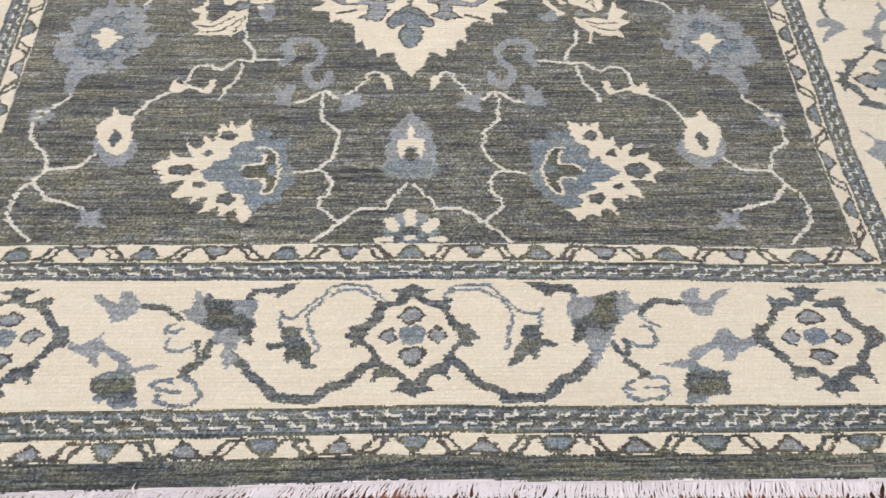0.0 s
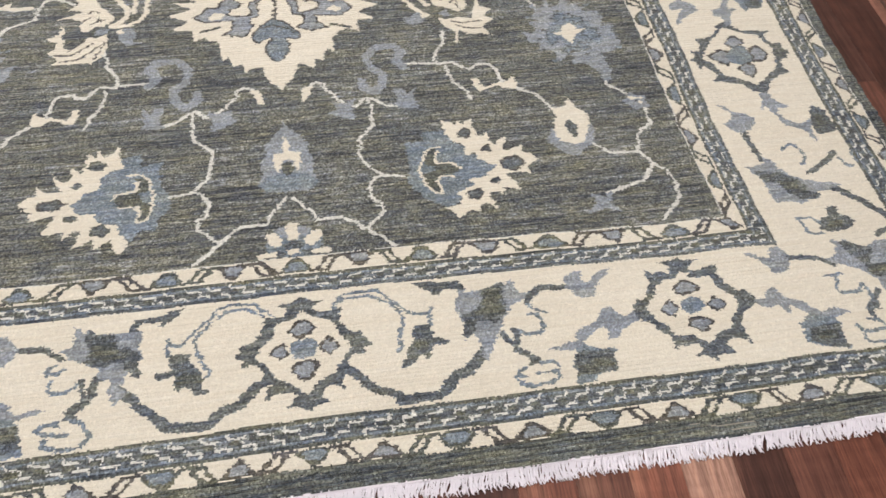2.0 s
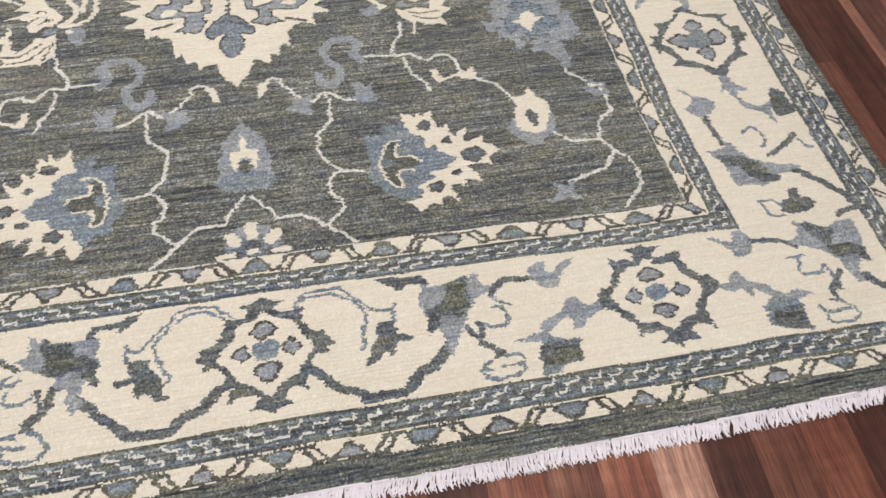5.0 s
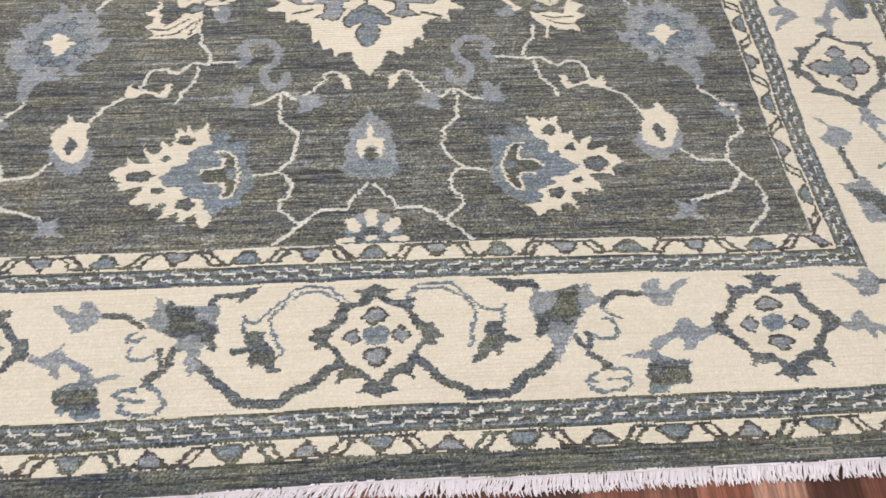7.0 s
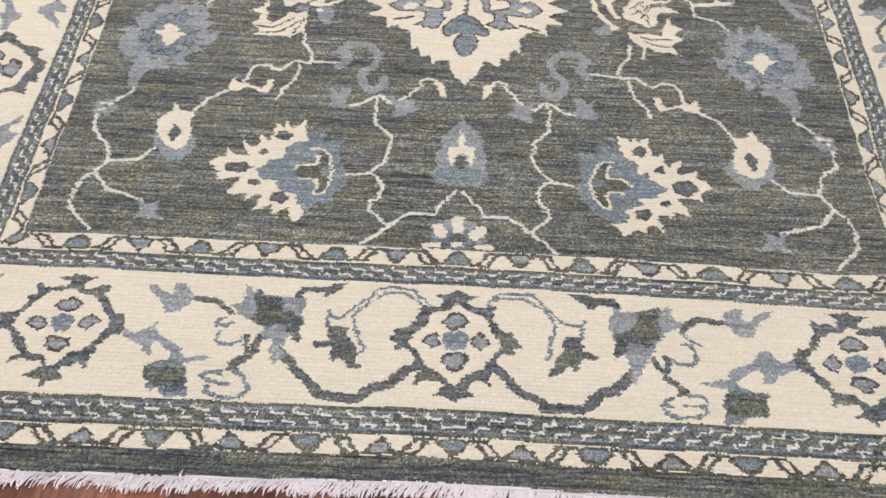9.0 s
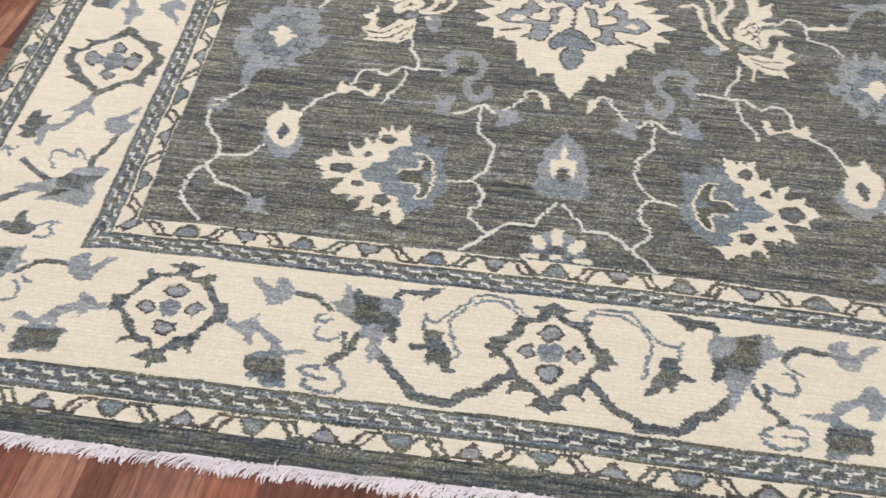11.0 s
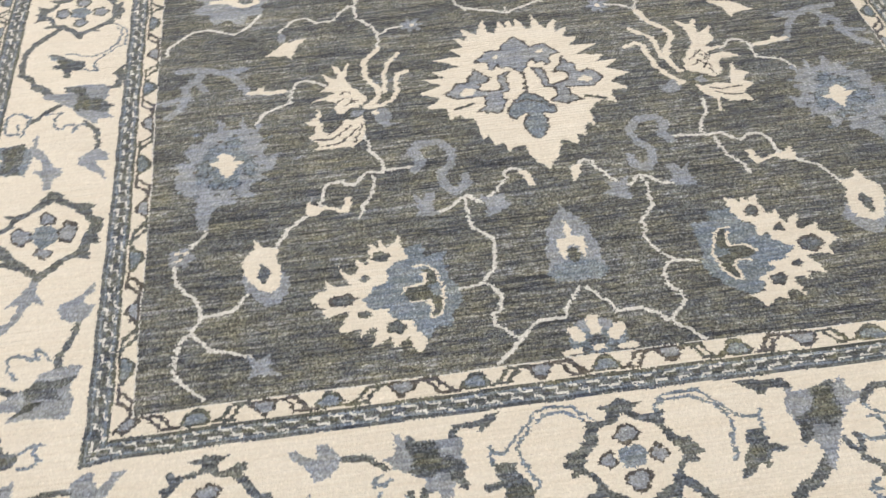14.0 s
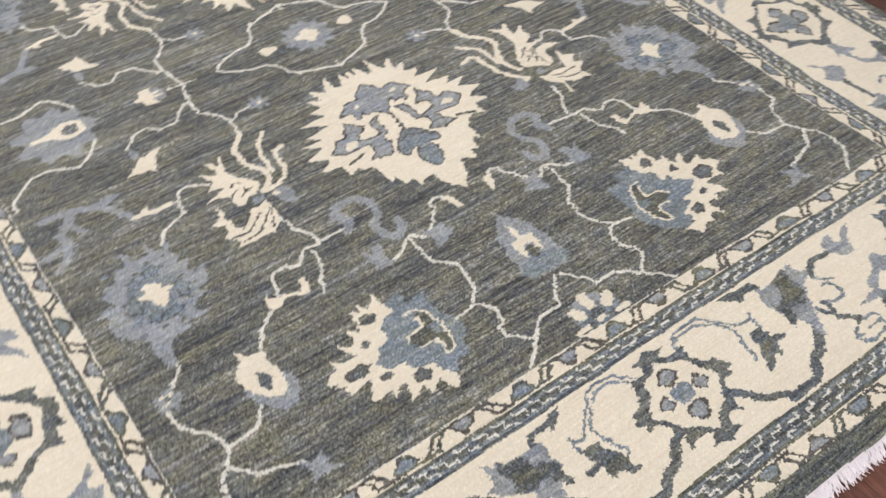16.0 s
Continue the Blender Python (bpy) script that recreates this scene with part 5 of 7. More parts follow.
    fill([(-0.539, -0.281), (-0.524, -0.276), (-0.512, -0.271), (-0.491, -0.268), (-0.465, -0.271), (-0.454, -0.279), (-0.448, -0.302), (-0.449, -0.317), (-0.444, -0.336), (-0.479, -0.335), (-0.491, -0.325), (-0.497, -0.317), (-0.506, -0.323), (-0.522, -0.319), (-0.519, -0.311), (-0.533, -0.301), (-0.528, -0.291)], STEEL, k)
    fill([(-0.534, -0.288), (-0.523, -0.282), (-0.454, -0.281), (-0.448, -0.302), (-0.449, -0.324), (-0.48, -0.325), (-0.491, -0.315), (-0.513, -0.313), (-0.531, -0.301)], SLATE, k)
    fill([(-0.512, -0.293), (-0.457, -0.292), (-0.457, -0.31), (-0.509, -0.309)], MOSS, k)
    only("both")


def front_border_east():
    """The front border from its middle to the east rosette."""
    only("east")
    k = owned("border_vine", "slate border vine")
    stroke([(-0.065, -0.248), (-0.086, -0.268), (-0.103, -0.292), (-0.12, -0.303), (-0.14, -0.306), (-0.154, -0.324), (-0.213, -0.325), (-0.233, -0.309), (-0.253, -0.292), (-0.27, -0.288), (-0.292, -0.266), (-0.312, -0.245)], 0.018, SLATE, k)
    fill([(-0.213, -0.091), (-0.237, -0.088), (-0.288, -0.093), (-0.3, -0.096), (-0.306, -0.109), (-0.303, -0.122), (-0.292, -0.127), (-0.29, -0.113), (-0.27, -0.109), (-0.258, -0.118), (-0.247, -0.121), (-0.243, -0.11), (-0.229, -0.103)], SLATE, k)
    stroke([(-0.059, -0.129), (-0.07, -0.111), (-0.083, -0.099), (-0.14, -0.097), (-0.159, -0.114), (-0.172, -0.131), (-0.186, -0.146), (-0.199, -0.158), (-0.23, -0.158), (-0.236, -0.148)], 0.006, STEEL, k)
    stroke([(-0.232, -0.158), (-0.228, -0.176), (-0.22, -0.187)], 0.008, STEEL, k)
    stroke([(-0.075, -0.113), (-0.089, -0.107), (-0.128, -0.108), (-0.148, -0.119), (-0.165, -0.134), (-0.177, -0.15), (-0.18, -0.164)], 0.006, STEEL, k)
    stroke([(-0.18, -0.164), (-0.176, -0.182), (-0.168, -0.2), (-0.169, -0.217), (-0.162, -0.229)], 0.008, STEEL, k)
    stroke([(-0.413, -0.156), (-0.43, -0.142), (-0.439, -0.133), (-0.46, -0.132), (-0.492, -0.136)], 0.013, SLATE, k)
    stroke([(-0.412, -0.164), (-0.423, -0.176), (-0.436, -0.187)], 0.0075, STEEL, k)
    stroke([(-0.407, -0.187), (-0.418, -0.188), (-0.421, -0.206), (-0.424, -0.217), (-0.417, -0.227), (-0.387, -0.225), (-0.372, -0.215)], 0.008, STEEL, k)
    stroke([(-0.349, -0.22), (-0.358, -0.239), (-0.367, -0.256), (-0.382, -0.267), (-0.392, -0.28)], 0.014, SLATE, k)
    stroke([(-0.372, -0.213), (-0.372, -0.228), (-0.37, -0.247)], 0.01, SLATE, k)
    fill([(-0.379, -0.269), (-0.395, -0.273), (-0.398, -0.287), (-0.38, -0.291)], SLATE, k)
    stroke([(-0.398, -0.288), (-0.424, -0.287), (-0.433, -0.296)], 0.0075, STEEL, k)
    stroke([(-0.372, -0.295), (-0.359, -0.299), (-0.352, -0.31), (-0.362, -0.324), (-0.377, -0.331), (-0.406, -0.329), (-0.425, -0.319), (-0.424, -0.305), (-0.391, -0.308)], 0.0075, STEEL, k)
    stroke([(-0.356, -0.306), (-0.369, -0.31)], 0.0075, STEEL, k)
    k = owned("border_bird_leaf", "blue-grey forked leaf")
    fill([(-0.494, -0.121), (-0.504, -0.105), (-0.518, -0.099), (-0.53, -0.101), (-0.528, -0.12), (-0.534, -0.128), (-0.544, -0.126), (-0.555, -0.113), (-0.571, -0.104), (-0.59, -0.101), (-0.579, -0.113), (-0.565, -0.126), (-0.554, -0.139), (-0.544, -0.151), (-0.537, -0.164), (-0.518, -0.165), (-0.506, -0.162), (-0.501, -0.146), (-0.49, -0.14)], BLUE, k)
    k = owned("border_block", "blue and moss block flower")
    fill([(-0.292, -0.125), (-0.302, -0.115), (-0.305, -0.121), (-0.334, -0.121), (-0.356, -0.117), (-0.374, -0.106), (-0.382, -0.115), (-0.399, -0.1), (-0.397, -0.125), (-0.401, -0.135), (-0.413, -0.137), (-0.422, -0.14), (-0.407, -0.152), (-0.395, -0.158), (-0.381, -0.164), (-0.37, -0.178), (-0.354, -0.194), (-0.348, -0.211), (-0.335, -0.222), (-0.329, -0.239), (-0.32, -0.256), (-0.308, -0.269), (-0.303, -0.264), (-0.307, -0.25), (-0.306, -0.236), (-0.302, -0.222), (-0.297, -0.213), (-0.287, -0.215), (-0.282, -0.225), (-0.28, -0.21), (-0.285, -0.193), (-0.28, -0.176), (-0.28, -0.158), (-0.281, -0.14)], BLUE, k)
    fill([(-0.336, -0.121), (-0.358, -0.115), (-0.377, -0.107), (-0.377, -0.125), (-0.368, -0.146), (-0.373, -0.164), (-0.358, -0.188), (-0.342, -0.199), (-0.329, -0.191), (-0.314, -0.19), (-0.307, -0.202), (-0.296, -0.211), (-0.282, -0.224), (-0.28, -0.208), (-0.286, -0.187), (-0.285, -0.173), (-0.309, -0.166), (-0.327, -0.154), (-0.332, -0.14)], SLATE, k)
    fill([(-0.342, -0.133), (-0.369, -0.127), (-0.362, -0.158), (-0.365, -0.174), (-0.34, -0.185), (-0.317, -0.178), (-0.308, -0.173), (-0.332, -0.158)], MOSS, k)
    k = owned("border_cross", "dark moss cross-shaped flower")
    fill([(-0.194, -0.185), (-0.206, -0.182), (-0.225, -0.184), (-0.225, -0.201), (-0.221, -0.211), (-0.236, -0.214), (-0.25, -0.218), (-0.244, -0.226), (-0.224, -0.226), (-0.218, -0.239), (-0.215, -0.253), (-0.206, -0.256), (-0.201, -0.245), (-0.193, -0.25), (-0.182, -0.261), (-0.167, -0.267), (-0.16, -0.265), (-0.166, -0.254), (-0.172, -0.243), (-0.175, -0.231), (-0.186, -0.22), (-0.192, -0.211)], SLATE, k)
    fill([(-0.191, -0.217), (-0.216, -0.216), (-0.212, -0.236), (-0.194, -0.236)], MOSS, k)
    k = owned("border_leaf", "blue-grey leaf spray")
    fill([(-0.425, -0.26), (-0.44, -0.257), (-0.461, -0.252), (-0.476, -0.252), (-0.476, -0.24), (-0.49, -0.231), (-0.512, -0.223), (-0.527, -0.212), (-0.541, -0.192), (-0.557, -0.19), (-0.564, -0.2), (-0.567, -0.208), (-0.587, -0.211), (-0.603, -0.199), (-0.604, -0.225), (-0.582, -0.234), (-0.565, -0.24), (-0.551, -0.257), (-0.538, -0.257), (-0.538, -0.246), (-0.536, -0.232), (-0.522, -0.235), (-0.502, -0.246), (-0.489, -0.257), (-0.49, -0.266), (-0.474, -0.27), (-0.448, -0.268)], BLUE, k)
    k = owned("border_tuft", "dark slate and moss tuft")
    fill([(-0.47, -0.268), (-0.493, -0.263), (-0.513, -0.274), (-0.541, -0.273), (-0.547, -0.279), (-0.537, -0.29), (-0.539, -0.303), (-0.53, -0.322), (-0.509, -0.322), (-0.49, -0.327), (-0.486, -0.335), (-0.453, -0.335), (-0.454, -0.321), (-0.463, -0.311), (-0.457, -0.3), (-0.461, -0.287), (-0.47, -0.279)], STEEL, k)
    fill([(-0.466, -0.277), (-0.491, -0.274), (-0.536, -0.277), (-0.539, -0.292), (-0.538, -0.305), (-0.53, -0.321), (-0.494, -0.322), (-0.459, -0.319), (-0.458, -0.3)], SLATE, k)
    fill([(-0.465, -0.3), (-0.496, -0.294), (-0.53, -0.298), (-0.527, -0.313), (-0.462, -0.317)], MOSS, k)
    only("both")


def front_rosettes_west():
    """The middle rosette of the front border, its west half, and the rosette west of it."""
    only("west")
    k = MIDDLE_ROSETTE
    fill([(0.019, -0.096), (0.004, -0.096), (-0.006, -0.102), (-0.016, -0.106), (-0.037, -0.108), (-0.037, -0.112), (-0.021, -0.117), (-0.024, -0.129), (-0.032, -0.133), (-0.047, -0.136), (-0.058, -0.129), (-0.067, -0.123), (-0.067, -0.138), (-0.069, -0.153), (-0.073, -0.167), (-0.085, -0.178), (-0.094, -0.184), (-0.106, -0.183), (-0.103, -0.197), (-0.112, -0.206), (-0.102, -0.213), (-0.104, -0.222), (-0.099, -0.231), (-0.09, -0.224), (-0.08, -0.226), (-0.07, -0.239), (-0.063, -0.251), (-0.069, -0.265), (-0.057, -0.269), (-0.062, -0.276), (-0.064, -0.295), (-0.059, -0.298), (-0.057, -0.292), (-0.046, -0.287), (-0.027, -0.288), (-0.016, -0.294), (-0.023, -0.305), (-0.033, -0.315), (-0.018, -0.316), (-0.004, -0.321), (0.002, -0.328), (0.014, -0.322)], SLATE, k)
    fill([(0.017, -0.132), (0.003, -0.126), (-0.006, -0.131), (-0.019, -0.145), (-0.034, -0.147), (-0.046, -0.149), (-0.051, -0.16), (-0.056, -0.177), (-0.067, -0.186), (-0.076, -0.197), (-0.081, -0.209), (-0.074, -0.22), (-0.064, -0.231), (-0.056, -0.245), (-0.053, -0.256), (-0.042, -0.265), (-0.026, -0.268), (-0.017, -0.277), (-0.007, -0.287), (0.001, -0.295), (0.014, -0.284)], CREAM, k)
    dot([(-0.038, -0.186), (-0.028, -0.196), (-0.021, -0.208), (-0.026, -0.216), (-0.036, -0.224), (-0.043, -0.224), (-0.053, -0.216), (-0.062, -0.211), (-0.057, -0.2), (-0.048, -0.193)], BLUE, k)
    k = owned("border_rosette", "octagonal slate rosette with five blue dots")
    fill([(-0.844, -0.212), (-0.846, -0.193), (-0.835, -0.19), (-0.822, -0.192), (-0.809, -0.18), (-0.804, -0.168), (-0.809, -0.155), (-0.796, -0.15), (-0.8, -0.13), (-0.789, -0.125), (-0.778, -0.134), (-0.755, -0.128), (-0.742, -0.129), (-0.74, -0.117), (-0.752, -0.113), (-0.766, -0.106), (-0.747, -0.105), (-0.732, -0.099), (-0.718, -0.101), (-0.699, -0.108), (-0.679, -0.105), (-0.694, -0.114), (-0.708, -0.121), (-0.701, -0.132), (-0.684, -0.134), (-0.669, -0.123), (-0.648, -0.123), (-0.652, -0.136), (-0.658, -0.144), (-0.644, -0.158), (-0.632, -0.173), (-0.618, -0.184), (-0.603, -0.183), (-0.594, -0.2), (-0.593, -0.212), (-0.598, -0.225), (-0.612, -0.229)], SLATE, k)
    fill([(-0.612, -0.229), (-0.621, -0.231), (-0.626, -0.241), (-0.639, -0.248), (-0.64, -0.26), (-0.646, -0.269), (-0.64, -0.291), (-0.648, -0.295), (-0.655, -0.285), (-0.667, -0.283), (-0.671, -0.29), (-0.692, -0.29), (-0.697, -0.296), (-0.686, -0.311), (-0.676, -0.313), (-0.693, -0.316), (-0.711, -0.318), (-0.712, -0.326), (-0.72, -0.328), (-0.724, -0.316), (-0.757, -0.313), (-0.744, -0.303), (-0.741, -0.293), (-0.727, -0.289), (-0.736, -0.281), (-0.758, -0.284), (-0.778, -0.279), (-0.789, -0.289), (-0.797, -0.29), (-0.8, -0.276), (-0.788, -0.275), (-0.779, -0.27), (-0.793, -0.258), (-0.804, -0.248), (-0.816, -0.234), (-0.829, -0.226), (-0.841, -0.231), (-0.844, -0.212)], SLATE, k)
    fill([(-0.728, -0.134), (-0.745, -0.139), (-0.762, -0.141), (-0.777, -0.152), (-0.788, -0.166), (-0.797, -0.178), (-0.81, -0.194), (-0.817, -0.206), (-0.817, -0.218), (-0.8, -0.23), (-0.782, -0.245), (-0.77, -0.263), (-0.758, -0.271), (-0.739, -0.27), (-0.726, -0.283), (-0.716, -0.29), (-0.704, -0.28), (-0.695, -0.268), (-0.667, -0.261), (-0.658, -0.254), (-0.65, -0.242), (-0.643, -0.229), (-0.63, -0.22), (-0.626, -0.208), (-0.631, -0.193), (-0.648, -0.182), (-0.663, -0.165), (-0.673, -0.149), (-0.693, -0.146), (-0.71, -0.141)], CREAM, k)
    dot([(-0.736, -0.158), (-0.723, -0.149), (-0.705, -0.154), (-0.692, -0.165), (-0.699, -0.18), (-0.722, -0.187), (-0.739, -0.183), (-0.752, -0.171), (-0.743, -0.162)], BLUE, k)
    dot([(-0.788, -0.204), (-0.775, -0.195), (-0.757, -0.199), (-0.746, -0.21), (-0.753, -0.22), (-0.762, -0.227), (-0.775, -0.22), (-0.792, -0.217)], BLUE, k)
    dot([(-0.745, -0.197), (-0.732, -0.192), (-0.711, -0.192), (-0.698, -0.201), (-0.703, -0.214), (-0.71, -0.226), (-0.727, -0.226), (-0.741, -0.216)], STEEL, k)
    dot([(-0.686, -0.199), (-0.671, -0.189), (-0.655, -0.197), (-0.641, -0.201), (-0.656, -0.212), (-0.67, -0.223), (-0.685, -0.216), (-0.694, -0.205)], BLUE, k)
    dot([(-0.734, -0.232), (-0.716, -0.233), (-0.697, -0.239), (-0.69, -0.25), (-0.698, -0.26), (-0.714, -0.266), (-0.73, -0.263), (-0.743, -0.254), (-0.741, -0.243)], BLUE, k)
    only("both")


def front_rosettes_east():
    """The middle rosette of the front border, its east half, and the rosette east of it."""
    only("east")
    k = MIDDLE_ROSETTE
    fill([(0.011, -0.096), (-0.004, -0.096), (-0.011, -0.102), (-0.026, -0.106), (-0.044, -0.108), (-0.036, -0.113), (-0.023, -0.118), (-0.028, -0.129), (-0.041, -0.133), (-0.059, -0.132), (-0.071, -0.123), (-0.072, -0.135), (-0.065, -0.147), (-0.072, -0.161), (-0.083, -0.172), (-0.093, -0.181), (-0.103, -0.18), (-0.106, -0.192), (-0.118, -0.208), (-0.106, -0.214), (-0.107, -0.225), (-0.095, -0.229), (-0.086, -0.226), (-0.076, -0.235), (-0.067, -0.246), (-0.075, -0.257), (-0.063, -0.274), (-0.066, -0.297), (-0.058, -0.292), (-0.052, -0.284), (-0.042, -0.283), (-0.033, -0.288), (-0.021, -0.29), (-0.023, -0.303), (-0.035, -0.316), (-0.018, -0.318), (-0.007, -0.32), (-0.002, -0.328), (0.012, -0.322)], SLATE, k)
    fill([(0.011, -0.132), (-0.003, -0.126), (-0.012, -0.136), (-0.022, -0.142), (-0.034, -0.148), (-0.047, -0.151), (-0.057, -0.161), (-0.063, -0.177), (-0.07, -0.193), (-0.081, -0.201), (-0.084, -0.212), (-0.076, -0.221), (-0.063, -0.235), (-0.053, -0.246), (-0.048, -0.26), (-0.033, -0.266), (-0.021, -0.274), (-0.009, -0.284), (-0.001, -0.295), (0.012, -0.284)], CREAM, k)
    dot([(-0.042, -0.185), (-0.052, -0.194), (-0.063, -0.203), (-0.059, -0.213), (-0.049, -0.217), (-0.041, -0.225), (-0.033, -0.219), (-0.025, -0.213), (-0.022, -0.203), (-0.032, -0.194)], BLUE, k)
    only("both")
    dot([(-0.004, -0.144), (-0.014, -0.148), (-0.019, -0.16), (-0.029, -0.168), (-0.021, -0.173), (-0.016, -0.181), (-0.004, -0.184), (0.009, -0.182), (0.023, -0.177), (0.023, -0.168), (0.015, -0.16), (0.009, -0.149)], BLUE, k, "u")
    dot([(0.017, -0.193), (0.007, -0.187), (-0.015, -0.187), (-0.022, -0.196), (-0.02, -0.21), (-0.016, -0.222), (-0.005, -0.225), (0.009, -0.223), (0.018, -0.215)], STEEL, k, "u")
    dot([(0.002, -0.226), (-0.015, -0.231), (-0.026, -0.244), (-0.017, -0.256), (-0.011, -0.267), (0.005, -0.265), (0.015, -0.255), (0.024, -0.246), (0.015, -0.233)], BLUE, k, "u")
    only("east")
    k = owned("border_rosette", "octagonal slate rosette with five blue dots")
    fill([(-0.724, -0.087), (-0.731, -0.097), (-0.749, -0.098), (-0.769, -0.102), (-0.751, -0.11), (-0.744, -0.113), (-0.751, -0.125), (-0.771, -0.122), (-0.788, -0.122), (-0.802, -0.117), (-0.804, -0.129), (-0.794, -0.14), (-0.804, -0.151), (-0.807, -0.164), (-0.818, -0.172), (-0.83, -0.187), (-0.843, -0.184), (-0.847, -0.196), (-0.855, -0.205), (-0.853, -0.218), (-0.838, -0.227), (-0.824, -0.234), (-0.814, -0.247), (-0.806, -0.264), (-0.808, -0.28), (-0.809, -0.299), (-0.798, -0.291), (-0.784, -0.285), (-0.765, -0.29), (-0.752, -0.296), (-0.762, -0.306), (-0.768, -0.314), (-0.746, -0.314), (-0.731, -0.318), (-0.728, -0.328)], SLATE, k)
    fill([(-0.728, -0.328), (-0.721, -0.323), (-0.711, -0.313), (-0.688, -0.315), (-0.695, -0.306), (-0.706, -0.297), (-0.699, -0.287), (-0.68, -0.289), (-0.665, -0.287), (-0.655, -0.298), (-0.653, -0.291), (-0.657, -0.278), (-0.654, -0.269), (-0.649, -0.259), (-0.638, -0.254), (-0.632, -0.239), (-0.622, -0.227), (-0.609, -0.227), (-0.599, -0.206), (-0.603, -0.19), (-0.617, -0.179), (-0.625, -0.185), (-0.638, -0.168), (-0.645, -0.153), (-0.653, -0.143), (-0.65, -0.127), (-0.653, -0.114), (-0.666, -0.124), (-0.68, -0.121), (-0.694, -0.126), (-0.701, -0.11), (-0.689, -0.101), (-0.679, -0.099), (-0.703, -0.097), (-0.714, -0.093), (-0.724, -0.087)], SLATE, k)
    fill([(-0.721, -0.123), (-0.703, -0.14), (-0.684, -0.144), (-0.664, -0.153), (-0.655, -0.169), (-0.638, -0.184), (-0.629, -0.201), (-0.629, -0.211), (-0.637, -0.224), (-0.65, -0.238), (-0.656, -0.25), (-0.659, -0.261), (-0.681, -0.267), (-0.7, -0.269), (-0.712, -0.281), (-0.72, -0.292), (-0.737, -0.28), (-0.753, -0.265), (-0.773, -0.266), (-0.785, -0.257), (-0.79, -0.244), (-0.808, -0.231), (-0.815, -0.217), (-0.818, -0.204), (-0.805, -0.191), (-0.792, -0.178), (-0.786, -0.163), (-0.784, -0.144), (-0.763, -0.144), (-0.745, -0.143), (-0.736, -0.13)], CREAM, k)
    dot([(-0.719, -0.141), (-0.733, -0.145), (-0.738, -0.157), (-0.751, -0.162), (-0.744, -0.175), (-0.727, -0.179), (-0.707, -0.182), (-0.696, -0.174), (-0.692, -0.164), (-0.704, -0.149)], BLUE, k)
    dot([(-0.675, -0.186), (-0.684, -0.196), (-0.692, -0.205), (-0.684, -0.217), (-0.674, -0.226), (-0.662, -0.22), (-0.651, -0.21), (-0.661, -0.196)], BLUE, k)
    dot([(-0.701, -0.192), (-0.719, -0.186), (-0.74, -0.193), (-0.743, -0.206), (-0.725, -0.222), (-0.708, -0.224), (-0.699, -0.217), (-0.695, -0.203)], STEEL, k)
    dot([(-0.771, -0.188), (-0.781, -0.198), (-0.797, -0.205), (-0.788, -0.217), (-0.764, -0.225), (-0.753, -0.217), (-0.744, -0.208), (-0.757, -0.195)], BLUE, k)
    dot([(-0.706, -0.23), (-0.73, -0.23), (-0.746, -0.239), (-0.751, -0.248), (-0.737, -0.256), (-0.733, -0.265), (-0.717, -0.267), (-0.709, -0.258), (-0.693, -0.247), (-0.7, -0.235)], BLUE, k)
    only("both")


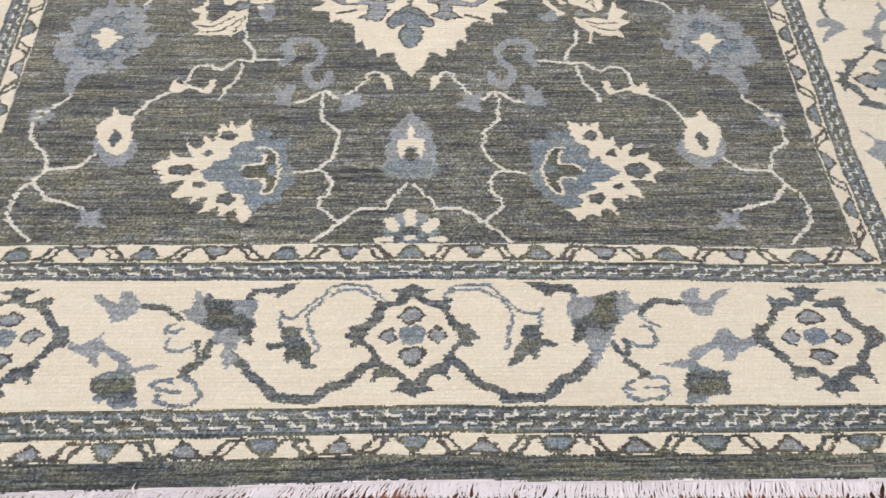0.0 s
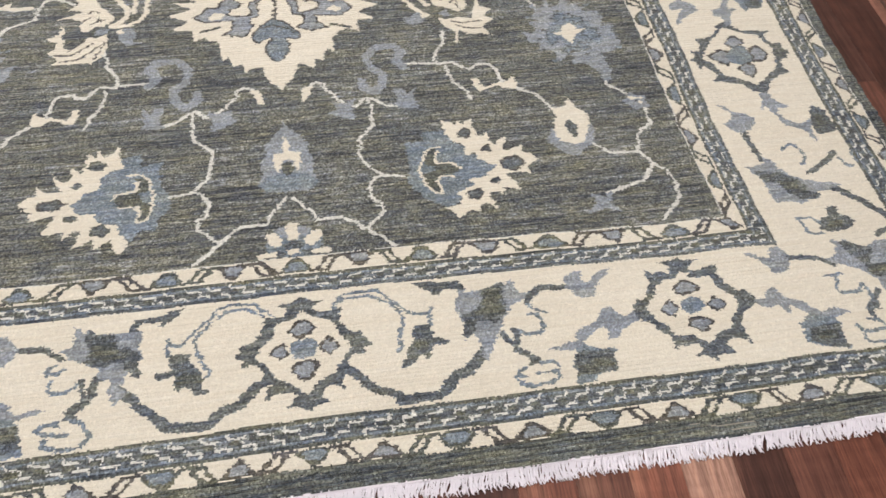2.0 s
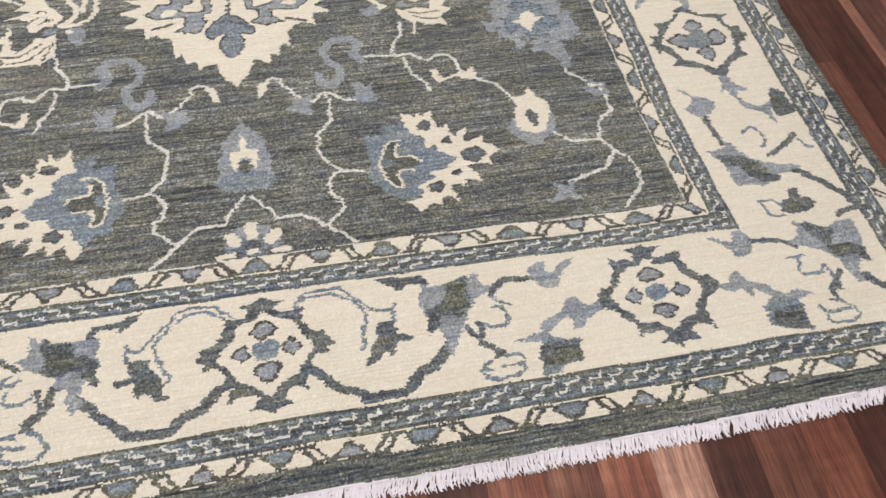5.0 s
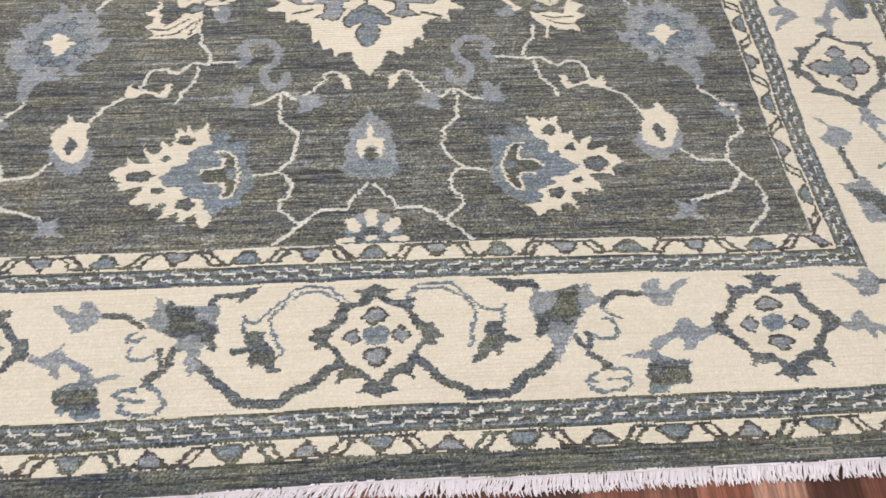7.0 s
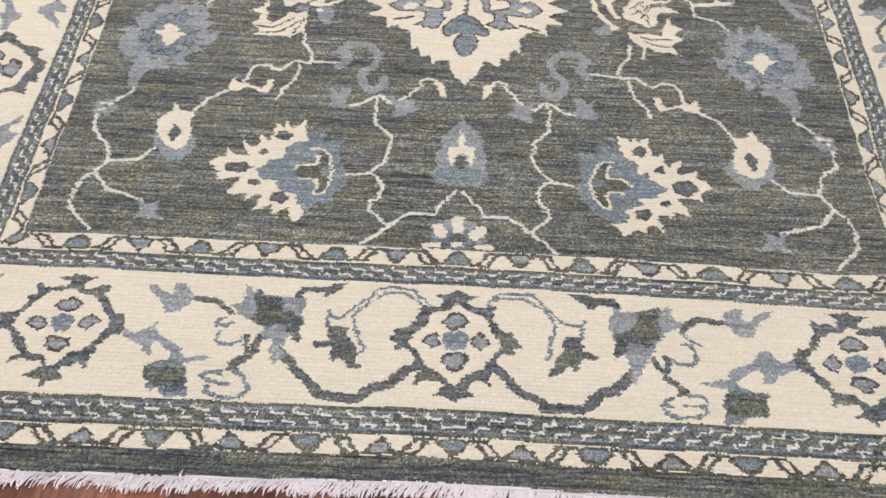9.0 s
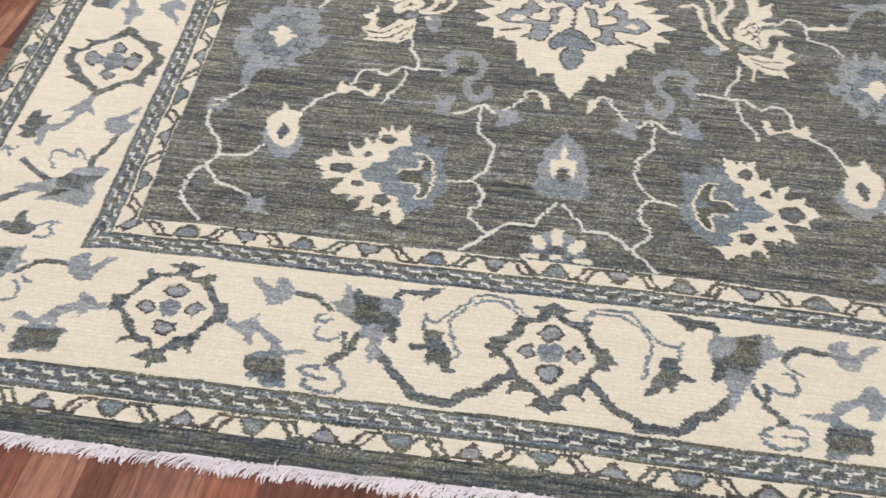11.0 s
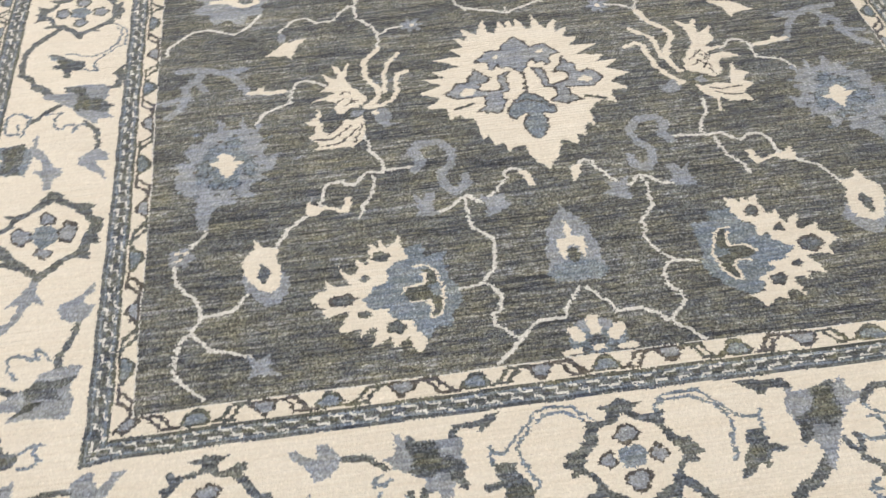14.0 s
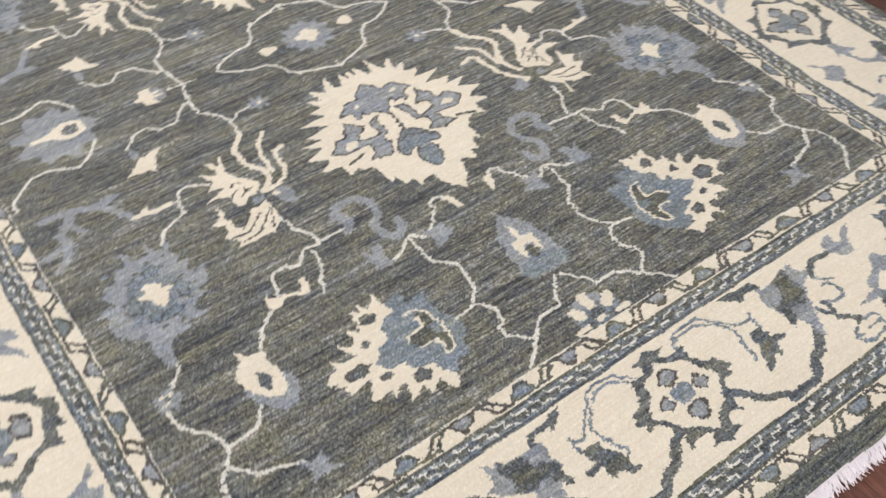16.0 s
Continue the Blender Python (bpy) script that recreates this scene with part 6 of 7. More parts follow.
def west_corner():
    """The border at the west corner, and the west side up to its first rosette."""
    only("west")
    k = owned("border_vine", "slate border vine")
    stroke([(-1.069, -0.146), (-1.047, -0.135), (-1.035, -0.123), (-1.019, -0.119), (-0.973, -0.125)], 0.013, SLATE, k)
    stroke([(-1.131, 0.084), (-1.166, 0.064), (-1.191, 0.05), (-1.201, 0.029), (-1.223, 0.007), (-1.232, -0.015), (-1.24, -0.034)], 0.018, SLATE, k)
    stroke([(-1.246, -0.037), (-1.212, -0.047), (-1.192, -0.067), (-1.188, -0.083)], 0.012, SLATE, k)
    stroke([(-1.139, -0.181), (-1.124, -0.206), (-1.101, -0.236)], 0.012, SLATE, k)
    fill([(-1.115, -0.217), (-1.094, -0.236), (-1.073, -0.254), (-1.071, -0.267), (-1.089, -0.268), (-1.094, -0.249), (-1.113, -0.23)], SLATE, k)
    stroke([(-1.094, -0.236), (-1.098, -0.213), (-1.101, -0.197), (-1.089, -0.202), (-1.078, -0.212), (-1.042, -0.216), (-1.041, -0.2), (-1.049, -0.18), (-1.059, -0.173)], 0.008, STEEL, k)
    stroke([(-1.05, -0.158), (-1.036, -0.172), (-1.025, -0.174)], 0.008, STEEL, k)
    stroke([(-1.09, -0.271), (-1.061, -0.272), (-1.035, -0.276), (-1.03, -0.286)], 0.0075, STEEL, k)
    stroke([(-1.094, -0.275), (-1.108, -0.282), (-1.118, -0.296), (-1.117, -0.306), (-1.101, -0.322), (-1.075, -0.323), (-1.047, -0.322), (-1.037, -0.307), (-1.037, -0.296), (-1.074, -0.298)], 0.0075, STEEL, k)
    stroke([(-1.074, -0.021), (-1.054, -0.013), (-1.032, -0.017)], 0.007, STEEL, k)
    stroke([(-1.045, -0.021), (-1.038, -0.046), (-1.049, -0.058), (-1.068, -0.053)], 0.007, STEEL, k)
    stroke([(-0.999, 0.248), (-1.005, 0.219), (-1.017, 0.2), (-1.029, 0.176), (-1.025, 0.147)], 0.015, SLATE, k)
    stroke([(-1.104, 0.146), (-1.118, 0.166), (-1.121, 0.198), (-1.105, 0.2), (-1.078, 0.185), (-1.067, 0.181), (-1.073, 0.206), (-1.061, 0.199), (-1.043, 0.173)], 0.0075, STEEL, k)
    stroke([(-1.237, 0.211), (-1.214, 0.201), (-1.204, 0.214)], 0.0075, STEEL, k)
    stroke([(-1.178, 0.173), (-1.158, 0.156), (-1.13, 0.131), (-1.096, 0.107)], 0.013, SLATE, k)
    stroke([(-1.238, 0.197), (-1.229, 0.211), (-1.209, 0.18)], 0.0075, STEEL, k)
    k = owned("border_bird_leaf", "blue-grey forked leaf")
    fill([(-0.975, -0.125), (-0.971, -0.107), (-0.955, -0.098), (-0.939, -0.095), (-0.936, -0.117), (-0.923, -0.132), (-0.908, -0.121), (-0.895, -0.107), (-0.872, -0.108), (-0.883, -0.12), (-0.895, -0.136), (-0.906, -0.153), (-0.912, -0.167), (-0.929, -0.168), (-0.947, -0.157), (-0.965, -0.143)], BLUE, k)
    k = owned("border_bird_leaf", "blue-grey forked leaf")
    fill([(-1.043, 0.291), (-1.039, 0.304), (-1.021, 0.308), (-1.001, 0.318), (-0.99, 0.334), (-0.973, 0.34), (-0.976, 0.321), (-0.989, 0.311), (-0.99, 0.293), (-0.971, 0.283), (-0.979, 0.26), (-0.995, 0.25), (-1.015, 0.254), (-1.033, 0.268)], BLUE, k)
    k = owned("border_block", "blue and moss block flower")
    fill([(-1.197, -0.071), (-1.183, -0.083), (-1.171, -0.09), (-1.137, -0.087), (-1.111, -0.079), (-1.086, -0.082), (-1.076, -0.076), (-1.071, -0.097), (-1.074, -0.113), (-1.052, -0.123), (-1.071, -0.128), (-1.073, -0.143), (-1.086, -0.156), (-1.104, -0.169), (-1.126, -0.173), (-1.144, -0.169), (-1.142, -0.188), (-1.139, -0.207), (-1.15, -0.219), (-1.165, -0.234), (-1.173, -0.241), (-1.179, -0.228), (-1.176, -0.207), (-1.179, -0.186), (-1.203, -0.18), (-1.207, -0.158), (-1.205, -0.134), (-1.207, -0.111), (-1.202, -0.087)], BLUE, k)
    fill([(-1.162, -0.095), (-1.134, -0.088), (-1.109, -0.083), (-1.091, -0.085), (-1.092, -0.106), (-1.1, -0.121), (-1.098, -0.141), (-1.108, -0.16), (-1.127, -0.17), (-1.164, -0.163), (-1.189, -0.172), (-1.204, -0.165), (-1.2, -0.146), (-1.166, -0.145), (-1.152, -0.132)], SLATE, k)
    fill([(-1.152, -0.108), (-1.127, -0.107), (-1.111, -0.137), (-1.126, -0.158), (-1.148, -0.147)], MOSS, k)
    k = owned("border_block", "blue and moss block flower")
    fill([(-1.165, 0.092), (-1.151, 0.105), (-1.115, 0.107), (-1.081, 0.115), (-1.068, 0.129), (-1.055, 0.146), (-1.032, 0.15), (-0.982, 0.145), (-0.987, 0.124), (-1, 0.107), (-0.993, 0.073), (-0.994, 0.051), (-1.004, 0.028), (-1.032, 0.04), (-1.07, 0.049), (-1.113, 0.054), (-1.105, 0.065), (-1.083, 0.07), (-1.116, 0.078), (-1.141, 0.077), (-1.154, 0.08)], BLUE, k)
    fill([(-1.086, 0.112), (-1.068, 0.129), (-1.036, 0.124), (-0.987, 0.124), (-1.004, 0.107), (-1.021, 0.098), (-1.019, 0.073), (-1.045, 0.086), (-1.065, 0.085), (-1.078, 0.095)], SLATE, k)
    fill([(-1.104, 0.062), (-1.065, 0.085), (-1.042, 0.078), (-1.063, 0.062)], MOSS, k)
    k = owned("border_cross", "dark moss cross-shaped flower")
    fill([(-1.16, -0.013), (-1.15, -0.009), (-1.131, -0.012), (-1.128, 0.012), (-1.115, 0.028), (-1.107, 0.016), (-1.106, -0.004), (-1.087, -0.018), (-1.074, -0.021), (-1.074, -0.037), (-1.08, -0.047), (-1.105, -0.047), (-1.132, -0.04), (-1.149, -0.028)], SLATE, k)
    fill([(-1.138, -0.019), (-1.119, -0.011), (-1.091, -0.023), (-1.088, -0.037), (-1.116, -0.034)], MOSS, k)
    k = owned("border_leaf", "blue-grey leaf spray")
    fill([(-0.85, -0.213), (-0.867, -0.215), (-0.887, -0.206), (-0.908, -0.195), (-0.916, -0.198), (-0.909, -0.215), (-0.928, -0.219), (-0.944, -0.226), (-0.957, -0.235), (-0.963, -0.247), (-0.971, -0.254), (-0.982, -0.254), (-0.997, -0.249), (-1.015, -0.24), (-1.024, -0.246), (-1.029, -0.259), (-1.009, -0.259), (-0.991, -0.261), (-0.974, -0.272), (-0.96, -0.265), (-0.945, -0.261), (-0.933, -0.267), (-0.928, -0.26), (-0.939, -0.248), (-0.918, -0.239), (-0.906, -0.233), (-0.904, -0.244), (-0.909, -0.256), (-0.895, -0.243), (-0.879, -0.231), (-0.859, -0.232), (-0.842, -0.224)], BLUE, k)
    k = owned("border_tuft", "dark slate and moss tuft")
    fill([(-0.986, -0.27), (-0.965, -0.265), (-0.938, -0.264), (-0.923, -0.271), (-0.902, -0.273), (-0.908, -0.282), (-0.915, -0.291), (-0.909, -0.305), (-0.919, -0.314), (-0.932, -0.321), (-0.956, -0.32), (-0.969, -0.328), (-1, -0.328), (-1, -0.312), (-1.001, -0.298), (-1.001, -0.286), (-0.998, -0.274)], STEEL, k)
    fill([(-0.995, -0.276), (-0.95, -0.273), (-0.909, -0.275), (-0.915, -0.291), (-0.91, -0.305), (-0.922, -0.312), (-0.957, -0.318), (-0.994, -0.325), (-0.999, -0.303), (-0.998, -0.288)], SLATE, k)
    fill([(-0.98, -0.282), (-0.941, -0.279), (-0.935, -0.293), (-0.978, -0.299)], MOSS, k)
    k = owned("border_leaf", "blue-grey leaf spray")
    fill([(-1.108, 0.378), (-1.091, 0.372), (-1.097, 0.346), (-1.073, 0.321), (-1.075, 0.308), (-1.094, 0.323), (-1.105, 0.307), (-1.115, 0.29), (-1.131, 0.274), (-1.139, 0.259), (-1.159, 0.26), (-1.157, 0.236), (-1.159, 0.214), (-1.175, 0.221), (-1.177, 0.244), (-1.188, 0.268), (-1.172, 0.287), (-1.152, 0.277), (-1.137, 0.289), (-1.127, 0.307), (-1.119, 0.321), (-1.151, 0.323), (-1.133, 0.336), (-1.116, 0.353)], BLUE, k)
    k = owned("border_tuft", "dark slate and moss tuft")
    fill([(-1.238, 0.279), (-1.221, 0.285), (-1.218, 0.316), (-1.202, 0.329), (-1.189, 0.305), (-1.171, 0.312), (-1.172, 0.287), (-1.186, 0.262), (-1.178, 0.241), (-1.196, 0.238), (-1.226, 0.248), (-1.217, 0.263)], SLATE, k)
    fill([(-1.215, 0.304), (-1.196, 0.315), (-1.186, 0.281), (-1.204, 0.275)], MOSS, k)
    k = owned("border_rosette", "octagonal slate rosette with five blue dots")
    fill([(-1.198, 0.565), (-1.164, 0.56), (-1.141, 0.568), (-1.12, 0.592), (-1.108, 0.608), (-1.096, 0.616), (-1.073, 0.603), (-1.063, 0.586), (-1.04, 0.568), (-1.022, 0.566), (-0.996, 0.559), (-1.004, 0.547), (-1.001, 0.525), (-0.983, 0.522), (-0.974, 0.502), (-0.977, 0.481), (-0.983, 0.47), (-0.973, 0.447), (-0.986, 0.446), (-0.994, 0.449), (-0.995, 0.429), (-0.994, 0.405), (-1.013, 0.411), (-1.031, 0.416), (-1.048, 0.405), (-1.065, 0.388), (-1.075, 0.38), (-1.092, 0.368), (-1.106, 0.379), (-1.127, 0.4), (-1.151, 0.414), (-1.188, 0.432), (-1.174, 0.44), (-1.192, 0.458), (-1.203, 0.477), (-1.217, 0.477), (-1.22, 0.5), (-1.209, 0.512), (-1.223, 0.536), (-1.202, 0.528), (-1.179, 0.534), (-1.176, 0.551)], SLATE, k)
    fill([(-1.091, 0.582), (-1.106, 0.57), (-1.13, 0.558), (-1.158, 0.543), (-1.168, 0.524), (-1.19, 0.513), (-1.192, 0.493), (-1.166, 0.465), (-1.148, 0.437), (-1.121, 0.419), (-1.097, 0.392), (-1.075, 0.406), (-1.054, 0.423), (-1.026, 0.432), (-1.017, 0.456), (-1.008, 0.477), (-1.003, 0.498), (-1.02, 0.527), (-1.045, 0.549), (-1.069, 0.568)], CREAM, k)
    dot([(-1.117, 0.542), (-1.102, 0.559), (-1.072, 0.536), (-1.076, 0.515), (-1.105, 0.517)], BLUE, k)
    dot([(-1.173, 0.511), (-1.156, 0.523), (-1.13, 0.507), (-1.124, 0.484), (-1.14, 0.466), (-1.162, 0.482)], BLUE, k)
    dot([(-1.13, 0.491), (-1.117, 0.517), (-1.085, 0.514), (-1.06, 0.493), (-1.065, 0.469), (-1.09, 0.455), (-1.114, 0.466)], STEEL, k)
    dot([(-1.07, 0.498), (-1.053, 0.522), (-1.027, 0.504), (-1.026, 0.48), (-1.038, 0.455), (-1.06, 0.468)], BLUE, k)
    dot([(-1.116, 0.442), (-1.103, 0.46), (-1.08, 0.45), (-1.066, 0.441), (-1.089, 0.423)], BLUE, k)
    only("both")


def east_corner():
    """The border at the east corner, and the east side up to its first rosette."""
    only("east")
    k = owned("border_vine", "slate border vine")
    stroke([(-0.97, -0.121), (-1.011, -0.119), (-1.04, -0.126), (-1.065, -0.141)], 0.013, SLATE, k)
    stroke([(-1.139, 0.085), (-1.173, 0.066), (-1.199, 0.038), (-1.216, 0.018), (-1.233, -0.001), (-1.241, -0.025), (-1.252, -0.047)], 0.018, SLATE, k)
    stroke([(-1.258, -0.045), (-1.229, -0.049), (-1.208, -0.053), (-1.191, -0.068)], 0.013, SLATE, k)
    stroke([(-1.127, -0.208), (-1.103, -0.237), (-1.092, -0.25)], 0.012, SLATE, k)
    fill([(-1.092, -0.238), (-1.117, -0.224), (-1.109, -0.252), (-1.117, -0.257), (-1.091, -0.258), (-1.095, -0.273), (-1.076, -0.271), (-1.079, -0.255)], SLATE, k)
    stroke([(-1.032, -0.17), (-1.052, -0.169), (-1.067, -0.166)], 0.008, STEEL, k)
    stroke([(-1.052, -0.171), (-1.041, -0.202), (-1.044, -0.213), (-1.08, -0.213), (-1.102, -0.196), (-1.104, -0.211), (-1.103, -0.231)], 0.008, STEEL, k)
    stroke([(-1.037, -0.288), (-1.046, -0.298), (-1.042, -0.317), (-1.049, -0.327), (-1.091, -0.328), (-1.112, -0.318), (-1.113, -0.305), (-1.104, -0.295), (-1.093, -0.28), (-1.069, -0.278)], 0.0075, STEEL, k)
    stroke([(-1.046, -0.303), (-1.075, -0.302), (-1.098, -0.299)], 0.0075, STEEL, k)
    stroke([(-1.084, -0.025), (-1.067, -0.011), (-1.034, -0.014), (-1.046, -0.03), (-1.046, -0.05), (-1.058, -0.06), (-1.075, -0.055)], 0.007, STEEL, k)
    stroke([(-1.023, 0.258), (-1.02, 0.223), (-1.024, 0.2), (-1.028, 0.169)], 0.015, SLATE, k)
    stroke([(-1.084, 0.196), (-1.113, 0.214), (-1.13, 0.201), (-1.127, 0.169), (-1.114, 0.152)], 0.0075, STEEL, k)
    stroke([(-1.203, 0.171), (-1.216, 0.148), (-1.229, 0.145)], 0.0075, STEEL, k)
    stroke([(-1.202, 0.186), (-1.174, 0.159), (-1.149, 0.14), (-1.119, 0.124)], 0.013, SLATE, k)
    stroke([(-1.241, 0.19), (-1.243, 0.157)], 0.0075, STEEL, k)
    k = owned("border_bird_leaf", "blue-grey forked leaf")
    fill([(-0.874, -0.102), (-0.898, -0.102), (-0.918, -0.117), (-0.931, -0.115), (-0.942, -0.091), (-0.959, -0.089), (-0.973, -0.106), (-0.975, -0.121), (-0.964, -0.139), (-0.946, -0.156), (-0.927, -0.159), (-0.914, -0.144), (-0.902, -0.122), (-0.887, -0.112)], BLUE, k)
    k = owned("border_bird_leaf", "blue-grey forked leaf")
    fill([(-0.986, 0.348), (-1.002, 0.344), (-1.016, 0.324), (-1.042, 0.321), (-1.06, 0.308), (-1.053, 0.284), (-1.035, 0.265), (-1.017, 0.253), (-1.001, 0.263), (-0.983, 0.288), (-1.008, 0.301), (-1.01, 0.319), (-0.999, 0.334)], BLUE, k)
    k = owned("border_block", "blue and moss block flower")
    fill([(-1.08, -0.077), (-1.092, -0.071), (-1.101, -0.08), (-1.117, -0.073), (-1.13, -0.085), (-1.15, -0.096), (-1.176, -0.082), (-1.216, -0.077), (-1.212, -0.11), (-1.205, -0.15), (-1.202, -0.174), (-1.202, -0.197), (-1.188, -0.195), (-1.191, -0.172), (-1.172, -0.204), (-1.167, -0.223), (-1.177, -0.239), (-1.161, -0.247), (-1.15, -0.24), (-1.148, -0.225), (-1.143, -0.212), (-1.139, -0.197), (-1.135, -0.182), (-1.123, -0.168), (-1.112, -0.156), (-1.088, -0.146), (-1.061, -0.136), (-1.052, -0.127), (-1.078, -0.114), (-1.087, -0.09)], BLUE, k)
    fill([(-1.101, -0.08), (-1.119, -0.076), (-1.135, -0.089), (-1.165, -0.097), (-1.154, -0.12), (-1.141, -0.143), (-1.179, -0.139), (-1.197, -0.149), (-1.204, -0.166), (-1.202, -0.192), (-1.185, -0.19), (-1.182, -0.171), (-1.15, -0.176), (-1.124, -0.165), (-1.129, -0.142), (-1.118, -0.125), (-1.107, -0.108)], SLATE, k)
    fill([(-1.135, -0.143), (-1.19, -0.144), (-1.169, -0.162), (-1.132, -0.163)], MOSS, k)
    stroke([(-1.173, -0.228), (-1.184, -0.247), (-1.207, -0.267)], 0.018, SLATE, k)
    k = owned("border_block", "blue and moss block flower")
    fill([(-0.982, 0.143), (-1.003, 0.148), (-1.026, 0.156), (-1.031, 0.174), (-1.05, 0.168), (-1.057, 0.141), (-1.076, 0.117), (-1.103, 0.103), (-1.127, 0.096), (-1.158, 0.094), (-1.179, 0.086), (-1.141, 0.069), (-1.116, 0.07), (-1.092, 0.045), (-1.068, 0.034), (-1.03, 0.035), (-1.012, 0.031), (-1.003, 0.048), (-1.01, 0.083), (-1.002, 0.111), (-0.99, 0.13)], BLUE, k)
    fill([(-0.998, 0.133), (-1.015, 0.129), (-1.055, 0.13), (-1.084, 0.104), (-1.097, 0.089), (-1.09, 0.071), (-1.119, 0.061), (-1.105, 0.045), (-1.073, 0.046), (-1.048, 0.064), (-1.04, 0.091), (-1.009, 0.096)], SLATE, k)
    fill([(-1.032, 0.106), (-1.074, 0.097), (-1.077, 0.072), (-1.048, 0.08)], MOSS, k)
    k = owned("border_cross", "dark moss cross-shaped flower")
    fill([(-1.114, 0.021), (-1.135, 0.025), (-1.138, 0.002), (-1.157, -0.012), (-1.162, -0.024), (-1.142, -0.045), (-1.116, -0.047), (-1.089, -0.049), (-1.072, -0.045), (-1.087, -0.015), (-1.11, -0.003)], SLATE, k)
    fill([(-1.104, -0.016), (-1.135, -0.018), (-1.13, -0.035), (-1.093, -0.039)], MOSS, k)
    k = owned("border_leaf", "blue-grey leaf spray")
    fill([(-0.843, -0.215), (-0.878, -0.211), (-0.893, -0.194), (-0.909, -0.189), (-0.917, -0.197), (-0.92, -0.211), (-0.938, -0.219), (-0.959, -0.228), (-0.97, -0.243), (-0.982, -0.25), (-1, -0.246), (-1.016, -0.243), (-1.042, -0.26), (-1.022, -0.262), (-1.002, -0.266), (-1.006, -0.277), (-0.98, -0.283), (-0.96, -0.274), (-0.956, -0.258), (-0.944, -0.246), (-0.926, -0.231), (-0.921, -0.254), (-0.911, -0.249), (-0.903, -0.235), (-0.879, -0.235), (-0.857, -0.227)], BLUE, k)
    k = owned("border_tuft", "dark slate and moss tuft")
    fill([(-0.917, -0.275), (-0.937, -0.271), (-0.95, -0.257), (-0.976, -0.256), (-1.002, -0.266), (-1.009, -0.28), (-1.009, -0.3), (-1.005, -0.318), (-1.008, -0.334), (-0.98, -0.33), (-0.958, -0.327), (-0.928, -0.314), (-0.921, -0.304), (-0.928, -0.289)], STEEL, k)
    fill([(-0.943, -0.285), (-1.008, -0.277), (-1.005, -0.306), (-1.004, -0.331), (-0.963, -0.328), (-0.936, -0.311)], SLATE, k)
    fill([(-0.953, -0.294), (-0.995, -0.291), (-0.992, -0.311), (-0.953, -0.309)], MOSS, k)
    k = owned("border_leaf", "blue-grey leaf spray")
    fill([(-1.101, 0.391), (-1.121, 0.386), (-1.128, 0.367), (-1.143, 0.351), (-1.162, 0.337), (-1.129, 0.334), (-1.119, 0.319), (-1.136, 0.3), (-1.158, 0.286), (-1.18, 0.289), (-1.202, 0.306), (-1.18, 0.265), (-1.181, 0.24), (-1.173, 0.222), (-1.165, 0.236), (-1.166, 0.255), (-1.151, 0.269), (-1.128, 0.279), (-1.117, 0.305), (-1.106, 0.323), (-1.102, 0.336), (-1.086, 0.33), (-1.099, 0.354)], BLUE, k)
    k = owned("border_tuft", "dark slate and moss tuft")
    fill([(-1.206, 0.339), (-1.223, 0.332), (-1.237, 0.321), (-1.236, 0.303), (-1.243, 0.282), (-1.244, 0.259), (-1.219, 0.25), (-1.196, 0.244), (-1.186, 0.259), (-1.194, 0.298)], SLATE, k)
    fill([(-1.21, 0.315), (-1.224, 0.308), (-1.226, 0.28), (-1.203, 0.277)], MOSS, k)
    k = owned("border_rosette", "octagonal slate rosette with five blue dots")
    fill([(-1.001, 0.575), (-1.026, 0.576), (-1.048, 0.584), (-1.071, 0.611), (-1.069, 0.625), (-1.095, 0.636), (-1.116, 0.629), (-1.117, 0.611), (-1.135, 0.598), (-1.175, 0.599), (-1.2, 0.597), (-1.187, 0.578), (-1.194, 0.549), (-1.219, 0.554), (-1.219, 0.533), (-1.228, 0.52), (-1.221, 0.496), (-1.201, 0.493), (-1.194, 0.467), (-1.204, 0.445), (-1.18, 0.442), (-1.16, 0.43), (-1.141, 0.418), (-1.134, 0.394), (-1.112, 0.383), (-1.085, 0.392), (-1.073, 0.408), (-1.047, 0.416), (-1.022, 0.421), (-1.001, 0.423), (-1.018, 0.441), (-1.011, 0.461), (-0.998, 0.476), (-0.985, 0.46), (-0.986, 0.484), (-0.972, 0.499), (-0.986, 0.514), (-0.98, 0.532), (-1.001, 0.529), (-1.013, 0.555)], SLATE, k)
    fill([(-1.087, 0.614), (-1.07, 0.593), (-1.048, 0.573), (-1.028, 0.548), (-1.012, 0.521), (-1.006, 0.502), (-1.022, 0.486), (-1.027, 0.46), (-1.036, 0.443), (-1.067, 0.431), (-1.084, 0.42), (-1.105, 0.409), (-1.13, 0.427), (-1.157, 0.45), (-1.181, 0.474), (-1.185, 0.508), (-1.188, 0.534), (-1.174, 0.557), (-1.172, 0.579), (-1.139, 0.586), (-1.113, 0.6)], CREAM, k)
    dot([(-1.085, 0.575), (-1.105, 0.583), (-1.125, 0.559), (-1.107, 0.536), (-1.087, 0.53), (-1.073, 0.55)], BLUE, k)
    dot([(-1.017, 0.511), (-1.052, 0.538), (-1.074, 0.524), (-1.075, 0.493), (-1.056, 0.472), (-1.034, 0.486)], BLUE, k)
    dot([(-1.058, 0.51), (-1.083, 0.532), (-1.115, 0.543), (-1.136, 0.519), (-1.125, 0.49), (-1.094, 0.476), (-1.066, 0.483)], STEEL, k)
    dot([(-1.13, 0.534), (-1.148, 0.546), (-1.164, 0.527), (-1.175, 0.508), (-1.146, 0.483), (-1.121, 0.486)], BLUE, k)
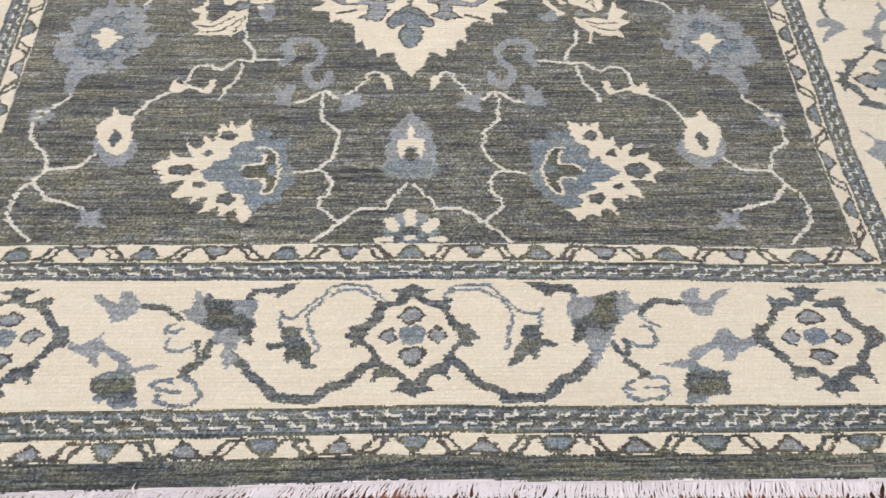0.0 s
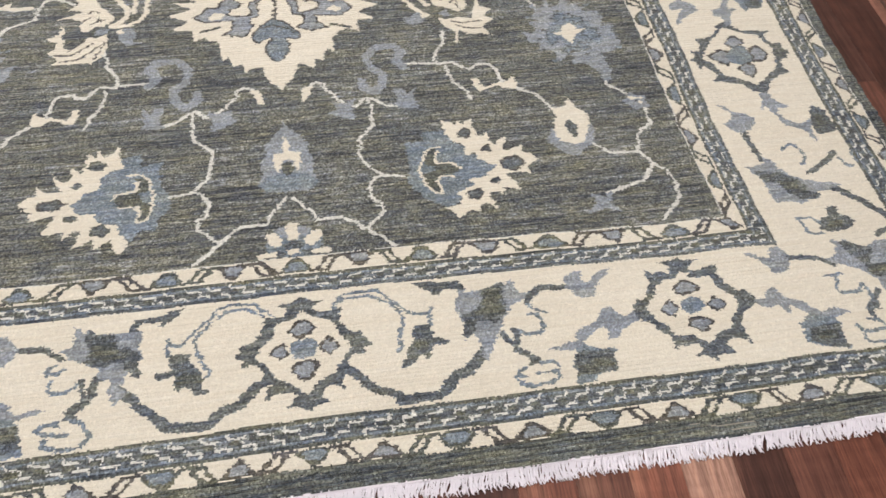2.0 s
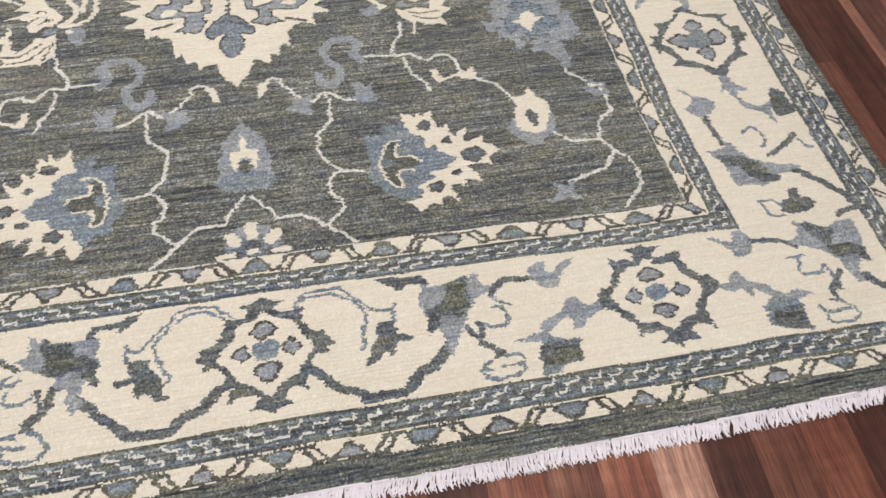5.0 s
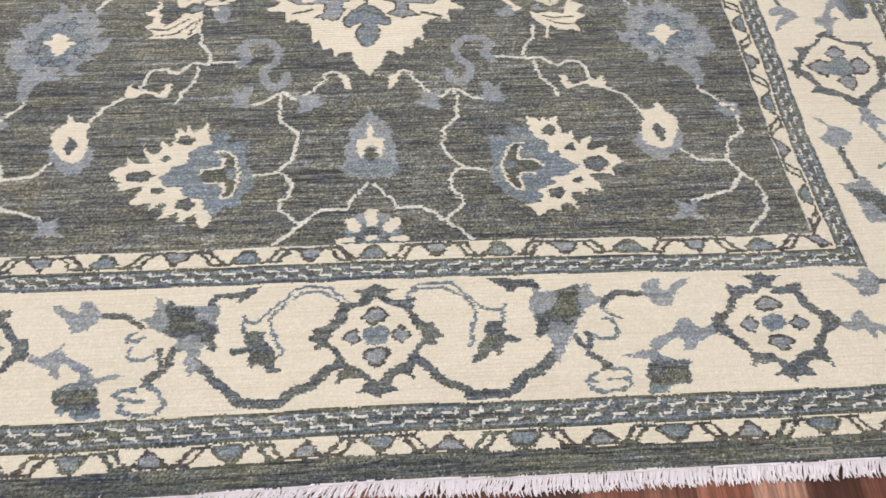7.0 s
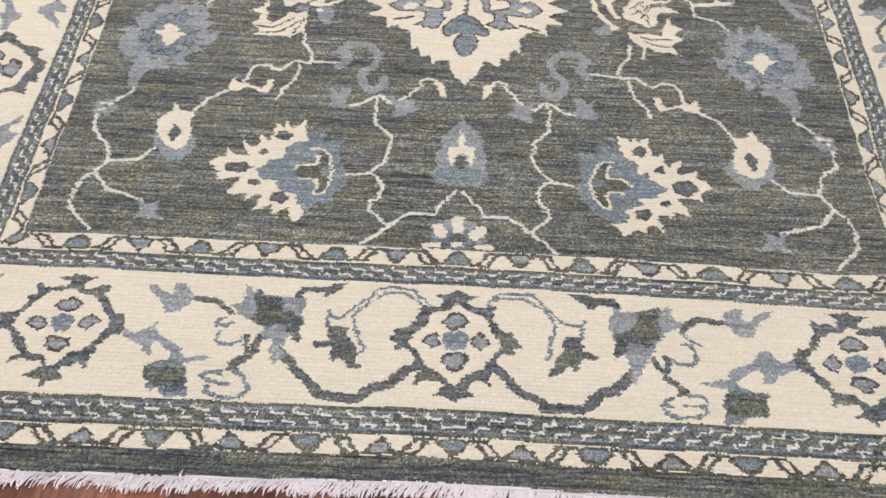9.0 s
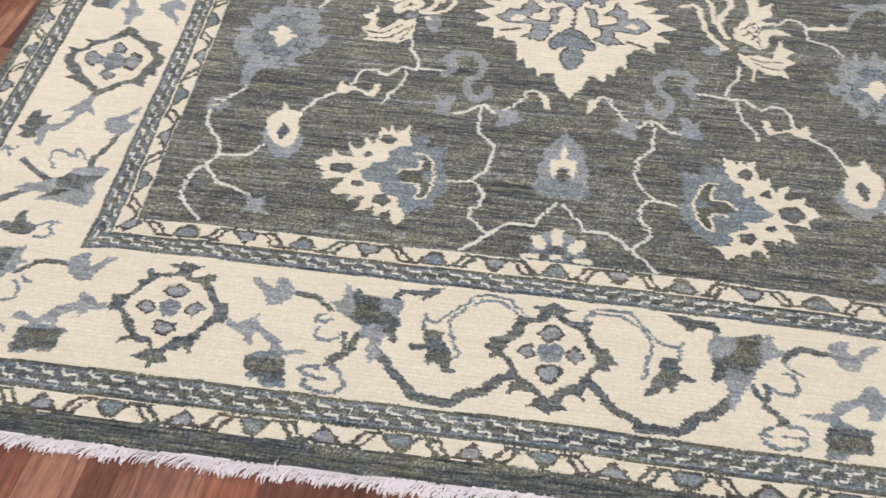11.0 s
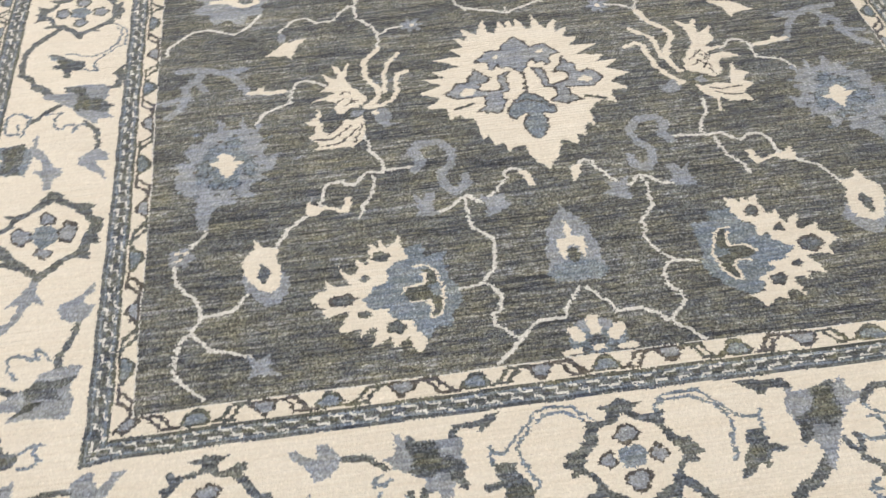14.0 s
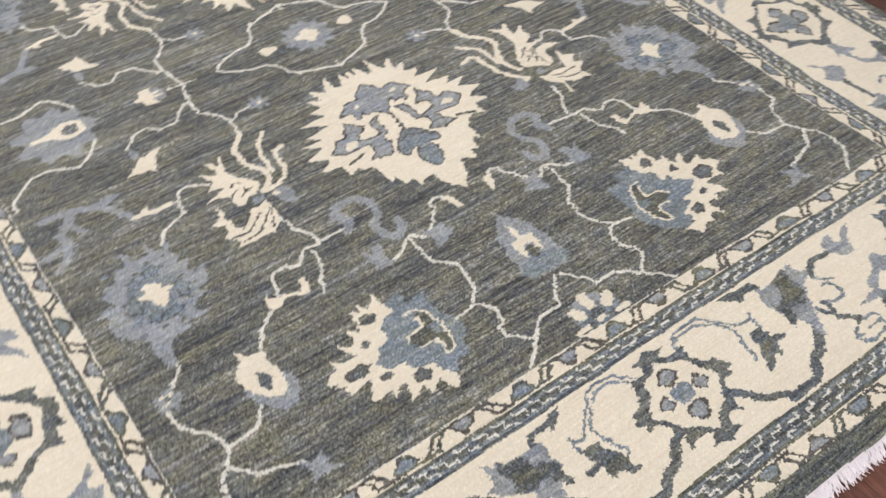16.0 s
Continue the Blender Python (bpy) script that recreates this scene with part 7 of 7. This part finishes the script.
    dot([(-1.074, 0.466), (-1.108, 0.487), (-1.123, 0.475), (-1.12, 0.451), (-1.103, 0.429), (-1.091, 0.442)], BLUE, k)
    only("both")


for draw in (front_border_west, front_border_east, west_corner, east_corner, front_rosettes_west, front_rosettes_east):
    draw()
side_up = lambda s, d: (-(0.953 + 1.138 * d), 0.487 - s * 1.14)  # noqa: E731
border_run(side_up, "v")
rosette(lambda s, d: (-(0.953 + 1.138 * d), MID + s), 0, "v")

OUTSIDE = 60000
owner[:, level > 11] = OUTSIDE


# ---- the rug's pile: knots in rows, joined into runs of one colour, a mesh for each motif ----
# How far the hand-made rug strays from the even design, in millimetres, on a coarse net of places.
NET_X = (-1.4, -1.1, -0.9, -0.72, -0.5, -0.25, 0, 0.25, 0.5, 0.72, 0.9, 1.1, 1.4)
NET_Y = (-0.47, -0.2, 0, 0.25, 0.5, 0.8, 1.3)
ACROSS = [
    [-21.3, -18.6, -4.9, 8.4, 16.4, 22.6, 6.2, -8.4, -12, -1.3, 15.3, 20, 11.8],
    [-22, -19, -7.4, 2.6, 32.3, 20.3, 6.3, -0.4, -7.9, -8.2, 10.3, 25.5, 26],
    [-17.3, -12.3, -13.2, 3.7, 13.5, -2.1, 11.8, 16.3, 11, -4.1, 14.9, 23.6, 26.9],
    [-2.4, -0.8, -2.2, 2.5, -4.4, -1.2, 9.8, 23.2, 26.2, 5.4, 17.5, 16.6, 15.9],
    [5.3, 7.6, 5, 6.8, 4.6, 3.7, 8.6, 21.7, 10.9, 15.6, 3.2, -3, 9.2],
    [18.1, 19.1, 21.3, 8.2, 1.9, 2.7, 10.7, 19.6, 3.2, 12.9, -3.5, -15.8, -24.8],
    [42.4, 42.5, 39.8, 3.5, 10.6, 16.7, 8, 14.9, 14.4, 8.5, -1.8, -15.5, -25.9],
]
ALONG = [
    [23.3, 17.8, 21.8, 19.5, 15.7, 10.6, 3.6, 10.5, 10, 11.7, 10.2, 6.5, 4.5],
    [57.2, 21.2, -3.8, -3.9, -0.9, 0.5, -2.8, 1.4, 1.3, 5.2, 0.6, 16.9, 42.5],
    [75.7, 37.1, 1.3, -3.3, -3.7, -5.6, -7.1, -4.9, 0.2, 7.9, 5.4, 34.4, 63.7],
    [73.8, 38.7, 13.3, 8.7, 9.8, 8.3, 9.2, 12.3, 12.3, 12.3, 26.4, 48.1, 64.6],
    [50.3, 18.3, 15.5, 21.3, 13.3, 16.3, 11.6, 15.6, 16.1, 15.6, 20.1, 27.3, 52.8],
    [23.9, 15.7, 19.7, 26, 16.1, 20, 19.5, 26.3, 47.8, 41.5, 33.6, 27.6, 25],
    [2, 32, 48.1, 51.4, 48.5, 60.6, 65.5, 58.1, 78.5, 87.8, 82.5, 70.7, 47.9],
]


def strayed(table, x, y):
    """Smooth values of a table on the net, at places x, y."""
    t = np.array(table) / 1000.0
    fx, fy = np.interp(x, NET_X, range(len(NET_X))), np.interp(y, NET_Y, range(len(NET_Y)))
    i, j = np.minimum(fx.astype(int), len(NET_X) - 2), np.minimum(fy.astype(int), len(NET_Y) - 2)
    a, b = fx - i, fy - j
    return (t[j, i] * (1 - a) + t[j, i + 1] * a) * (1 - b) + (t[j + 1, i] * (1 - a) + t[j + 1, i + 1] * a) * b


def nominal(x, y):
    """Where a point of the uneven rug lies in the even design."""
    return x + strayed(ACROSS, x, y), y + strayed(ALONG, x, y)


ROWS_OF = ((0.0025, -0.52, 1.25), (0.004, 1.25, 1.97), (0.007, 1.97, 3.12))
rng = np.random.default_rng(4)
rug = new("rug")
tagged(rug, "hand-knotted wool rug, slate-green field, cream floral border, white fringe", "rug")


def swell(x, y):
    return 0.0012 * np.sin(2.1 * x + 0.7) * np.sin(1.7 * y) + 0.0006 * np.sin(7.0 * x + 2.0 * y)


def knots(step, y0, y1):
    xs, ys = np.arange(-1.42, 1.45, step), np.arange(y0, y1 - 1e-6, step)
    x, y = np.meshgrid(xs + step / 2, ys + step / 2)
    wob = rng.uniform(-1, 1, (2, *x.shape)) * np.array([0.0015, 0.0008]).reshape(2, 1, 1)
    ripple = 0.0012 * np.sin(x * 61 + 3 * np.sin(y * 23)), 0.0010 * np.sin(x * 37 + y * 11)
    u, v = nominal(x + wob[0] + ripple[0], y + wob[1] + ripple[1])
    left, near = u < 0, v < MID
    iu = np.clip(((-abs(u) - U0) / STEP).round().astype(int), 0, GU.shape[1] - 1)
    iv = np.clip(((MID - abs(v - MID) - V0) / STEP).round().astype(int), 0, GU.shape[0] - 1)
    half = (u > 0).astype(int)
    colour, who = ink[half, iv, iu], owner[half, iv, iu].astype(int)
    listed = np.minimum(who, len(KINDS))
    split_u = np.array(["u" not in SPAN.get(k, "uv") for k in range(len(KINDS) + 1)])[listed]
    split_v = np.array(["v" not in SPAN.get(k, "uv") for k in range(len(KINDS) + 1)])[listed]
    key = who * 4 + (split_u & left) * 1 + (split_v & ~near) * 2
    key[who == OUTSIDE] = -1
    cord = np.where(colour == EDGE, -0.0012 * (abs(np.sin(np.pi * (np.minimum(level[iv, iu], 11) - 9.4) / 0.21)) < 0.42), 0.0)
    return xs, ys, colour.astype(int), key, cord


def runs_of(step, xs, ys, colour, key):
    h, w = key.shape
    code = key * 16 + colour
    breaks = np.ones((h, w), bool)
    breaks[:, 1:] = code[:, 1:] != code[:, :-1]
    breaks[:, ::28] = True
    rows, starts = np.nonzero(breaks)
    ends = np.append(starts[1:], w)
    ends[np.append(rows[1:] != rows[:-1], True)] = w
    keep = key[rows, starts] >= 0
    rows, starts, ends = rows[keep], starts[keep], ends[keep]
    differs = np.ones((h + 1, w), bool)
    differs[1:h] = code[1:] != code[:-1]
    many = np.concatenate([np.zeros((h + 1, 1), int), np.cumsum(differs, 1)], 1)
    low = many[rows, ends] > many[rows, starts]
    high = many[rows + 1, ends] > many[rows + 1, starts]
    return rows, starts, ends, colour[rows, starts], key[rows, starts], low, high


pieces = {}
HEIGHT = np.array(PILE)
for step, y0, y1 in ROWS_OF:
    xs, ys, colour, key, cord = knots(step, y0, y1)
    rows, starts, ends, hue, who, low, high = runs_of(step, xs, ys, colour, key)
    xa, xb, ya = xs[starts], xs[0] + ends * step, ys[rows]
    yb = ya + step
    za = HEIGHT[hue] + cord[rows, starts] + rng.uniform(-0.00025, 0.00025, len(hue))
    top = [np.stack([px, py, za + swell(px, py)], 1) for px, py in ((xa, ya), (xb, ya), (xb, yb), (xa, yb))]
    down = [p - (0, 0, 0.004) for p in top]
    quads = [(np.ones(len(hue), bool), top), (low, [down[0], down[1], top[1], top[0]]), (high, [top[3], top[2], down[2], down[3]]),
             (np.ones(len(hue), bool), [top[0], top[3], down[3], down[0]]), (np.ones(len(hue), bool), [top[1], down[1], down[2], top[2]])]
    where = np.concatenate([who[m] for m, _ in quads])
    shade = np.concatenate([hue[m] for m, _ in quads])
    corners = np.concatenate([np.stack([c[m] for c in q], 1) for m, q in quads])
    order = np.argsort(where, kind="stable")
    cuts = np.nonzero(np.diff(where[order]))[0] + 1
    for some in np.split(order, cuts):
        pieces.setdefault(int(where[some[0]]), []).append((corners[some], shade[some]))


def pile_mesh(name, corners, shade):
    n = len(corners)
    me = bpy.data.meshes.new(name)
    me.vertices.add(4 * n)
    me.vertices.foreach_set("co", corners.reshape(-1).astype(np.float32))
    me.loops.add(4 * n)
    me.loops.foreach_set("vertex_index", np.arange(4 * n, dtype=np.int32))
    me.polygons.add(n)
    me.polygons.foreach_set("loop_start", np.arange(0, 4 * n, 4, dtype=np.int32))
    used = sorted(set(shade.tolist()))
    for c in used:
        me.materials.append(WOOLS[c])
    me.polygons.foreach_set("material_index", np.searchsorted(used, shade).astype(np.int32))
    me.update(calc_edges=True)
    return me


MOTIFS = {}
for who in sorted(pieces, key=lambda w: (w // 4 in WITHIN, w)):
    corners, shade = (np.concatenate(some) for some in zip(*pieces[who]))
    name, bearer = KINDS[who // 4], WITHIN.get(who // 4)
    kin = [m for key, m in MOTIFS.items() if key // 4 == bearer and (key % 4 == who % 4 or "u" in SPAN[bearer] and key % 4 // 2 == who % 4 // 2 or "v" in SPAN[bearer] and key % 2 == who % 2)] if bearer is not None else []
    MOTIFS[who] = part(name, pile_mesh(name, corners, shade), kin[0] if kin else rug, NOTE.get(who // 4, ""))


# ---- the rug's back, fringe header and tassels ----
def end_y(x, far=False):
    ys = np.arange(2.9, 3.2, 0.001) if far else np.arange(-0.54, -0.42, 0.001)
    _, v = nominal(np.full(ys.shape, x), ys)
    return float(ys[np.argmin(abs(MID - abs(v - MID) + END[-1]))])


def edge_x(y, side):
    grid = np.arange(0.9, 1.45, 0.001) * side
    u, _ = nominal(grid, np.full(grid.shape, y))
    return float(grid[np.argmin(abs(abs(u) - 1.361))])


def backing():
    bm = bmesh.new()
    rings = []
    for y in np.linspace(-0.470, 3.0, 72):
        x0, x1 = edge_x(y, -1) + 0.003, edge_x(y, 1) - 0.003
        rings.append([bm.verts.new(p) for p in ((x0, y, FLOOR), (x0, y, -0.0025), (x1, y, -0.0025), (x1, y, FLOOR))])
    for a, b in zip(rings[:-1], rings[1:]):
        for k in range(4):
            bm.faces.new((a[k], a[(k + 1) % 4], b[(k + 1) % 4], b[k]))
    bm.faces.new(rings[0]), bm.faces.new(rings[-1])
    bmesh.ops.recalc_face_normals(bm, faces=bm.faces)
    part("backing", mesh_of(bm, "backing", BACKING), rug, "woven backing")


backing()


def tassel_tube(bm, seed, x0=0.0, y0=0.0, out=-1.0, turn=0.0):
    """One soft cotton strand that falls from the rug's end to the boards and lies outward along them."""
    r = random.Random(seed)
    length, lean, curl = r.uniform(0.026, 0.036), r.uniform(-0.12, 0.12) + turn, r.uniform(-0.38, 0.38)
    lift = r.uniform(0.0, 0.003)
    rings = []
    for k in range(7):
        s = k / 6
        a = lean * min(1.0, 0.35 + s) + curl * s * s
        px, py = x0 + math.sin(a) * length * s, y0 + out * (math.cos(a) * length * s - 0.002)
        pz = FLOOR + 0.0022 + 0.0065 * max(0.0, 1 - s * 1.5) ** 1.4 + lift * math.sin(math.pi * s)
        rad = (0.0007, 0.0009, 0.0012, 0.0014, 0.0015, 0.0014, 0.0008)[k] * r.uniform(0.85, 1.2)
        rings.append([bm.verts.new((px + rad * math.cos(t), py, pz + rad * 0.85 * math.sin(t))) for t in (0.3, 1.87, 3.44, 5.01)])
    for a, b in zip(rings[:-1], rings[1:]):
        for k in range(4):
            bm.faces.new((a[k], a[(k + 1) % 4], b[(k + 1) % 4], b[k])).smooth = True


STRANDS = []
for n in range(16):
    bm = bmesh.new()
    tassel_tube(bm, 100 + n)
    STRANDS.append(mesh_of(bm, "tassel", COTTON))


def header(name, far):
    bm = bmesh.new()
    rows = []
    for x in np.linspace(edge_x(-0.46 if not far else 3.0, -1) + 0.004, edge_x(-0.46 if not far else 3.0, 1) - 0.004, 160):
        y, out = end_y(x, far), 1 if far else -1
        z = -0.0028 + 0.0005 * math.sin(x * 90) + 0.0003 * math.sin(x * 700)
        rows.append([bm.verts.new((x, y + out * a, z + c)) for a, c in ((-0.003, -0.001), (-0.001, 0.0008), (0.0022, 0.0002), (0.0032, -0.002), (0.0028, FLOOR - z + 0.001))])
    for a, b in zip(rows[:-1], rows[1:]):
        for k in range(4):
            bm.faces.new((a[k], a[k + 1], b[k + 1], b[k])).smooth = True
    bmesh.ops.recalc_face_normals(bm, faces=bm.faces)
    part(name, mesh_of(bm, name, COTTON), rug, "flat-woven white cotton end band")


header("fringe_header", False)
header("fringe_header", True)


def combed(x):
    """Which way the fringe lies: swept well to the west along its western half, less to the east."""
    west = min(1.0, max(0.0, (0.25 - x) / 0.5))
    return -0.78 * west - 0.16 * (1 - west) + 0.10 * math.sin(x * 23.0) + 0.12 * math.sin(x * 67.0)


picker = random.Random(7)
x = edge_x(-0.46, -1) + 0.006
rest = []
while x < edge_x(-0.46, 1) - 0.004:
    rest.append(x)
    x += picker.uniform(0.0052, 0.0072)
loose = bmesh.new()
for x in rest:
    turn = combed(x)
    if -0.95 < x < 0.95:
        ob = part("tassel", STRANDS[picker.randrange(16)], rug)
        ob.matrix_local = pose(x, end_y(x), 0, 0, 0, math.degrees(turn) + picker.uniform(-5, 5))
    else:
        tassel_tube(loose, int(x * 1e4), x, end_y(x), -1.0, turn)
    for n in (1, 2, 3, 4):
        if picker.random() < 0.85:
            tassel_tube(loose, int(x * 1e4) + 7 * n, x + 0.0013 * n, end_y(x), -1.0, turn + picker.uniform(-0.14, 0.14))
tagged(part("fringe", mesh_of(loose, "fringe", COTTON), rug, "white cotton fringe"), kind="stuff")
loose = bmesh.new()
for n, x in enumerate(rest):
    tassel_tube(loose, 900 + n, x, end_y(x, True), 1.0, 0.3 * math.sin(x * 9))
tagged(part("fringe", mesh_of(loose, "fringe", COTTON), rug, "white cotton fringe"), kind="stuff")

def stray(points):
    """A loose cotton thread end that has curled up onto the rug."""
    bm = bmesh.new()
    rings = []
    for k, (px, py, pz) in enumerate(points):
        rad = 0.0015 if k < len(points) - 1 else 0.0006
        rings.append([bm.verts.new((px + rad * math.cos(t), py + 0.4 * rad * math.cos(t), pz + rad * math.sin(t))) for t in (0.3, 1.87, 3.44, 5.01)])
    for a, b in zip(rings[:-1], rings[1:]):
        for k in range(4):
            bm.faces.new((a[k], a[(k + 1) % 4], b[(k + 1) % 4], b[k])).smooth = True
    part("stray_thread", mesh_of(bm, "stray_thread", COTTON), rug, "loose white thread end")


stray([(-0.441, -0.496, -0.002), (-0.446, -0.487, 0.0018), (-0.447, -0.481, 0.002), (-0.444, -0.474, 0.002)])
stray([(-0.395, -0.494, -0.002), (-0.400, -0.490, 0.0018), (-0.411, -0.488, 0.002), (-0.417, -0.483, 0.002)])

# ---- the floor's strips ----
BOARD, YAW = 0.095, -3.0


def strip_mesh(length, width, material):
    bm = bmesh.new()
    b = 0.0006
    w, l, t = width / 2 - 0.0002, length / 2 - 0.0002, 0.0035
    low = [bm.verts.new(p) for p in ((-w, -l, -t), (w, -l, -t), (w, l, -t), (-w, l, -t))]
    mid = [bm.verts.new((sx * w, sy * l, -b * 0.5)) for sx, sy in ((-1, -1), (1, -1), (1, 1), (-1, 1))]
    top = [bm.verts.new((sx * (w - b), sy * (l - b), 0)) for sx, sy in ((-1, -1), (1, -1), (1, 1), (-1, 1))]
    for a, c in ((low, mid), (mid, top)):
        for k in range(4):
            bm.faces.new((a[k], a[(k + 1) % 4], c[(k + 1) % 4], c[k]))
    bm.faces.new(top)
    return mesh_of(bm, "floor_strip", material)


LENGTHS = (0.32, 0.45, 0.58, 0.72, 1.5)
STRIPS = [[strip_mesh(l, BOARD, m) for m in WOODS] for l in LENGTHS]
# The strips that show below the fringe, from west to east of the first joint, by tone (dark 0 to tan 4).
FRONT_TONES = {-18: 2, -17: 1, -16: 0, -15: 2, -14: 3, -13: 5, -12: 3, -11: 2, -10: 1, -1: 1, 0: 2, 1: 4, 2: 0, 3: 1, 4: 2, 5: 0, 6: 1, 7: 2}
# The strips beside the rug: tone nearer than a butt joint, tone beyond it, and how far that joint lies along the strip.
SIDE_STRIPS = {-20: (3, 0, 0.96), -21: (5, 5, 2.2), -22: (6, 6, 2.0), -23: (0, 1, 1.1), 9: (1, 0, 0.98), 10: (6, 6, 2.1), 11: (3, 3, 2.0), 12: (0, 0, 2.2), 13: (2, 2, 1.9)}
# Those strips are not of the common width: between which joints each lies.
SIDE_EDGES = {-20: (-20.25, -19.0), -21: (-21.42, -20.25), -22: (-22.65, -21.42), -23: (-23.9, -22.65), 9: (9.0, 9.75), 10: (9.75, 11.08), 11: (11.08, 11.42), 12: (11.42, 12.35), 13: (12.35, 13.6)}
FIRST_JOINT = (0.5035, -0.57)
# The joints across the floor, numbered from the first one, and where they lie.
JOINTS = (-23.9, -22.65, -21.42, -20.25, -19, -18, -10, -1, 8, 9, 9.75, 11.08, 11.42, 12.35, 13.6)
JOINTS_AT = (-2.316, -2.198, -2.077, -1.961, -1.838, -1.766, -0.970, -0.0915, 0.732, 0.790, 0.857, 0.974, 1.004, 1.085, 1.204)


def joint(n):
    """How far across the floor a joint lies; beyond the numbered ones the strips have the common width."""
    return float(np.interp(n, JOINTS, JOINTS_AT)) + BOARD * (max(0.0, n - JOINTS[-1]) + min(0.0, n - JOINTS[0]))


boards = random.Random(21)
turn = Matrix.Translation((FIRST_JOINT[0], FIRST_JOINT[1], 0)) @ pose(0, 0, 0, 0, 0, YAW)
SLOPE = math.tan(math.radians(-YAW))
far_strips = bmesh.new()


def far_strip(x, width, y0, y1, tone):
    """A strip away from the rug, cut to length where it meets a wall."""
    off = FIRST_JOINT[0] + x
    y0, y1 = max(y0, Y0 - 0.03 - FIRST_JOINT[1] + SLOPE * x, (X0 - off + 0.02) / SLOPE), min(y1, Y1 + 0.02 - FIRST_JOINT[1] + SLOPE * x, (X1 - off - 0.02) / SLOPE)
    if y1 - y0 < 0.02:
        return
    w, b = width / 2 - 0.0002, 0.0006
    rings = []
    for r, z in ((0.0, -0.0035), (0.0, -b / 2), (b, 0.0)):
        rings.append([far_strips.verts.new(turn @ Vector((px, py, FLOOR + z))) for px, py in ((x - w + r, y0 + 0.0002 + r), (x + w - r, y0 + 0.0002 + r), (x + w - r, y1 - 0.0002 - r), (x - w + r, y1 - 0.0002 - r))])
    faces = [far_strips.faces.new((p[k], p[(k + 1) % 4], q[(k + 1) % 4], q[k])) for p, q in zip(rings[:-1], rings[1:]) for k in range(4)]
    for f in faces + [far_strips.faces.new(rings[-1])]:
        f.material_index = tone


for col in range(-50, 42):
    start, stop = SIDE_EDGES.get(col, (col, col + 1) if -20 < col < 9 else (col - 0.4, col + 0.6) if col > 0 else (col - 0.9, col + 0.1))
    west, east = joint(start), joint(stop)
    x, width = (west + east) / 2, east - west
    y = -3.4 + boards.uniform(0, 0.5)
    fixed = SIDE_STRIPS.get(col)
    if fixed:
        y = fixed[2] - 4 * LENGTHS[4]
    elif col in FRONT_TONES:
        y = 0.1 + 0.06 * (col % 3) - 3 * LENGTHS[4]
    while y < 6.9:
        n = 4 if fixed or (col in FRONT_TONES and y < 0.0) else boards.randrange(4)
        l = LENGTHS[n]
        tone = boards.choice((0, 0, 1, 1, 1, 2, 2, 3))
        place = turn @ Vector((x, y + l / 2, 0))
        if y < 0.0 and y + l > -0.02 and not fixed:
            tone = FRONT_TONES.get(col, tone)
        elif fixed:
            tone = fixed[0] if y + l / 2 < fixed[2] else fixed[1]
        seen = place.x < -0.95 or place.x > 0.95 or place.y < -0.15 or place.y > 2.8
        near = -2.3 < place.x < 2.3 and -1.6 < place.y < 2.6
        if seen and near:
            ob = part("floor_strip", STRIPS[n][tone], floor)
            ob.matrix_local = Matrix.Translation((place.x, place.y, FLOOR)) @ pose(0, 0, 0, 0, 0, YAW) @ Matrix.Diagonal((width / BOARD, 1, 1, 1))
        elif seen:
            far_strip(x, width, y, y + l, tone)
        y += l
rest_of_floor = mesh_of(far_strips, "floor_strips", WOODS[0])
for material in WOODS[1:]:
    rest_of_floor.materials.append(material)
tagged(part("floor_strips", rest_of_floor, floor, "walnut strips farther from the rug"), kind="stuff")
